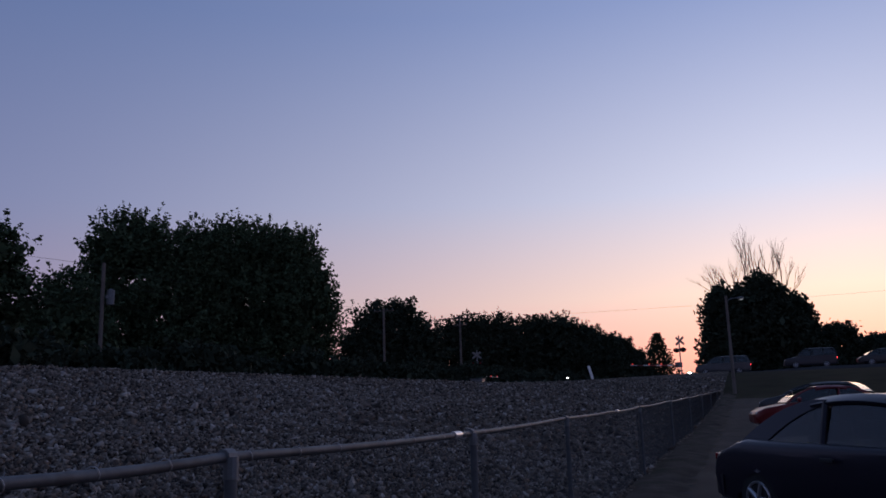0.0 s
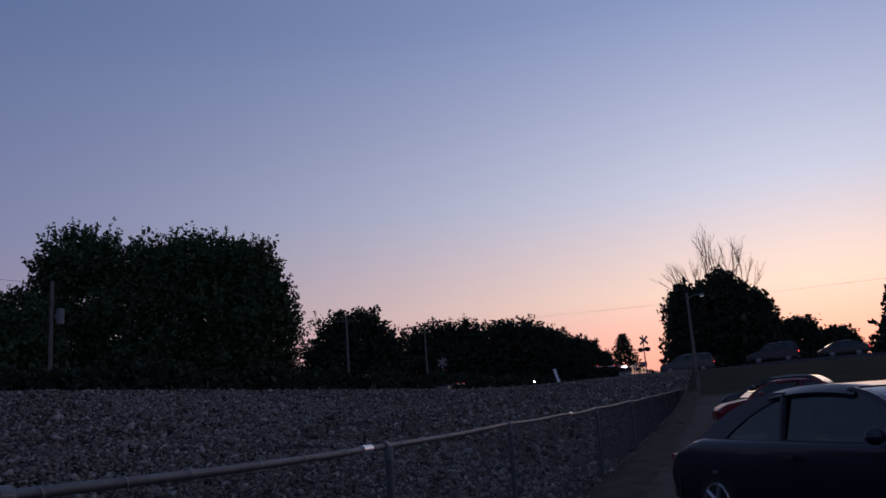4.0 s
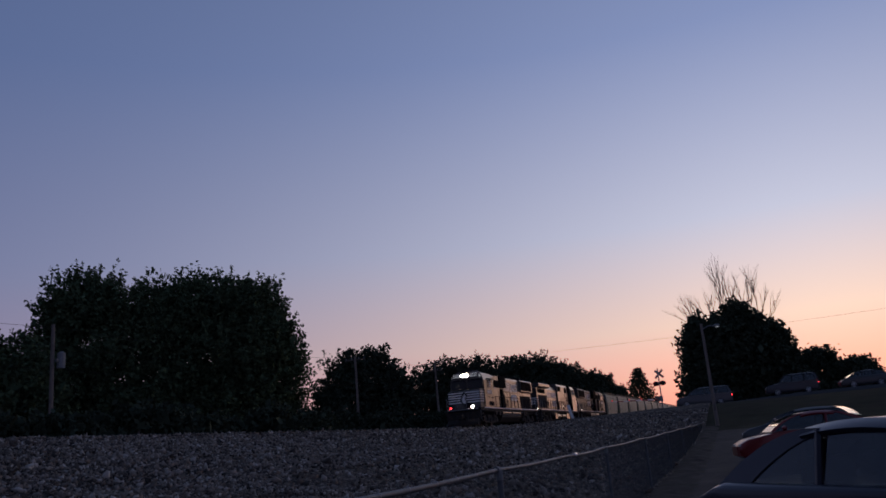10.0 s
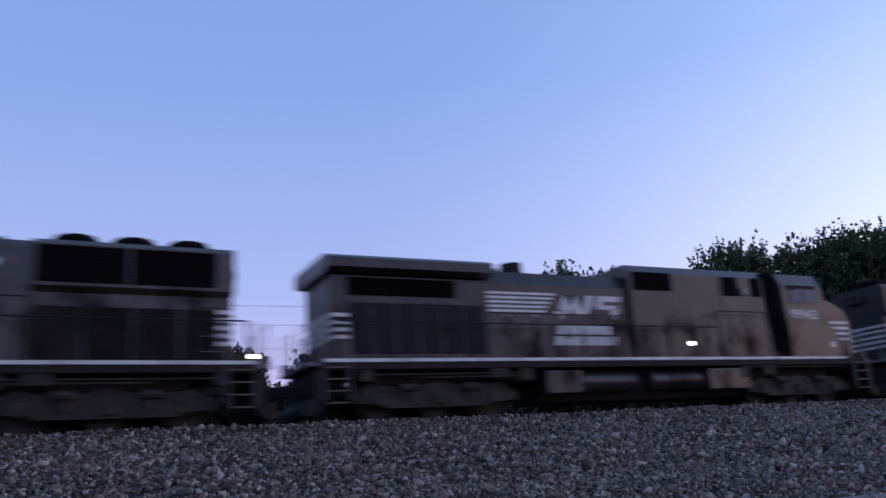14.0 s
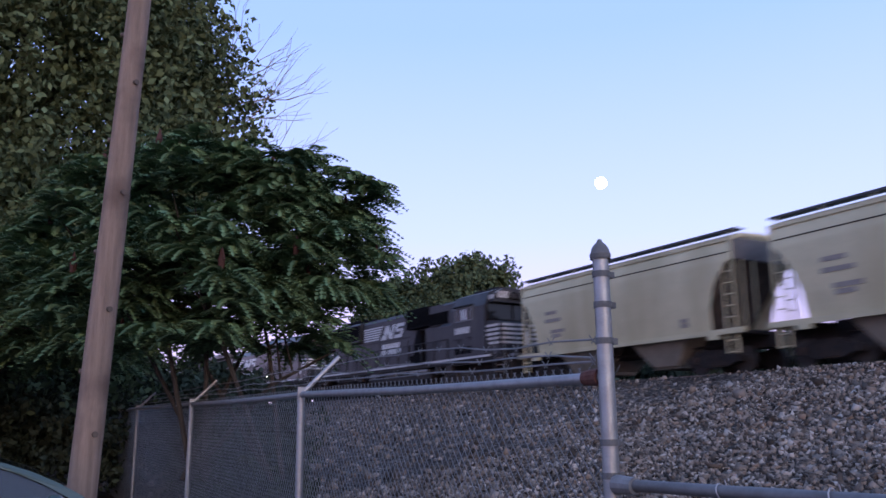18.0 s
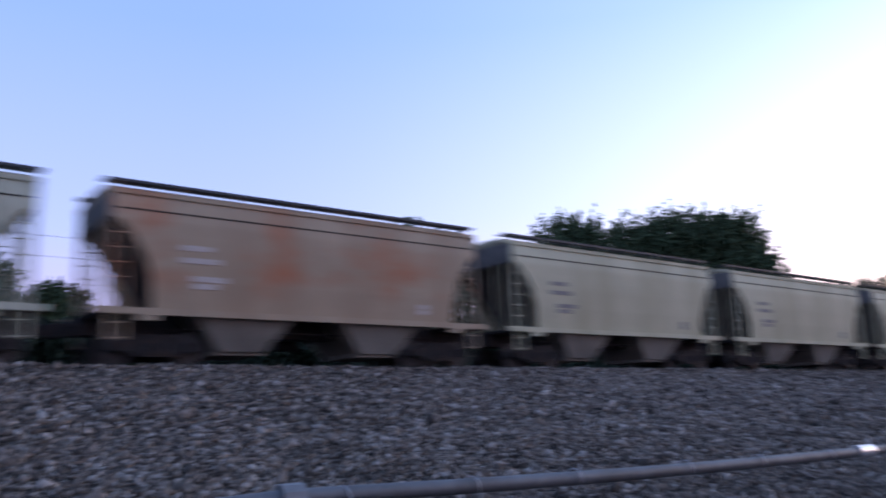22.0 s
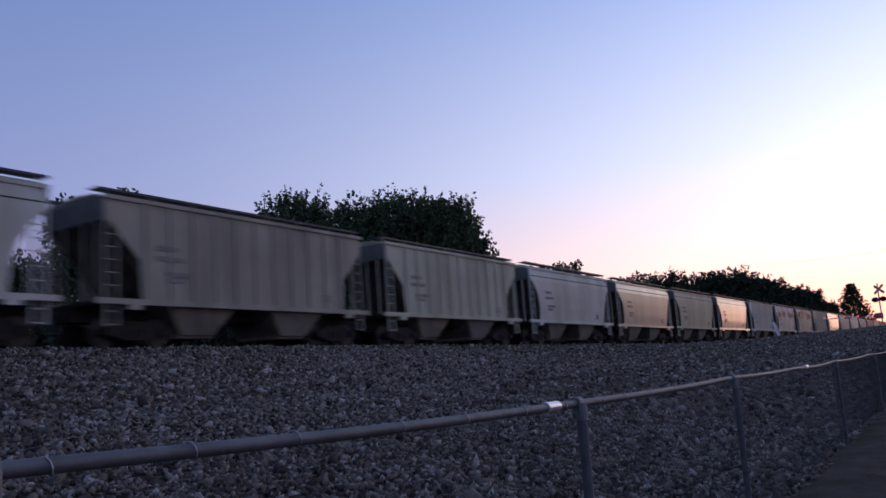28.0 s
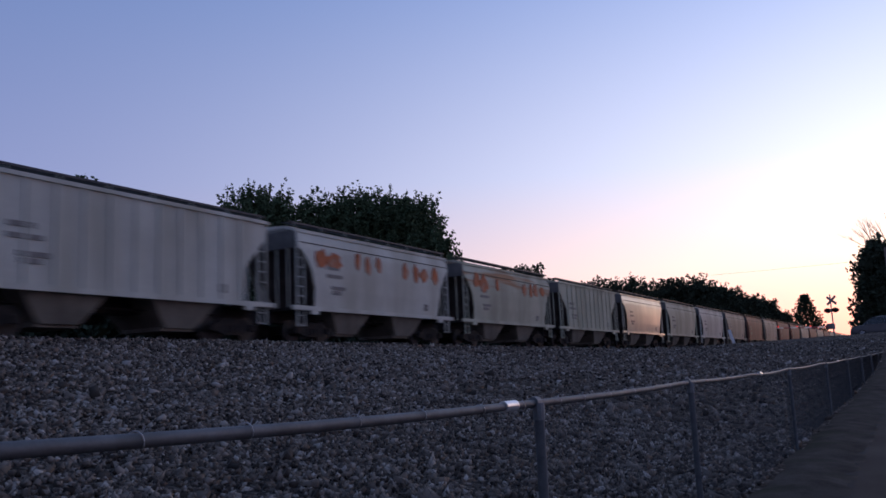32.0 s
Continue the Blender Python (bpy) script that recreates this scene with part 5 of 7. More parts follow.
    doors(loco, [-0.5, 0.5, 1.5, 2.5, 3.5, 4.5, 5.2], 1.62, 2.95, 0.985, p)
    doors(loco, [-6.2, -5.1, -4.0, -2.9], 1.62, 2.7, 1.155, p)
    for sgn in (-1, 1):
        for k in range(4):
            plate("nose_stripe", loco, 9.5, 9.98, 2.15 + k * 0.2, 2.25 + k * 0.2, 1.055, sgn, white)
        part("walkway_light", build(box, -2.4, -2.3, sgn * 1.19 - 0.03, sgn * 1.19 + 0.03, 2.0, 2.1), M["steplight"], loco, "small lit walkway lamp")
    for k in range(4):
        part("nose_stripe", build(box, 9.995, 10.015, -1.0, 1.0, 2.15 + k * 0.2, 2.25 + k * 0.2), white, loco)
    emblem(loco, 2.4, 3.18, 0.985, white, 0.84)
    fittings(loco, p, [-0.4, 0.9, 2.1, 3.3, 4.5, 5.15], 0.985, 1.6, 2.98, 4.28, (0.2, 1.0, 2.6, 4.6), (9.2,))
    side_rails(loco, -3.4, 10.0, 13)
    for sgn in (-1, 1):
        part("raised_handrail", build(pipe, [(-5.9, sgn * 1.46, 3.1), (-3.4, sgn * 1.46, 3.1), (-3.3, sgn * 1.46, 3.0), (-2.9, sgn * 1.46, 2.55)], 0.022, 6), M["blackline"], loco)
        for x in (-5.6, -4.5, -3.4):
            part("stanchion", build(rod, (x, sgn * 1.46, 1.5), (x, sgn * 1.46, 3.1), 0.024, n=6), M["blackline"], loco)
    bm = bmesh.new()
    rod(bm, (3.6, 0, 4.26), (3.6, 0, 4.74), 0.38, 0.35, n=16)
    part("exhaust_stack", bm, M["blackline"], loco)
    bm = bmesh.new()
    for k in (-0.3, 0, 0.3):
        rod(bm, (1.7, k, 4.46), (1.35, k, 4.48), 0.05, 0.09, n=8)
    box(bm, 1.6, 1.8, -0.4, 0.4, 4.26, 4.44)
    part("horn", bm, M["blackline"], loco)
    part("roof_unit", build(box, -8.0, -7.4, -0.4, 0.4, 4.66, 4.76, 0.03), M["blackline"], loco)
    return loco


SPEED, HEAD = 20.148, 266.64
GAPS = [0.0, 21.70, 44.22, 65.93] + [78.53 + 12.9 * k for k in range(48)]
train = []


def couple(ob, index, turn=0):
    """Put a vehicle into the train between two couplings."""
    train.append((ob, (GAPS[index] + GAPS[index + 1]) / 2, turn))


ORDER = {
    3: "beige", 4: "beige", 5: "beige", 6: "beige", 7: "beige", 8: "beige", 9: "rust", 10: "rust2", 11: "grey", 12: "orange", 13: "beige", 14: "beige", 15: "pale", 16: "rib_brown", 17: "shiny",
    18: "rib_grey", 19: "rib_white", 20: "beige", 21: "white", 22: "rib_brown", 23: "rib_grey", 24: "white", 25: "shiny", 26: "beige", 27: "shiny", 28: "rib_white", 29: "graf", 30: "graf2",
    31: "rib_grey", 32: "shiny", 33: "grey", 34: "white", 35: "brown", 36: "red", 37: "brown", 38: "red", 39: "red", 40: "brown", 41: "red", 42: "brown", 43: "red", 44: "brown", 45: "red", 46: "brown", 47: "brown", 48: "red"}
KIND = {
    "beige": ("smooth", "hop_beige", "beige two-bay covered hopper car with smooth bulging sides"),
    "grey": ("smooth", "hop_grey", "clean light grey covered hopper car with smooth sides"),
    "white": ("smooth", "hop_white", "off-white covered hopper car with smooth sides"),
    "pale": ("smooth", "hop_beige", "pale beige covered hopper car with a roof walkway on brackets"),
    "shiny": ("smooth", "hop_shiny", "glossy pale covered hopper car catching the afterglow"),
    "brown": ("smooth", "hop_brown", "weathered brown-grey covered hopper car"),
    "red": ("smooth", "hop_red", "oxide red covered hopper car"),
    "rust": ("smooth", "hop_rust", "grey covered hopper car with rust stains along its top"),
    "rust2": ("smooth", "hop_grey", "grey covered hopper car with a few faint stains"),
    "orange": ("smooth", "hop_orange", "faded orange-tan covered hopper car"),
    "rib_brown": ("ribbed", "hop_brown", "weathered brown-grey covered hopper car with ribbed sides"),
    "rib_grey": ("ribbed", "hop_grey", "grey covered hopper car with ribbed sides"),
    "rib_white": ("ribbed", "hop_white", "white covered hopper car with ribbed sides"),
    "graf": ("smooth", "hop_white", "white covered hopper car with faded orange spray paint"),
    "graf2": ("smooth", "hop_rust", "off-white covered hopper car with faint rusty spray paint")}


def make_train():
    couple(diesel_sd("dusty black freight locomotive with white nose stripes and lit headlights", "black_grey", M["white"], "6966", True), 0)
    couple(diesel_ge("dusty black freight locomotive running cab last behind the leader", "black", M["white"], "9942"), 1, 180)
    couple(diesel_sd("glossy black freight locomotive coupled ahead of the hopper cars", "black_clean", M["whitefaded"], "", False), 2, 180)
    made = {}
    for i, k in ORDER.items():
        if k in made:
            car = copy_thing(made[k], Matrix())
        else:
            kind, paint, label = KIND[k]
            car = made[k] = hopper(kind, paint, label, graffiti={"graf": 1, "graf2": 2}.get(k))
        couple(car, i)


make_train()

# ---------- fences ----------
def rail_z(x):
    return ramp_of(x, [(-2.5, 1.37), (0.2, 1.445), (1.41, 1.445), (4.28, 1.413), (7.92, 1.444), (11.8, 1.466), (24, 1.62), (50, 2.04)])


def chain_link(name, parent, x0, x1, yz, pitch, r, mat):
    """Crossing wires of a chain-link panel; yz gives y, foot and head at x."""
    v, f = [], []
    for sgn in (-1, 1):
        k0 = x0 - 2.0
        while k0 < x1 + 2.0:
            pts = []
            for h in np.linspace(0, 1, 7):
                xx = k0 + sgn * (h - 0.5) * 1.5
                if x0 <= xx <= x1:
                    y, a, b = yz(xx)
                    pts.append(Vector((xx, y + sgn * 0.002, a + (b - a) * h)))
            for p, q in zip(pts, pts[1:]):
                i = len(v)
                for c in (p, q):
                    v += [(c.x - r, c.y - r * 0.6, c.z), (c.x + r, c.y - r * 0.6, c.z), (c.x, c.y + r, c.z)]
                f += [(i, i + 1, i + 4, i + 3), (i + 1, i + 2, i + 5, i + 4), (i + 2, i, i + 3, i + 5)]
            k0 += pitch
    return lump(name, v, f, mat, parent)


def tie_loop(bm, x, y, z):
    """A thin wire wound once round the rail, its end sticking up."""
    pts = [(x + 0.006 * a, y + 0.0255 * math.cos(a), z + 0.0255 * math.sin(a)) for a in np.linspace(-0.4, 5.6, 11)] + [(x + 0.038, y - 0.005, z + 0.036)]
    rings = []
    for i, p in enumerate(pts):
        d = (Vector(pts[min(i + 1, len(pts) - 1)]) - Vector(pts[max(i - 1, 0)])).normalized()
        a = d.orthogonal().normalized()
        b = d.cross(a)
        rings.append([bm.verts.new(Vector(p) + (a * math.cos(t) + b * math.sin(t)) * 0.0022) for t in (0, 1.57, 3.14, 4.71)])
    for r, q in zip(rings, rings[1:]):
        for k in range(4):
            bm.faces.new((r[k], r[(k + 1) % 4], q[(k + 1) % 4], q[k]))


def low_fence():
    fence = thing("chain_link_fence", "low galvanised chain-link fence with a round top rail", "fence")
    posts = [-2.5, 1.41, 4.55, 7.92] + [14.4 + 6.1 * k for k in range(6)]
    # top rail
    xs = [-2.46, 0.2, 1.41, 4.28, 7.92, 11.1, 14.3, 19.5, 25.6, 31.7, 37.8, 43.9, 50.0]
    for a, b in zip(xs, xs[1:]):
        bm = bmesh.new()
        n = 5
        sag = 0.012 if b < 12 else 0.02
        pts = [(a + (b - a) * k / n, fence_y(a + (b - a) * k / n), rail_z(a + (b - a) * k / n) - sag * math.sin(math.pi * k / n)) for k in range(n + 1)]
        pipe(bm, pts, 0.021, 12)
        part("top_rail", bm, M["rail_tube"], fence, smooth=True)
    src = None
    for x in posts[1:]:
        bm = bmesh.new()
        z0, z1 = ground_z(x, fence_y(x)) - 0.1, rail_z(x)
        rod(bm, (x, fence_y(x) - 0.02, z0), (x, fence_y(x) - 0.02, z1 - 0.02), 0.027, n=10)
        p = part("line_post", bm, M["post"], fence, smooth=True)
        bm = bmesh.new()
        rod(bm, (x - 0.03, fence_y(x), z1), (x + 0.03, fence_y(x), z1), 0.034, n=10)
        rod(bm, (x, fence_y(x) - 0.02, z1 - 0.09), (x, fence_y(x) - 0.02, z1), 0.032, n=10)
        part("post_cap", bm, M["galv_dull"], p)
    # sleeves that join the rail's lengths
    for x in (4.23, 11.77, 24.0):
        bm = bmesh.new()
        rod(bm, (x - 0.07, fence_y(x), rail_z(x)), (x + 0.07, fence_y(x), rail_z(x)), 0.0275, n=12)
        part("rail_sleeve", bm, M["tape"], fence, "bright metal rail sleeve", smooth=True)
    # wire ties
    x = -2.0
    rg = random.Random(3)
    while x < 14:
        bm = bmesh.new()
        y, z = fence_y(x), rail_z(x) - 0.006
        tie_loop(bm, x, y, z)
        part("wire_tie", bm, M["tie_wire"], fence, "bright twisted wire tie")
        x += rg.uniform(0.36, 0.56)
    def yz(x):
        return fence_y(x) + 0.03, ground_z(x, fence_y(x)) + 0.03, rail_z(x) + 0.03
    tagged(chain_link("wire_mesh", fence, -2.35, 14, yz, 0.062, 0.0011, M["wire"]), kind="stuff")
    tagged(chain_link("wire_mesh", fence, 14, 50, yz, 0.11, 0.0035, M["wire"]), kind="stuff")


def tall_y(x):
    return 2.03


def tall_fence():
    fence = thing("security_fence", "tall chain-link fence with barbed wire on angled arms", "fence")
    top = lambda x: ramp_of(x, [(-30, 2.0), (-12, 1.88), (-5.5, 1.82), (-2.4, 1.76)])
    posts = [-6.35, -11.0, -16.4, -21.8]
    pts = [-2.52] + posts
    for a, b in zip(pts, pts[1:]):
        bm = bmesh.new()
        q = [(a + (b - a) * k / 4, tall_y(a + (b - a) * k / 4), top(a + (b - a) * k / 4) - 0.015 * math.sin(math.pi * k / 4)) for k in range(5)]
        pipe(bm, q, 0.0235, 10)
        part("top_rail", bm, M["galv"], fence, smooth=True)
    for x in posts:
        y, z = tall_y(x), top(x)
        bm = bmesh.new()
        rod(bm, (x, y, ground_z(x, y) - 0.15), (x, y, z - 0.03), 0.03, n=10)
        p = part("line_post", bm, M["galv"], fence, smooth=True)
        bm = bmesh.new()
        box(bm, x - 0.012, x + 0.012, y - 0.03, y + 0.03, z - 0.05, z + 0.06)
        rod(bm, (x, y, z), (x + 0.03, y + 0.30, z + 0.30), 0.02, n=8)
        part("barb_arm", bm, M["galv"], p)
    for k in range(3):
        d = 0.09 + 0.085 * k
        bm = bmesh.new()
        rg = random.Random(k)
        q = []
        for x in np.arange(-2.6, -24, -0.35):
            e = min(1.0, max(0.0, (-2.54 - x) / 2.2))
            q.append((x, tall_y(x) + d * e, top(x) + d * (0.6 + 0.4 * e) + rg.uniform(-0.012, 0.012) - (0.02 if k else 0)))
        pipe(bm, q, 0.0042, 5)
        for x, y, z in q:
            rod(bm, (x - 0.012, y, z - 0.014), (x + 0.012, y + 0.01, z + 0.018), 0.002, n=4)
            rod(bm, (x + 0.012, y, z - 0.014), (x - 0.012, y - 0.01, z + 0.018), 0.002, n=4)
        part("barbed_wire", bm, M["mesh_wire"], fence)
    def yz(x):
        return tall_y(x) + 0.035, ground_z(x, tall_y(x)) + 0.03, top(x) + 0.045
    tagged(chain_link("wire_mesh", fence, -22, -2.45, yz, 0.062, 0.0024, M["mesh_wire"]), kind="stuff")


CAP = ((2.22, 0.040), (2.240, 0.042), (2.246, 0.038), (2.262, 0.034), (2.278, 0.024), (2.288, 0.013), (2.300, 0.008), (2.302, 0.001))


def terminal_post():
    post = thing("terminal_post", "stout galvanised fence post with a pointed cap and tension bands", "fence post")
    x, y = -2.52, 2.03
    bm = bmesh.new()
    rod(bm, (x, y, -0.2), (x, y, 2.235), 0.0315, n=18)
    part("tube", bm, M["galv"], post, smooth=True)
    bm = bmesh.new()
    for (z0, r0), (z1, r1) in zip(CAP, CAP[1:]):
        rod(bm, (x, y, z0), (x, y, z1), r0, r1, n=18, caps=False)
    bmesh.ops.remove_doubles(bm, verts=bm.verts, dist=0.0005)
    part("cap", bm, M["post"], post, "dull grey acorn-shaped cap", smooth=True)
    for z in (2.16, 2.04, 1.90, 1.52, 1.40):
        bm = bmesh.new()
        rod(bm, (x, y, z - 0.012), (x, y, z + 0.012), 0.0355, n=18)
        box(bm, x - 0.012, x + 0.012, y + 0.03, y + 0.056, z - 0.012, z + 0.012)
        part("tension_band", bm, M["post"], post)
    for dx, z, mat in ((-1, 1.765, "rustpipe"), (1, 1.37, "galv_dull")):
        bm = bmesh.new()
        rod(bm, (x + dx * 0.03, y, z), (x + dx * 0.13, y, z), 0.036, 0.03, n=12)
        part("rail_end", bm, M[mat], post, "rusty rail end cup" if dx < 0 else "grey rail end cup")


# ---------- poles and wires ----------
def utility_pole(x, y, z0, h, r=0.15, arms=(), can=None, lean=(0, 0), mat="pole_grey", label="", steps_=False):
    pole = thing("utility_pole", label or "dark wooden utility pole", "utility pole", "utility poles along the railway")
    top = Vector((x + lean[0], y + lean[1], z0 + h))
    bm = bmesh.new()
    rod(bm, (x, y, z0 - 0.4), top, r, r * 0.72, n=14)
    part("pole", bm, M[mat], pole, smooth=True)
    for dz, half in arms:
        bm = bmesh.new()
        box(bm, top.x - 0.06, top.x + 0.06, top.y - half, top.y + half, top.z - dz - 0.06, top.z - dz + 0.06)
        arm = part("crossarm", bm, M["wood_dark"], pole)
        for q in (-0.9, -0.35, 0.35, 0.9):
            bm = bmesh.new()
            rod(bm, (top.x, top.y + q * half, top.z - dz + 0.06), (top.x, top.y + q * half, top.z - dz + 0.24), 0.05, 0.035, n=8)
            part("insulator", bm, M["galv_dull"], arm)
    if can:
        bm = bmesh.new()
        cx, cy, cz = top.x + can[0], top.y + can[1], top.z - can[2]
        rod(bm, (cx, cy, cz - 0.5), (cx, cy, cz + 0.5), 0.27, n=14)
        rod(bm, (cx, cy, cz + 0.5), (cx, cy, cz + 0.6), 0.2, 0.1, n=10)
        box(bm, min(cx, top.x), max(cx, top.x), cy - 0.06, cy + 0.06, cz - 0.1, cz + 0.1)
        part("transformer", bm, M["galv_dull"], pole, "grey can transformer")
    if steps_:
        for k in range(9):
            zz = z0 + 0.9 + k * 0.62
            u = (zz - z0) / h
            bm = bmesh.new()
            a = 0.4 if k % 2 else -2.2
            c = Vector((x + lean[0] * u, y + lean[1] * u, zz))
            rod(bm, c + Vector((math.cos(a), math.sin(a), 0)) * r * 0.75, c + Vector((math.cos(a), math.sin(a), 0)) * (r + 0.012), 0.030, n=8)
            part("knot", bm, M["wood_dark"], pole)
    return top


def wires(name, label, spans, r=0.012):
    bm = bmesh.new()
    for p, q, sag in spans:
        p, q = Vector(p), Vector(q)
        pts = [p.lerp(q, k / 12) - Vector((0, 0, sag * 4 * (k / 12) * (1 - k / 12))) for k in range(13)]
        pipe(bm, pts, r, 4)
    tagged(part(name, bm, M["blackline"]), label, "cable", kind="structure")


def poles_and_wires():
    a = utility_pole(42.4, 41.5, 1.4, 10.7, 0.17, can=(0.45, -0.3, 2.4), label="dark wooden utility pole with a can transformer")
    b = utility_pole(81.0, 38.0, 2.0, 10.6, 0.16, arms=((0.35, 1.2),), label="dark wooden utility pole with one crossarm")
    c = utility_pole(96.0, 34.3, 2.2, 10.6, 0.16, arms=((0.3, 1.2), (1.2, 0.9)), label="dark wooden utility pole with two crossarms")
    utility_pole(-9.02, 0.62, 0.0, 9.5, 0.150, lean=(0.05, 0.36), mat="wood", label="weathered brown wooden pole leaning over the security fence", steps_=True)
    for dz in (0.2, 1.4, 2.9):
        spans = []
        for p, q in ((a, b), (b, c)):
            spans.append((p - Vector((0, 0, dz)), q - Vector((0, 0, dz)), 0.5))
        spans.append((a - Vector((0, 0, dz)), Vector((-30, 62, 16.6 - dz)), 1.2))
        spans.append((c - Vector((0, 0, dz)), Vector((190, 28, 14.0 - dz)), 1.0))
        wires("overhead_wire", "thin dark overhead wire between utility poles", spans)
    wires("overhead_wire", "thin dark overhead wire over the road", [((110, -60, 15.5), (112, 30, 14.0), 0.8)], 0.014)


def street_lamp():
    x, y, z = 51.5, 1.15, 1.75
    lamp = thing("street_lamp", "tall grey pole lamp at the end of the fence", "street lamp")
    bm = bmesh.new()
    rod(bm, (x, y, z - 0.3), (x, y, 7.8), 0.115, 0.075, n=12)
    part("pole", bm, M["pole_grey"], lamp, smooth=True)
    bm = bmesh.new()
    pipe(bm, [(x, y, 7.45), (x, y - 0.35, 7.62), (x, y - 0.75, 7.62)], 0.03, 8)
    part("arm", bm, M["galv_dull"], lamp)
    bm = bmesh.new()
    dome(bm, (x, y - 0.85, 7.6), 0.14, 0.2, 0.1, 12, 6)
    h = part("lamp_head", bm, M["galv_dull"], lamp)
    bm = bmesh.new()
    dome(bm, (x, y - 0.87, 7.54), 0.1, 0.14, 0.06, 10, 5)
    part("lens", bm, M["lamp_lit"], h)


# ---------- level crossing ----------
def crossing_signal(x, y, z, yaw, arm_len, arm_yaw, label):
    sig = thing("crossing_signal", label, "railway signal", "level crossing signals")
    sig.matrix_basis = pose(x, y, z, 0, 0, yaw)
    bm = bmesh.new()
    rod(bm, (0, 0, -0.2), (0, 0, 4.0), 0.06, n=10)
    box(bm, -0.25, 0.25, -0.25, 0.25, -0.2, 0.15)
    part("mast", bm, M["galv"], sig)
    for a in (35, -35):
        bm = bmesh.new()
        box(bm, -0.62, 0.62, -0.02, 0.02, -0.11, 0.11)
        c = part("crossbuck", bm, M["buck"], sig, "white crossbuck blade greyed for its backlit side")
        c.matrix_basis = pose(0, -0.09 if a > 0 else -0.13, 3.45, 0, a, 0)
    for s in (-0.42, 0.42):
        for face in (-1, 1):
            bm = bmesh.new()
            rod(bm, (s, face * 0.04, 2.55), (s, face * 0.10, 2.55), 0.23, n=18)
            rod(bm, (s, face * 0.10, 2.55), (s, face * 0.30, 2.55), 0.16, n=14, caps=False)
            lampq = part("flasher", bm, M["blackline"], sig, "black round flasher shield")
            bm = bmesh.new()
            rod(bm, (s, face * 0.11, 2.55), (s, face * 0.13, 2.55), 0.14, n=14)
            part("lens", bm, M["redoff"], lampq, "dark red flasher lens")
    part("flasher_bar", build(box, -0.42, 0.42, -0.04, 0.04, 2.5, 2.6), M["galv_dull"], sig)
    part("gate_motor", build(box, -0.3, 0.3, 0.12, 0.5, 0.85, 1.35, 0.02), M["galv_dull"], sig)
    d = Vector((math.cos(radians(arm_yaw)), math.sin(radians(arm_yaw)), 0))
    o = Vector((0, 0.3, 1.05))
    for k in range(8):
        bm = bmesh.new()
        p, q = o + d * arm_len * k / 8, o + d * arm_len * (k + 1) / 8
        rod(bm, p, q, 0.06 - 0.003 * k, n=8)
        part("gate_arm", bm, M["white"] if k % 2 else M["gatered"], sig)
    for k in (3, 5, 7.7):
        bm = bmesh.new()
        dome(bm, o + d * arm_len * k / 8 + Vector((0, 0, 0.11)), 0.06, 0.06, 0.06, 8, 6)
        part("arm_lamp", bm, M["red_dim"], sig, "small red gate lamp")


def crossing():
    # White blades greyed: their backlit look is put into the colour.
    M["buck"] = material("backlit_crossbuck_grey", (0.24, 0.22, 0.21), 0.8, scale=7, vary=0.3)
    M["gatered"] = material("gate_red", (0.25, 0.03, 0.03), 0.5, scale=8, vary=0.15)
    crossing_signal(82.3, 6.6, 3.8, 52, 6.2, 88, "railway crossing signal with crossbuck, red flashers and lowered gate")
    crossing_signal(88.2, 29.6, 3.8, -90, 6.0, 85, "railway crossing signal with crossbuck and lowered gate beyond the track")
    cab = thing("signal_cabinet", "pale metal signal equipment cabinet by the crossing", "cabinet")
    bm = bmesh.new()
    box(bm, 78.6, 79.6, 26.0, 27.2, 1.6, 4.2, 0.05)
    part("body", bm, M["galv"], cab)
    bm = bmesh.new()
    box(bm, 78.5, 79.7, 25.9, 27.3, 4.2, 4.3)
    part("roof", bm, M["galv_dull"], cab)
    bm = bmesh.new()
    box(bm, 78.57, 78.61, 26.2, 27.0, 2.2, 4.0, 0.01)
    part("door", bm, M["galv"], cab)
    # Stands in for a waiting car's headlight; post and case are added.
    lamp = thing("trackside_lamp", "small lit white lamp on an added post, standing in for a car's headlight", "lamp")
    part("post", build(rod, (112.0, 24.3, 2.4), (112.0, 24.3, 5.05), 0.05, n=8), M["galv_dull"], lamp)
    case = part("case", build(box, 111.85, 112.1, 24.15, 24.45, 4.78, 5.12, 0.02), M["galv_dull"], lamp)
    part("lens", build(rod, (111.82, 24.3, 4.95), (111.85, 24.3, 4.95), 0.08, n=12), M["white_lamp"], case, "lit white lens")
    sign = thing("whistle_post", "white marker post leaning beside the track", "marker post")
    bm = bmesh.new()
    prism(bm, [(-0.04, -0.14), (0.04, -0.14), (0.04, 0.14), (-0.04, 0.14)], 0, 2.05, "z")
    part("board", bm, M["bright_white"], sign)
    bm = bmesh.new()
    rod(bm, (0.06, 0, -0.6), (0.06, 0, 1.2), 0.04, n=8)
    part("stake", bm, M["galv_dull"], sign)
    sign.matrix_basis = pose(85.3, 15.75, 3.35, -15, 0, 0)


# ---------- cars ----------
def slab(bm, pts, by):
    """A flat outline given thickness."""
    lo, hi = [bm.verts.new(p) for p in pts], [bm.verts.new(p + by) for p in pts]
    bm.faces.new(lo)
    bm.faces.new(hi[::-1])
    n = len(pts)
    for i in range(n):
        bm.faces.new((lo[i], lo[(i + 1) % n], hi[(i + 1) % n], hi[i]))


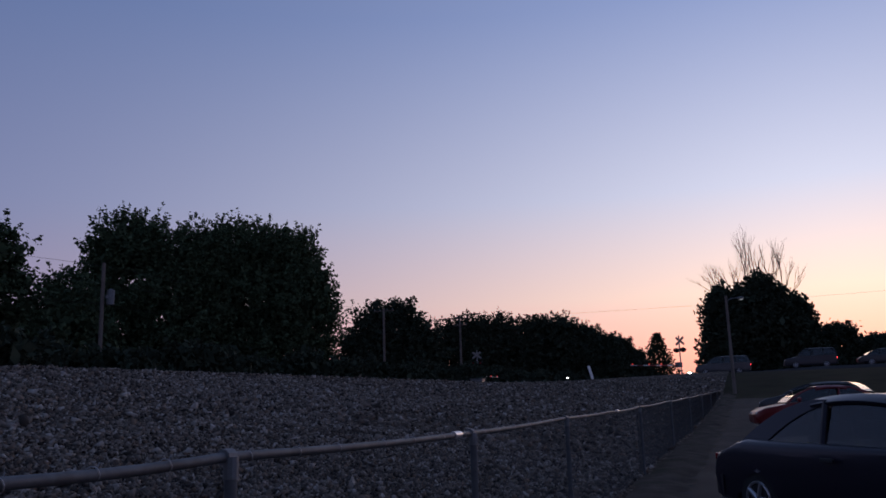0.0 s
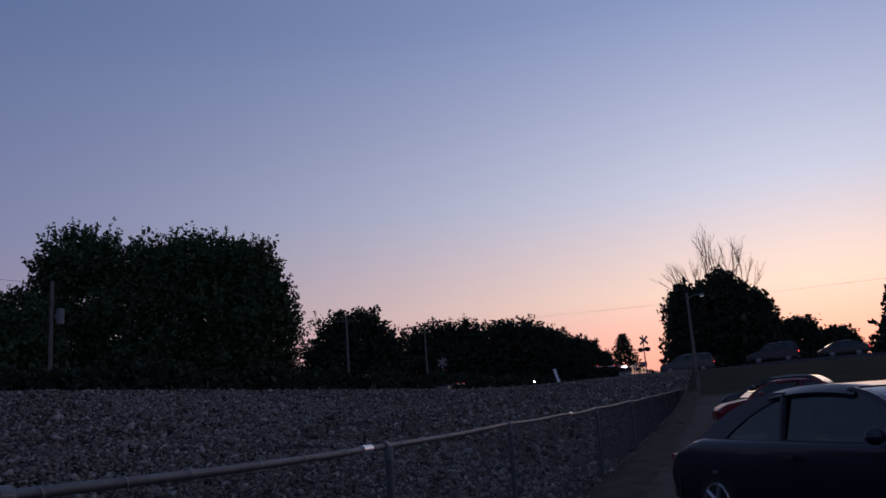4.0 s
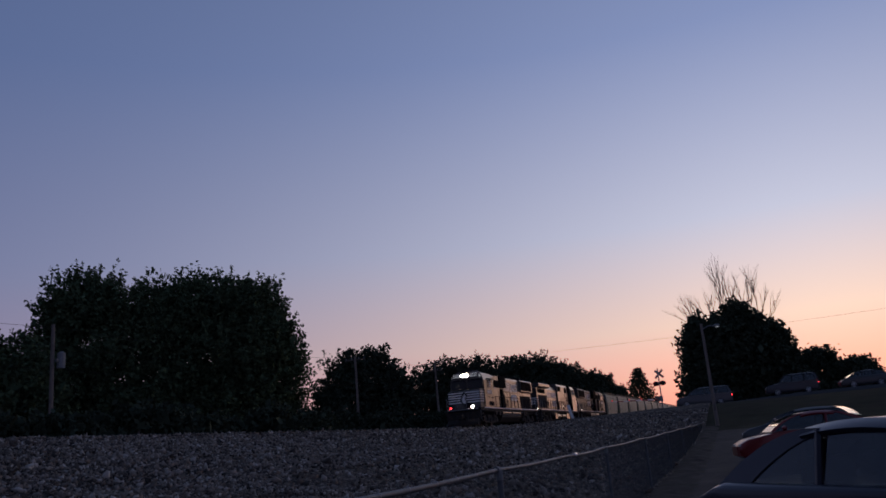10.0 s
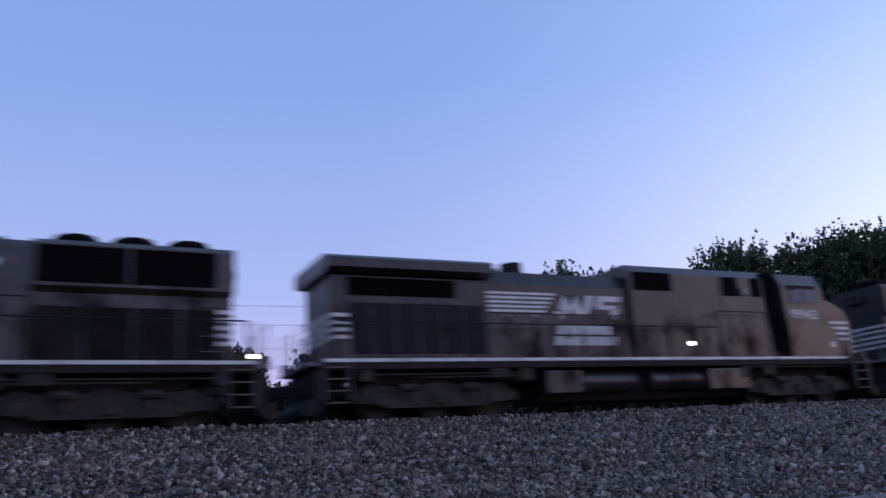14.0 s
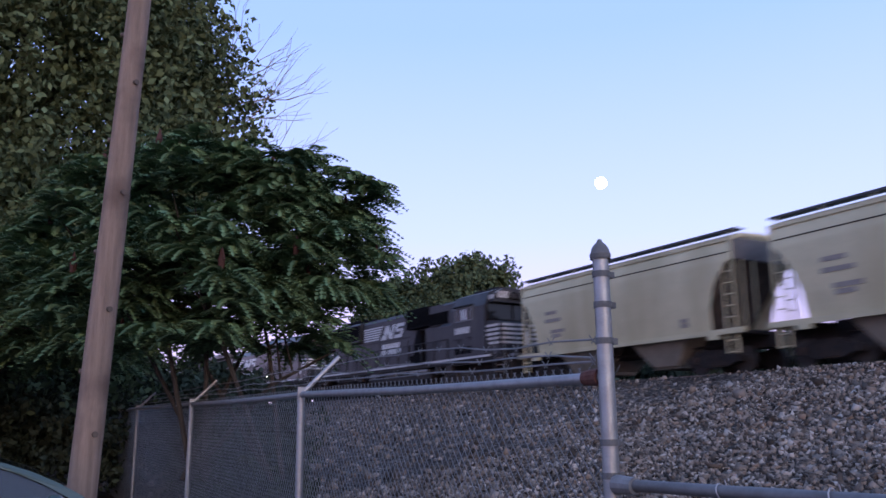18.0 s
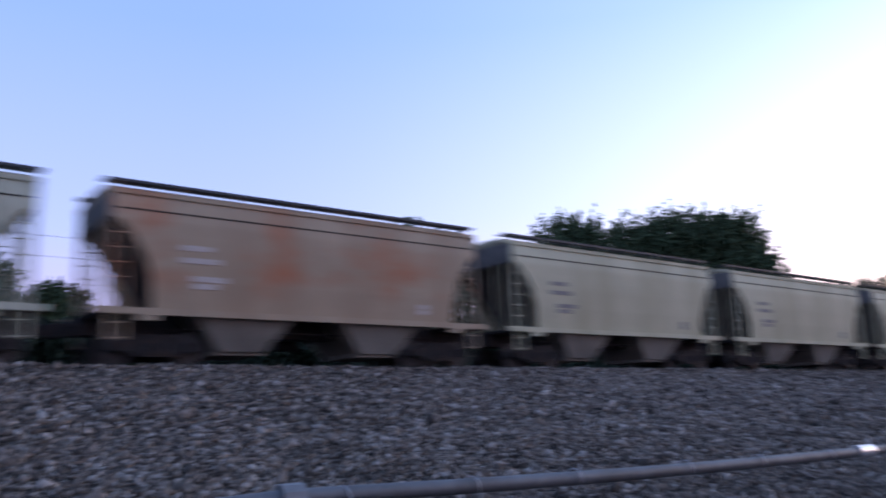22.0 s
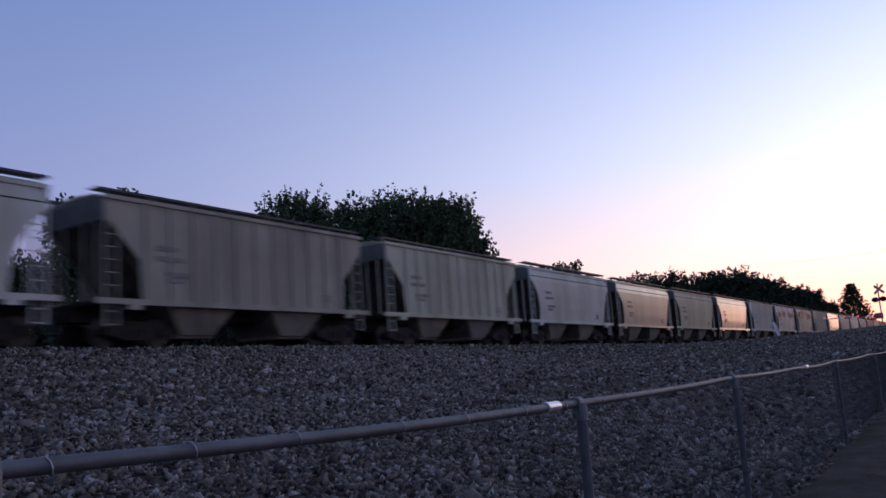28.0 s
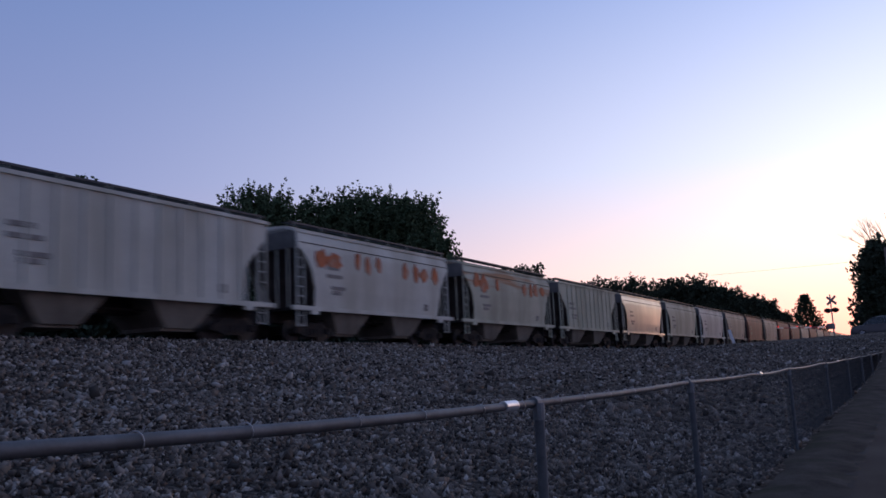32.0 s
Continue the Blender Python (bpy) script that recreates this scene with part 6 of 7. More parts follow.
def car(label, category, paint, prof, length, width, height, m, wheel_r=0.31, tail=False, group="", wagon=False):
    """A car along +x (its nose), built from a lengthwise body line and a narrower glasshouse."""
    c = thing("car", label, category, group)
    h, w = length / 2, width / 2
    belt, roof = prof["belt"], height
    bm = bmesh.new()
    k = prof.get("drop", 0.0)
    body = [(-h + 0.03, 0.42), (-h, 0.52), (-h + 0.01, belt - 0.30 - k), (-h + 0.04, belt - 0.14 - k), (-h + 0.11, belt - 0.04 - k), (-h + 0.25, belt - k), (prof["boot"] - 0.2, belt + 0.03 - 0.3 * k), (prof["boot"], belt + 0.04), (prof["cowl"], belt), (h - 0.75, belt - 0.07), (h - 0.28, belt - 0.15), (h - 0.06, belt - 0.27), (h, belt - 0.40), (h, 0.40), (h - 0.12, 0.24), (-h + 0.12, 0.26)]
    # wheel arches cut into the lower line
    low = []
    for x in (h - prof["front"], -h + prof["rear"]):
        for a in np.linspace(0, math.pi, 9):
            low.append((x + (wheel_r + 0.07) * math.cos(a), 0.24 + (wheel_r + 0.12) * math.sin(a)))
    body = body[:-1] + low + [body[-1]]
    n = len(body)
    rings = []
    for y, shrink in ((-w, 0.92), (-w + 0.05, 1.0), (w - 0.05, 1.0), (w, 0.92)):
        rings.append([bm.verts.new((x * (1 if shrink == 1 else 0.992), y, 0.6 + (z - 0.6) * (1 if shrink == 1 else 0.95))) for x, z in body])
    for a, b in zip(rings, rings[1:]):
        for i in range(n):
            j = (i + 1) % n
            bm.faces.new((a[i], a[j], b[j], b[i]))
    side = [bm.faces.new(rings[0][::-1]), bm.faces.new(rings[-1])]
    bmesh.ops.bevel(bm, geom=list({e for q in side for e in q.edges}), offset=0.05, segments=2, affect="EDGES", profile=0.6)
    for v in bm.verts:
        v.co.y *= 1 - 0.16 * abs(v.co.x / h) ** 4
    part("body", bm, M[paint], c, smooth=True)
    # glasshouse: pillars, roof and panes
    g = prof["glass"]          # foot rear, roof rear, roof front, foot front
    t = 0.16
    zr = roof - 0.05
    def sweep(p, q, inset, n=7):
        """Points of a bowed pillar line from the belt to the roof: x, half width, z."""
        out = []
        for k in range(n):
            u = k / (n - 1)
            cx, cz = p + (q - p) * 0.46, belt + (zr - belt) * 0.86
            x = p * (1 - u) ** 2 + 2 * cx * u * (1 - u) + q * u * u
            z = belt * (1 - u) ** 2 + 2 * cz * u * (1 - u) + zr * u * u
            out.append((x, w - 0.10 - inset - t * (z - belt) / (zr - belt), z))
        return out

    cp = prof.get("cpillar", 0.16)
    for p, q, wd in ((g[0], g[1], cp), (g[3], g[2], 0.09)):
        for sgn in (-1, 1):
            bm = bmesh.new()
            d = wd if p < q else -wd
            line = sweep(p, q, 0)
            slab(bm, [Vector((x, sgn * y, z)) for x, y, z in line] + [Vector((x + d, sgn * y, z - 0.01)) for x, y, z in line[::-1]], Vector((0, -sgn * 0.06, 0)))
            part("pillar", bm, M[paint], c)
    for x in prof["pillars"]:
        for sgn in (-1, 1):
            bm = bmesh.new()
            rod(bm, (x, sgn * (w - 0.11), belt), (x - 0.04, sgn * (w - t - 0.10), zr - 0.02), 0.035, n=6)
            part("pillar", bm, M[paint], c)
    bm = bmesh.new()
    ra, rb = g[1], g[2]
    sec = [(-(w - t - 0.06), zr - 0.02), (-(w - t - 0.16), zr + 0.05), (-0.3, roof), (0.3, roof), (w - t - 0.16, zr + 0.05), (w - t - 0.06, zr - 0.02)]
    rows = []
    for k in range(7):
        u = k / 6
        drop = 0.045 * (2 * u - 1) ** 2
        rows.append([bm.verts.new((ra - 0.02 + (rb - ra + 0.04) * u, y, z - drop)) for y, z in sec] + [bm.verts.new((ra + (rb - ra) * u, y * 0.97, z - drop - 0.04)) for y, z in sec[::-1]])
    for a, b in zip(rows, rows[1:]):
        for i in range(12):
            bm.faces.new((a[i], a[(i + 1) % 12], b[(i + 1) % 12], b[i]))
    bm.faces.new(rows[0][::-1])
    bm.faces.new(rows[-1])
    part("roof", bm, M[paint], c, smooth=True)
    for sgn in (-1, 1):
        cuts = [g[0] + 0.10] + list(prof["pillars"]) + [g[3] - 0.06]
        tops = [g[1] + 0.10] + list(prof["pillars"]) + [g[2] - 0.04]
        for k in range(len(cuts) - 1):
            bm = bmesh.new()
            lo = [Vector((cuts[k] + 0.05, sgn * (w - 0.115), belt)), Vector((tops[k] + 0.06, sgn * (w - t - 0.115), zr - 0.01))]
            hi = [Vector((tops[k + 1] - 0.06, sgn * (w - t - 0.115), zr - 0.01)), Vector((cuts[k + 1] - 0.05, sgn * (w - 0.115), belt))]
            if k == 0:
                lo = [Vector((x + cp - 0.01, sgn * y, z - 0.01)) for x, y, z in sweep(g[0], g[1], 0.015)]
            if k == len(cuts) - 2:
                hi = [Vector((x - 0.08, sgn * y, z - 0.01)) for x, y, z in sweep(g[3], g[2], 0.015)][::-1]
            pts = lo + hi
            slab(bm, pts, Vector((0, -sgn * 0.012, 0)))
            part("side_window", bm, M["carglass"], c)
    for name, p, q in (("rear_window", g[0], g[1]), ("windshield", g[3], g[2])):
        bm = bmesh.new()
        line = sweep(p, q, 0.05)
        edge = [[bm.verts.new((x + dx, s * y, z + dz)) for x, y, z in line] for s, dx, dz in ((-1, 0, 0), (1, 0, 0), (1, 0.01 if p < q else -0.01, -0.012), (-1, 0.01 if p < q else -0.01, -0.012))]
        for a, b in zip(edge, edge[1:] + edge[:1]):
            for i in range(len(line) - 1):
                bm.faces.new((a[i], a[i + 1], b[i + 1], b[i]))
        part(name, bm, M["carglass"], c, smooth=True)
    # interior: seats, dark floor
    bm = bmesh.new()
    box(bm, -h + 0.6, h - 0.8, -w + 0.2, w - 0.2, 0.3, belt - 0.12)
    for x in (prof["pillars"][-1] - 0.25, prof["pillars"][0] - 0.3):
        for y in (-0.36, 0.36):
            box(bm, x - 0.08, x + 0.08, y - 0.24, y + 0.24, belt - 0.15, belt + 0.24, 0.04)
            box(bm, x - 0.07, x + 0.03, y - 0.13, y + 0.13, belt + 0.24, belt + 0.40, 0.03)
    part("seats", bm, M["plastic"], c)
    # wheels
    for x in (h - prof["front"], -h + prof["rear"]):
        for sgn in (-1, 1):
            y = sgn * (w - 0.13)
            bm = bmesh.new()
            rod(bm, (x, y - 0.10, wheel_r), (x, y + 0.10, wheel_r), wheel_r, n=24)
            wl = part("wheel", bm, M["rubber"], c, "black tyre")
            bm = bmesh.new()
            yo = y + sgn * 0.105
            for k in range(5):
                a = 2 * math.pi * k / 5
                q = Vector((x + math.cos(a) * wheel_r * 0.62, yo, wheel_r + math.sin(a) * wheel_r * 0.62))
                rod(bm, (x, yo, wheel_r), q, 0.035, 0.028, n=6)
            rod(bm, (x, yo - 0.015, wheel_r), (x, yo + 0.015, wheel_r), 0.06, n=10)
            for k in range(20):
                a, b = 2 * math.pi * k / 20, 2 * math.pi * (k + 1) / 20
                rod(bm, (x + math.cos(a) * wheel_r * 0.64, yo, wheel_r + math.sin(a) * wheel_r * 0.64), (x + math.cos(b) * wheel_r * 0.64, yo, wheel_r + math.sin(b) * wheel_r * 0.64), 0.018, n=5)
            part("rim", bm, M["rim"], wl, "silver spoked wheel rim")
    for sgn in (-1, 1):
        bm = bmesh.new()
        box(bm, h - 0.30, h - 0.03, sgn * (w * 0.84 - 0.20) - 0.18, sgn * (w * 0.84 - 0.20) + 0.18, belt - 0.40, belt - 0.27, 0.03)
        part("headlight", bm, M["lens"], c)
        bm = bmesh.new()
        box(bm, -h - 0.012, -h + 0.10, sgn * (w * 0.82 - 0.20) - 0.17, sgn * (w * 0.82 - 0.20) + 0.17, belt - 0.30, belt - 0.15, 0.02)
        part("taillight", bm, M["red"] if tail else M["redoff"], c, "lit red taillight" if tail else "red taillight")
        bm = bmesh.new()
        dome(bm, (prof["glass"][3] - 0.35, sgn * (w + 0.06), belt + 0.07), 0.07, 0.11, 0.075, 8, 6)
        part("door_mirror", bm, M[paint], c)
        for x in prof["pillars"]:
            bm = bmesh.new()
            box(bm, x + 0.06, x + 0.24, sgn * (w + 0.005) - 0.015, sgn * (w + 0.005) + 0.015, belt - 0.16, belt - 0.12, 0.006)
            part("door_handle", bm, M["plastic"], c)
    for x, d in ((h, 1), (-h, -1)):
        bm = bmesh.new()
        yb = w * 0.84
        prism(bm, [(x - d * 0.25, -yb - 0.06), (x - d * 0.02, -yb + 0.02), (x + d * 0.035, -yb * 0.7), (x + d * 0.05, 0), (x + d * 0.035, yb * 0.7), (x - d * 0.02, yb - 0.02), (x - d * 0.25, yb + 0.06)], 0.30, 0.55, "z")
        part("bumper", bm, M[paint] if not wagon else M["plastic"], c)
    c.matrix_basis = m
    return c


SEDAN = dict(belt=0.93, boot=-1.6, cowl=1.25, front=0.95, rear=1.0, glass=(-1.85, -0.65, 0.40, 1.42), pillars=(-0.55, 0.30))
TWO_DOOR = dict(belt=0.96, boot=-1.5, cowl=1.1, front=0.9, rear=0.95, glass=(-1.66, -0.55, 0.52, 1.3), pillars=(-0.32,), drop=0.11, cpillar=0.42)
COUPE = dict(belt=0.88, boot=-1.4, cowl=0.95, front=0.8, rear=0.85, glass=(-1.55, -0.60, 0.25, 1.15), pillars=(-0.35,))
HATCH = dict(belt=0.93, boot=-1.7, cowl=0.9, front=0.85, rear=0.85, glass=(-1.84, -1.28, 0.0, 0.95), pillars=(-0.5,))
SUV = dict(belt=1.08, boot=-2.1, cowl=1.0, front=0.9, rear=0.95, glass=(-2.2, -1.95, 0.35, 1.05), pillars=(-1.1, -0.1))
VAN = dict(belt=1.05, boot=-2.3, cowl=1.25, front=0.9, rear=1.05, glass=(-2.42, -2.15, 0.45, 1.45), pillars=(-1.2, -0.1))


def cars():
    gz = ground_z
    car("dark blue sedan parked with its tail to the fence", "car", "car_blue", TWO_DOOR, 4.55, 1.74, 1.51, pose(8.72, -1.46, gz(9, -1.5) - 0.02, 0, 0, -140), group="parked cars")
    car("dark red coupe parked nose to the fence", "car", "car_red", COUPE, 4.1, 1.72, 1.36, pose(26.4, -1.9, gz(26.4, -1.6) + 0.03, 0, 0, 98), group="parked cars")
    car("dark hatchback parked beyond the red coupe", "car", "car_dark", HATCH, 3.8, 1.70, 1.34, pose(32.3, -2.1, gz(32.3, -2.1) + 0.0, 0, 0, 72), group="parked cars", wagon=True)
    for label, paint, prof, l, w, hh, x, y, yaw, z in (
            ("silver minivan waiting at the crossing with lit brake lights", "car_silver", VAN, 4.9, 1.9, 1.72, 80.0, 2.65, 92, 3.70),
            ("dark sport utility car waiting behind the minivan", "car_slate", SUV, 4.4, 1.85, 1.78, 80.0, -4.9, 92, 4.0),
            ("dark sedan waiting in the queue at the crossing", "car_dark", SEDAN, 4.1, 1.75, 1.42, 79.0, -10.7, 94, 4.0)):
        car(label, "car", paint, prof, l, w, hh, pose(x, y, z, 0, 0, yaw), tail=True, group="cars waiting at the crossing", wagon=prof is not SEDAN)
    car("dark green sedan parked by the security fence", "car", "car_green", SEDAN, 4.6, 1.76, 1.40, pose(-7.3, -0.78, gz(-7.6, -1.6), 0, 0, 92), group="parked cars")


low_fence()
tall_fence()
terminal_post()
poles_and_wires()
street_lamp()
crossing()
cars()

# ---------- trees ----------
def leaf_cloud(rg, centres, dirs, per, length, spread, size):
    """Leaves in pointed sprays: each spray starts at a centre and reaches along its direction."""
    n = len(centres)
    c = np.repeat(centres, per, 0)
    d = np.repeat(dirs, per, 0)
    t = rg.uniform(0, 1, (n * per, 1))
    L_ = np.repeat(length * rg.uniform(0.6, 1.3, (n, 1)), per, 0)
    p = c + d * t * L_ + rg.normal(0, 1, (n * per, 3)) * spread * (1.15 - t)
    a = rg.normal(0, 1, (n * per, 3))
    a /= np.linalg.norm(a, axis=1, keepdims=True)
    b = np.cross(a, rg.normal(0, 1, (n * per, 3)))
    b /= np.linalg.norm(b, axis=1, keepdims=True) + 1e-9
    s = size * rg.uniform(0.6, 1.3, (n * per, 1))
    v = np.stack([p - a * s, p + b * s * 0.55, p + a * s, p - b * s * 0.55], 1).reshape(-1, 3)
    f = np.arange(n * per * 4).reshape(-1, 4)
    return v, f


def crown_points(rg, lobes, n):
    """Points in and on a set of ellipsoids, mostly near their outsides, with the way out."""
    w = np.array([l[3] * l[4] * l[5] for l in lobes]) ** 0.67
    k = rg.choice(len(lobes), n, p=w / w.sum())
    L_ = np.array(lobes)[k]
    u = rg.normal(0, 1, (n, 3))
    u /= np.linalg.norm(u, axis=1, keepdims=True)
    u[:, 2] = np.where(u[:, 2] < -0.6, -u[:, 2], u[:, 2])
    r = rg.uniform(0.35, 1.0, (n, 1)) ** 0.45
    bumpy = 1 + 0.14 * np.sin(u[:, :1] * 7 + k[:, None]) * np.cos(u[:, 1:2] * 6) + 0.08 * np.sin(u[:, 2:] * 11 + 2 * k[:, None])
    p = L_[:, :3] + u * r * bumpy * L_[:, 3:6]
    d = u + np.array([0, 0, 0.75])
    d /= np.linalg.norm(d, axis=1, keepdims=True)
    return p, d


def limbs(bm, rg, base, tops, r):
    base = Vector(base)
    fork = base + Vector((0, 0, 0.3 * min(t.z - base.z for t in tops) + 0.6))
    rod(bm, base - Vector((0, 0, 0.4)), fork, r, r * 0.75, n=9)
    for t in tops:
        mid = fork.lerp(t, 0.5) + Vector((rg.normal() * 0.3, rg.normal() * 0.3, 0.4))
        rod(bm, fork, mid, r * 0.5, r * 0.33, n=6)
        rod(bm, mid, t, r * 0.33, r * 0.1, n=6)
        for _ in range(4):
            q = mid.lerp(t, rg.uniform(0.1, 0.9))
            rod(bm, q, q + Vector((rg.normal(), rg.normal(), abs(rg.normal()))) * 0.9, r * 0.14, r * 0.04, n=5)


def tree(name, label, x, y, z0, lobes, seed, sprays, per, length, spread, size, leaf="leaf", group="", trunk_r=0.3):
    """lobes: offsets and radii of the crown's masses over (x, y, z0)."""
    rg = np.random.default_rng(seed)
    t = thing(name, label, "tree" if name != "shrub" else "shrub", group)
    lob = [(x + a, y + b, z0 + c, d, e, f) for a, b, c, d, e, f in lobes]
    bm = bmesh.new()
    limbs(bm, rg, (x, y, z0), [Vector((l[0], l[1], l[2] + 0.3 * l[5])) for l in lob], trunk_r)
    part("trunk", bm, M["bark"], t, smooth=True)
    p, d = crown_points(rg, lob, sprays)
    v, f = leaf_cloud(rg, p, d, per, length, spread, size)
    # a denser heart of broad leaves
    c0 = np.array([l[:3] for l in lob])
    near = c0[np.argmin(((p[::5, None, :] - c0[None]) ** 2).sum(2), 1)]
    v2, f2 = leaf_cloud(rg, near + (p[::5] - near) * 0.72, d[::5], 12 if size > 0.13 else 7, length * 0.6, spread * 1.6, size * (2.6 if size > 0.13 else 1.5))
    lump("crown", np.concatenate([v, v2]), np.concatenate([f, f2 + len(v)]), M[leaf], t)
    return t


def spruce(x, y, z0, h, r, seed, label="dark pointed spruce tree behind the crossing"):
    rg = np.random.default_rng(seed)
    t = thing("spruce", label, "tree")
    bm = bmesh.new()
    rod(bm, (x, y, z0 - 0.3), (x, y, z0 + h), 0.25, 0.03, n=8)
    part("trunk", bm, M["bark"], t)
    c, d = [], []
    for k in range(26):
        u = k / 26
        zz = z0 + 0.8 + (h - 0.9) * u
        rr = r * (1 - u) ** 0.85 + 0.15
        for a in np.linspace(0, 2 * math.pi, max(5, int(14 * (1 - u)) + 4), endpoint=False):
            a += rg.uniform(-0.2, 0.2)
            for q in np.linspace(0.25, 1, 4):
                c.append((x + math.cos(a) * rr * q * rg.uniform(0.8, 1.1), y + math.sin(a) * rr * q * rg.uniform(0.8, 1.1), zz - 0.25 * q * rr + rg.uniform(-0.1, 0.1)))
                d.append((math.cos(a), math.sin(a), 0.15))
    v, f = leaf_cloud(rg, np.array(c), np.array(d), 16, 0.9, 0.24, 0.30)
    lump("crown", v, f, M["needle"], t)


def branch(bm, rg, p, d, length, r, depth, spread=0.45):
    q = p + d * length
    mid = p.lerp(q, 0.5) + Vector(rg.normal(0, 0.05 * length, 3))
    rod(bm, p, mid, r, r * 0.8, n=5, caps=False)
    rod(bm, mid, q, r * 0.8, r * 0.6, n=5, caps=False)
    if depth == 0:
        return
    for k in range(3 if depth > 1 else 2):
        e = (d + Vector(rg.normal(0, spread, 3)) + Vector((0, 0, 0.25))).normalized()
        s = mid.lerp(q, rg.uniform(0.1, 1.0)) if k else q
        branch(bm, rg, s, e, length * rg.uniform(0.55, 0.85), r * 0.55, depth - 1, spread)


def bare_tree(x, y, z0, seed):
    rg = np.random.default_rng(seed)
    t = thing("bare_tree", "dead leafless tree standing over the dense dark trees", "tree")
    bm = bmesh.new()
    rod(bm, (x, y, z0 - 0.3), (x, y, z0 + 8), 0.35, 0.25, n=9)
    part("trunk", bm, M["barebark"], t)
    for dy, dz in ((7.2, 6.2), (4.0, 7.4), (1.0, 9.3), (-1.6, 8.7), (-4.0, 8.0), (-7.4, 6.2)):
        bm = bmesh.new()
        d = Vector((rg.normal() * 0.1, dy * 0.5, dz)).normalized()
        branch(bm, rg, Vector((x, y + dy * 0.25, z0 + 8)), d, Vector((0, dy * 0.6, dz)).length * 0.48, 0.155, 4, 0.25)
        part("limb", bm, M["barebark"], t)


def sumac(x, y, z0, seed, low=False):
    """Whorls of drooping leaves, each with two rows of narrow leaflets, on forking stems; dark red fruit heads."""
    rg = np.random.default_rng(seed)
    t = thing("sumac_tree", "green staghorn sumac with drooping divided leaves and dark red fruit heads", "tree")
    bm = bmesh.new()
    tips = []
    lob = [(x, y - 0.2, z0 + 2.9, 1.9, 1.8, 1.55), (x + 0.3, y + 1.1, z0 + 3.0, 1.3, 1.4, 1.2), (x - 0.5, y - 1.3, z0 + 2.6, 1.5, 1.3, 1.3), (x + 0.8, y - 0.6, z0 + 2.0, 1.1, 1.5, 0.9), (x + 0.2, y + 1.8, z0 + 2.8, 0.7, 0.75, 0.8), (x + 0.3, y + 0.9, z0 + 1.9, 1.0, 1.1, 0.8), (x + 0.4, y - 0.4, z0 + 1.2, 1.0, 1.2, 0.6)]
    if low:
        lob += [(x + 0.6, y, z0 + 1.1, 1.7, 1.7, 1.1), (x + 1.0, y + 0.9, z0 + 1.3, 1.4, 1.0, 1.1)]
    p, d = crown_points(rg, lob, 620)
    keep = (p[:, 2] > 2.55) | (p[:, 1] > 3.6)
    p, d = p[keep][:430], d[keep][:430]
    for k in range(8):
        q = Vector(p[k * len(p) // 8])
        b0 = Vector((x + rg.normal() * 0.5, y + rg.normal() * 0.5, z0 - 0.1))
        mid = b0.lerp(q, 0.55) + Vector((0, 0, 0.3))
        rod(bm, b0, mid, 0.038, 0.028, n=7)
        rod(bm, mid, q, 0.028, 0.012, n=6)
        for j in range(7):
            w = Vector(p[(k * 37 + j * 13) % len(p)])
            if (w - mid).length < 2.2:
                rod(bm, mid.lerp(q, rg.uniform(0, 0.8)), w, 0.018, 0.008, n=5)
    part("stem", bm, M["bark"], t)
    V, F = [], []
    for c, dd in zip(p, d):
        c = np.array(c)
        for k in range(11):
            a = rg.uniform(0, 2 * math.pi)
            out = np.array([math.cos(a), math.sin(a), rg.uniform(0.0, 0.7)]) + 0.5 * dd
            out /= np.linalg.norm(out)
            ln = rg.uniform(0.42, 0.68)
            side = np.cross(out, [0, 0, 1.0])
            side /= np.linalg.norm(side) + 1e-9
            last = None
            for j in range(9):
                u = (j + 1) / 9
                q = c + out * ln * u + np.array([0, 0, -0.36 * u * u])
                l2 = 0.155 * (1 - 0.75 * abs(u - 0.4))
                i = len(V)
                V.append(q)
                for s in (-1, 1):
                    e = side * s * 0.85 + out * 0.45 + np.array([0, 0, -0.30])
                    e /= np.linalg.norm(e)
                    w = out * 0.019
                    k2 = len(V)
                    V += [q + e * l2 * 0.45 + w, q + e * l2, q + e * l2 * 0.45 - w]
                    F.append((i, k2, k2 + 1, k2 + 2))
                if last is not None:
                    F.append((last, last + 3, i, last + 6))
                last = i
    lump("leaves", V, F, M["leaf_s"], t)
    for c, dd in list(zip(p, d))[::17]:
        if dd[2] < 0.3:
            continue
        bm = bmesh.new()
        c = Vector(c) + Vector((0, 0, 0.1))
        rod(bm, c, c + Vector((0.02, 0, 0.10)), 0.035, 0.045, n=7)
        rod(bm, c + Vector((0.02, 0, 0.10)), c + Vector((0.03, 0, 0.24)), 0.045, 0.008, n=7)
        part("fruit_head", bm, M["fruit"], t, "dark red cone of sumac fruit")


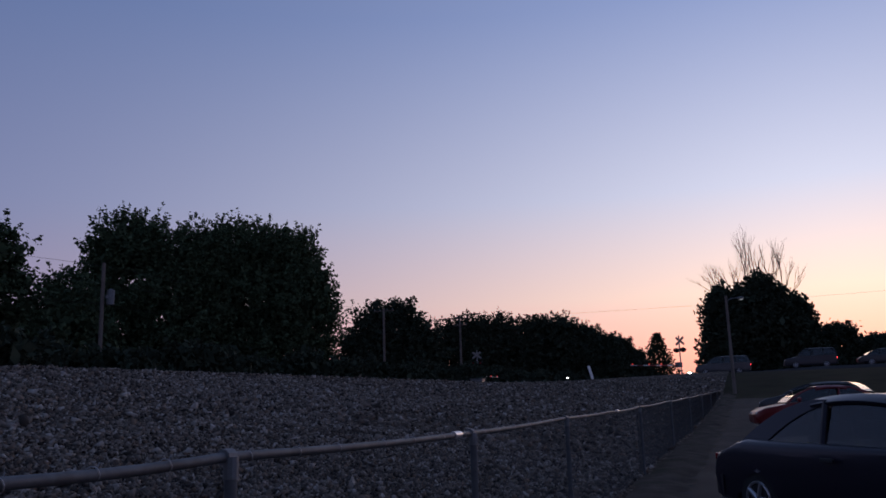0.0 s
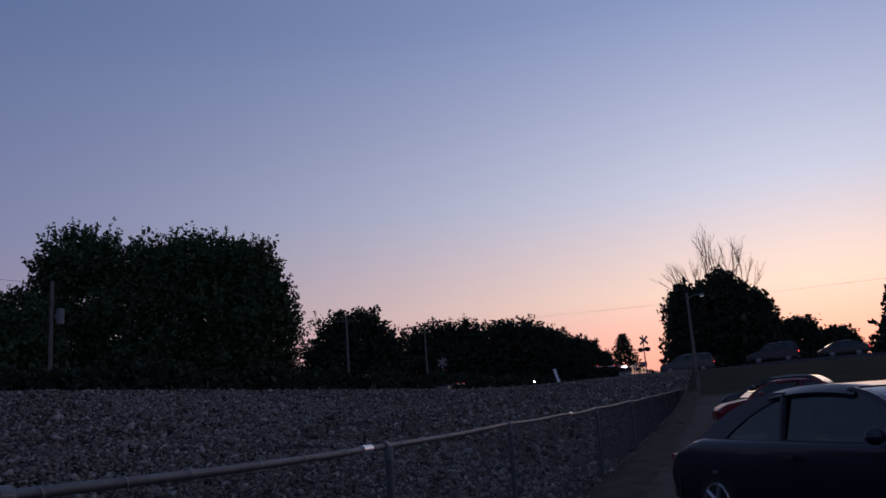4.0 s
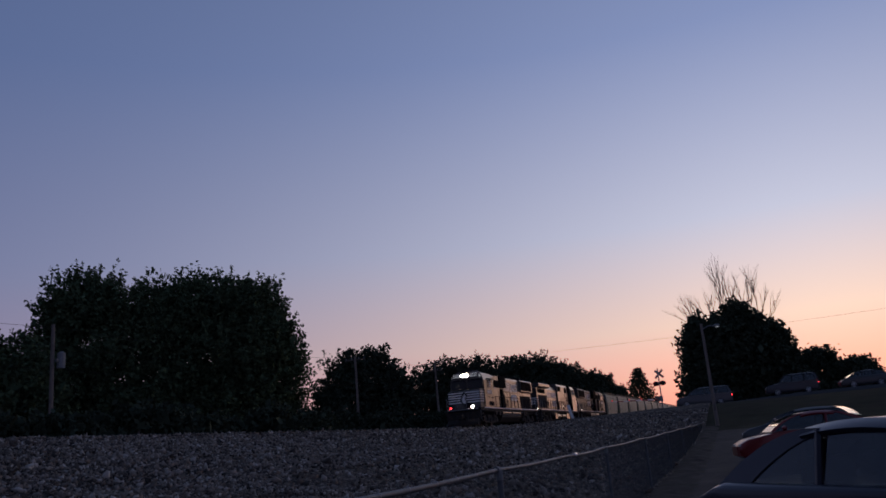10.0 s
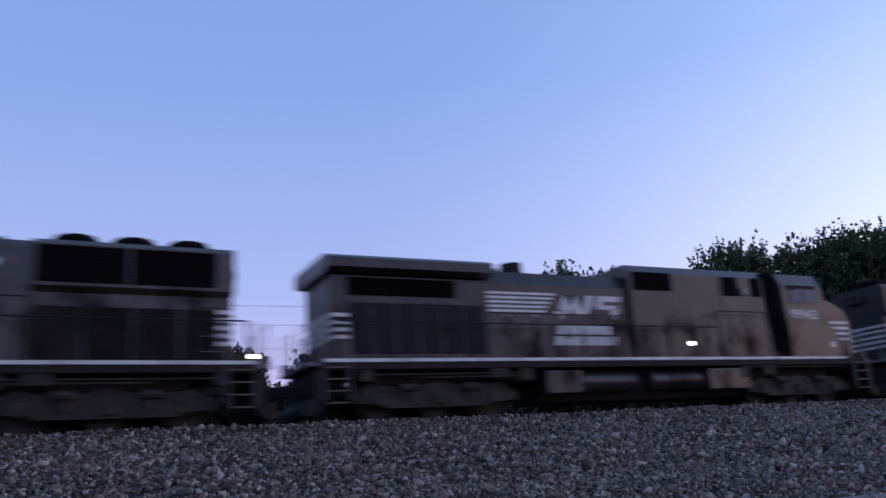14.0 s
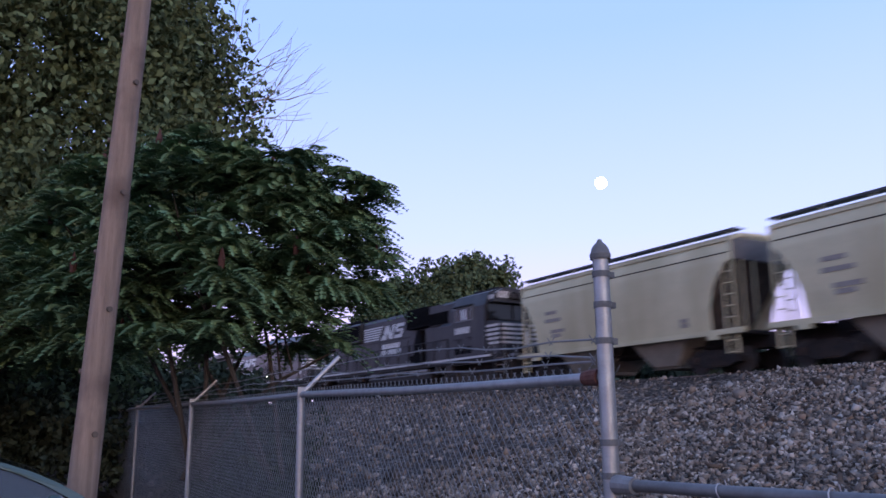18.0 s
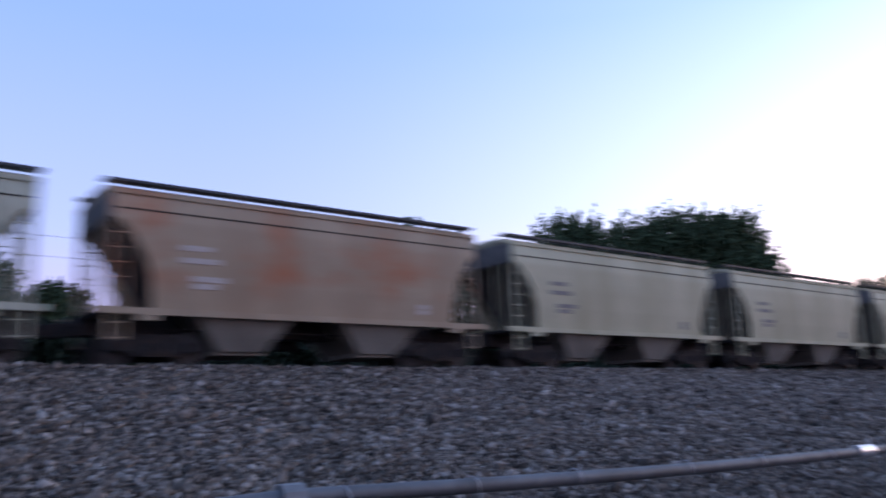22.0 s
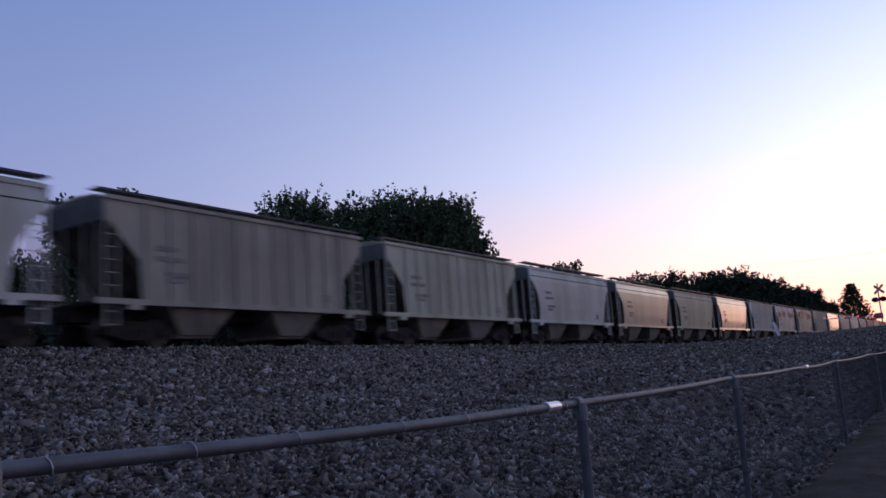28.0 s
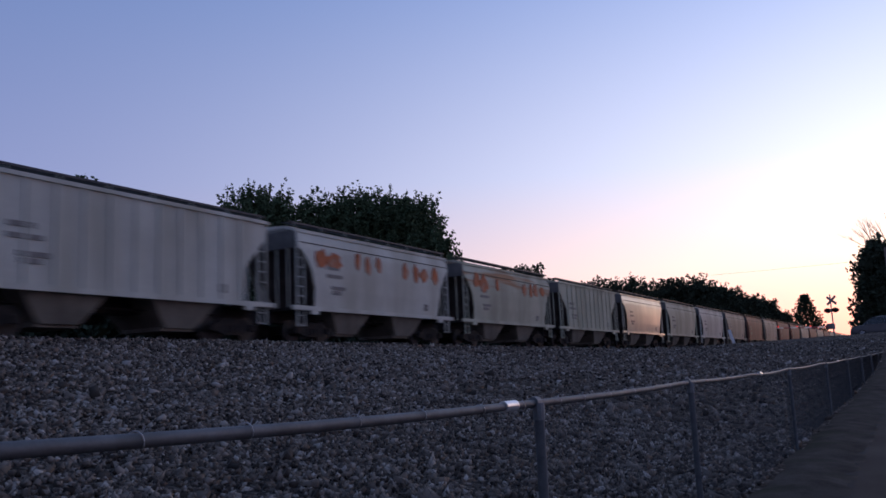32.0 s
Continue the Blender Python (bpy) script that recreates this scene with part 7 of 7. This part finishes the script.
def trees():
    far = "trees beyond the railway"
    tree("maple_tree", "large dark maple tree with a spiky crown beyond the track", 53.0, 47.0, 1.4, [(0, 0, 9.0, 5.0, 5.6, 6.4), (1.5, -3.2, 7.5, 4.4, 4.2, 5.5), (-2.5, 4.0, 6.5, 4.2, 4.6, 5.4), (-0.5, 1.4, 13.4, 3.0, 3.4, 3.3), (0.5, -1.0, 4.0, 5.0, 6.0, 3.4), (3.2, -3.4, 11.2, 3.8, 3.8, 4.6)], 11, 3200, 20, 1.42, 0.27, 0.165, group=far, trunk_r=0.5)
    tree("maple_tree", "broad dark maple tree with a rounded crown beyond the track", 60.0, 40.0, 1.4, [(0, 0, 9.0, 5.4, 5.6, 6.8), (0.5, -2.6, 6.5, 4.2, 3.6, 5.2), (0, 2.4, 12.6, 3.8, 4.4, 3.9), (1.0, -1.4, 12.2, 3.4, 3.4, 3.5), (0, -4.0, 8.8, 3.0, 2.5, 3.6), (0, 0.0, 4.0, 5.2, 6.0, 3.4)], 12, 3200, 20, 1.42, 0.27, 0.165, group=far, trunk_r=0.5)
    tree("maple_tree", "dark leafy tree at the edge of the far thicket", 36.0, 51.0, 1.4, [(0, 0, 8.5, 4.6, 4.8, 6.2), (-2.5, 2.0, 6.0, 3.5, 3.5, 4.5), (3, -2, 10.4, 3.0, 3.0, 3.0), (3.5, -2.5, 5.5, 3.4, 3.4, 4.4), (5.5, -4.0, 3.5, 3.4, 3.4, 3.0), (7.5, -5.5, 5.2, 3.2, 3.2, 4.2), (-5, 4, 5.5, 4.0, 4.0, 4.6), (0, 0, 3.2, 5, 5, 3)], 13, 2400, 16, 1.1, 0.32, 0.18, group=far, trunk_r=0.4)
    tree("shrub", "dark bush under the maples beyond the track", 47.0, 41.0, 1.6, [(0, 0, 1.8, 3.2, 3.2, 2.4), (3, -2.2, 1.5, 2.6, 2.6, 2.0), (-3, 2.0, 1.6, 2.8, 2.6, 2.4)], 14, 480, 16, 0.7, 0.25, 0.14, "leaf_b", "bushes beyond the railway", 0.08)
    tree("shrub", "rounded green bush beyond the track", 49.5, 37.5, 1.6, [(0, 0, 2.3, 2.2, 2.5, 2.0)], 15, 300, 16, 0.6, 0.22, 0.13, "leaf", "bushes beyond the railway", 0.08)
    tree("roadside_tree", "dark rounded tree between the utility poles", 95.5, 44.0, 2.2, [(0, 0, 7.4, 5.4, 5.6, 5.4), (0, 3.6, 5.0, 4.0, 4.0, 4.6), (0, -3.6, 5.6, 4.0, 3.8, 4.6)], 29, 1000, 15, 1.1, 0.4, 0.24, "leaf_b", far, 0.35)
    for k, (x, y, h, r) in enumerate(((160, 57.0, 18.0, 6.5), (161, 51.0, 18.5, 6.5), (163, 44.5, 17.5, 6.5), (164, 38.0, 17.5, 6.5), (166, 33.0, 15.5, 5.5), (168, 28.8, 13.0, 3.6), (188, 28.4, 14.0, 3.6), (205, 27.4, 11.5, 3.2), (225, 33.0, 9.0, 5.0), (262, 34.5, 8.0, 5.0), (292, 33.0, 8.0, 5.0), (300, 27.5, 7.0, 4.0))):
        tree("roadside_tree", "dark rounded tree in the row beyond the crossing", x, y, 2.2, [(0, 0, h * 0.55, r, r, h * 0.42), (0, r * 0.5, h * 0.40, r * 0.8, r * 0.8, h * 0.36), (0, -r * 0.4, h * 0.38, r * 0.7, r * 0.7, h * 0.34)], 30 + k, 700, 14, 1.5, 0.5, 0.32, "leaf_b", far, 0.3)
    tree("roadside_tree", "dense dark tree beside the road with a dead tree behind", 113.0, 0.5, 3.4, [(0, 0, 6.4, 4.5, 4.6, 5.4), (0, 2.6, 9.2, 2.2, 2.0, 3.0), (0, -2.2, 10.2, 2.4, 2.4, 3.0), (0, -6.2, 6.4, 2.4, 2.0, 3.8), (0, 3.4, 3.6, 3.0, 2.0, 4.2), (0, -4.4, 6.4, 3.4, 3.0, 4.6), (0, 2.4, 1.9, 3.0, 2.6, 2.3), (0, -4.5, 2.0, 3.0, 5.0, 2.4), (0, 0, 2.4, 3.5, 5, 2.6)], 41, 2800, 15, 1.6, 0.4, 0.26, "leaf_b", far, 0.4)
    bare_tree(117.0, -0.9, 3.4, 8)
    spruce(101.0, -20.4, 3.6, 9.4, 2.5, 5, "dark thin spruce tree behind the waiting cars")
    spruce(272.0, 28.6, 5.0, 18.3, 8.8, 3)
    for k, (x, y, h, r) in enumerate(((129, -11.5, 8.2, 4.0), (130, -16.5, 6.2, 3.6), (96, -20.0, 4.4, 3.4), (128, -6.5, 6.5, 3.0), (100, -25, 6.5, 4.0), (135, -32, 9, 5))):
        tree("roadside_tree", "dark tree behind the waiting cars", x, y, 3.6, [(0, 0, h * 0.5, r, r, h * 0.45), (0, r * 0.45, h * 0.4, r * 0.6, r * 0.6, h * 0.35), (0, 0, h * 0.18, r * 1.15, r * 1.2, h * 0.24)], 50 + k, 750, 14, 0.9, 0.4, 0.24, "leaf_b", "trees behind the road", 0.25)
    # beyond the track ahead
    for k, (x, y, h, r) in enumerate(((-2.0, 62, 17.6, 4.2), (2.0, 61.5, 12.0, 3.0), (9.5, 62, 12.0, 3.0), (14, 61, 10.0, 2.8), (22, 66, 10.5, 2.6), (27, 65, 8.0, 2.2), (-7.5, 60, 14.5, 3.6), (-15, 62, 10, 3.6), (-24, 60, 9, 4.0))):
        tree("young_tree", "slender dark tree in the gap beyond the track", x, y, 1.4, [(0, 0, h * 0.64, r * 0.8, r * 0.8, h * 0.35), (r * 0.4, 0, h * 0.36, r * 1.15, r, h * 0.36)], 70 + k, 850, 14, 0.9, 0.35, 0.19, "leaf", "young trees beyond the track", 0.18)
    for k in range(52):
        x = -72 + k * 4.4
        c, _, _ = track(x)
        tree("hedge_bush", "low dark brush along the far side of the railway", x, c.y + 10 + 1.2 * math.sin(k * 1.7), c.z - 1.9, [(0, 0, 1.9, 2.9, 1.7, 1.9 + 0.35 * math.sin(k * 2.3))], 90 + k, 190, 14, 0.6, 0.28, 0.19, "leaf_b", "brush along the railway", 0.08)
    # to the left of the camera
    tree("maple_tree", "large leafy tree hanging over the security fence", -22.5, -0.1, 0.0, [(0, 0, 9.5, 4.8, 4.8, 6.0), (1.2, 2.4, 8.0, 3.2, 2.6, 4.0), (0.5, -4.0, 9.0, 4.2, 4.0, 5.5), (1.0, -0.2, 14.0, 3.6, 3.4, 3.5), (2.0, -1.5, 4.8, 3.2, 3.4, 3.0), (0, 0.2, 11.5, 4.6, 4.0, 5.0), (2.5, -3.5, 3.6, 3.0, 3.2, 2.6), (1.5, 0.5, 3.4, 3.4, 3.0, 2.6)], 21, 6200, 24, 0.9, 0.32, 0.100, "leaf_n", "", 0.55)
    tree("maple_tree", "dark tree behind the sumac", -33.0, -8.0, 0.0, [(0, 0, 8, 6, 6, 7), (2, 5, 6, 5, 5, 5)], 22, 900, 16, 1.0, 0.35, 0.17, "leaf", "", 0.5)
    rg = np.random.default_rng(4)
    t = thing("dead_branch", "bare twigs reaching out from the large leafy tree", "branch")
    for k in range(5):
        bm = bmesh.new()
        branch(bm, rg, Vector((-21.2, 3.2, 8.0 + 0.55 * k)), Vector((0.1, 0.95, 0.02 + 0.10 * k)).normalized(), 1.6, 0.035, 3, 0.3)
        part("twig", bm, M["barebark"], t)
    sumac(-11.2, 2.2, 1.0, 6)
    sumac(-15.2, -0.7, 0.2, 9, True)
    for k, (x, y, h) in enumerate(((-24, -3.5, 4.5), (-27, -8, 5.0), (-20, -1.8, 3.2), (-13.2, 3.4, 0.8), (-16.5, 3.8, 1.2), (-18.5, 4.0, 2.3), (-23.5, 5.0, 2.4), (-25, 2.5, 3.2), (-29, -3, 3.6), (-33, 4, 4.0), (-38, -12, 4.5), (-30, -13, 4.2), (-19.5, 0.6, 2.4), (-31, 0.8, 4.2), (-42, 1.5, 5.0), (-40, -4, 5.5))):
        tree("hedge_bush", "dark undergrowth behind the security fence", x, y, ground_z(x, y) - 0.1, [(0, 0, h * 0.5, h * 0.8, h * 0.8, h * 0.55), (-0.8, 0.3, h * 0.4, h * 0.6, h * 0.6, h * 0.4)], 130 + k, 420, 16, 0.45, 0.18, 0.08, "leaf_b", "undergrowth behind the fence", 0.05)
    for k, (x, y, h, r) in enumerate(((-66, 36.5, 15.5, 5.4), (-72, 33.0, 14.2, 5.0), (-78, 40, 13, 6))):
        tree("maple_tree", "dark rounded tree where the railway bends away", x, y, 1.4, [(0, 0, h * 0.6, r, r, h * 0.38), (0, -r * 0.5, h * 0.45, r * 0.7, r * 0.7, h * 0.3)], 110 + k, 1200, 14, 1.0, 0.38, 0.24, "leaf", "trees at the bend", 0.35)
    moon = new("moon", mesh_of("moon", build(dome, (0, 0, 0), 23, 23, 23, 24, 16), M["moon"], True))
    moon.location = (-2343, 1874, 876)
    tagged(moon, "full moon low in the dusk sky", "moon", kind="structure")


trees()


# ---------- what moves ----------
def motions():
    for ob, s0, turn in train:
        rows = []
        for k in range(33):
            c, h, g = track(HEAD + s0 - SPEED * k)
            rows.append((float(k), Matrix.Translation(c) @ Matrix.Rotation(h + radians(turn), 4, "Z") @ Matrix.Rotation(-math.atan(g) * (1 if turn == 0 else -1), 4, "Y")))
        walk(ob, rows)


motions()
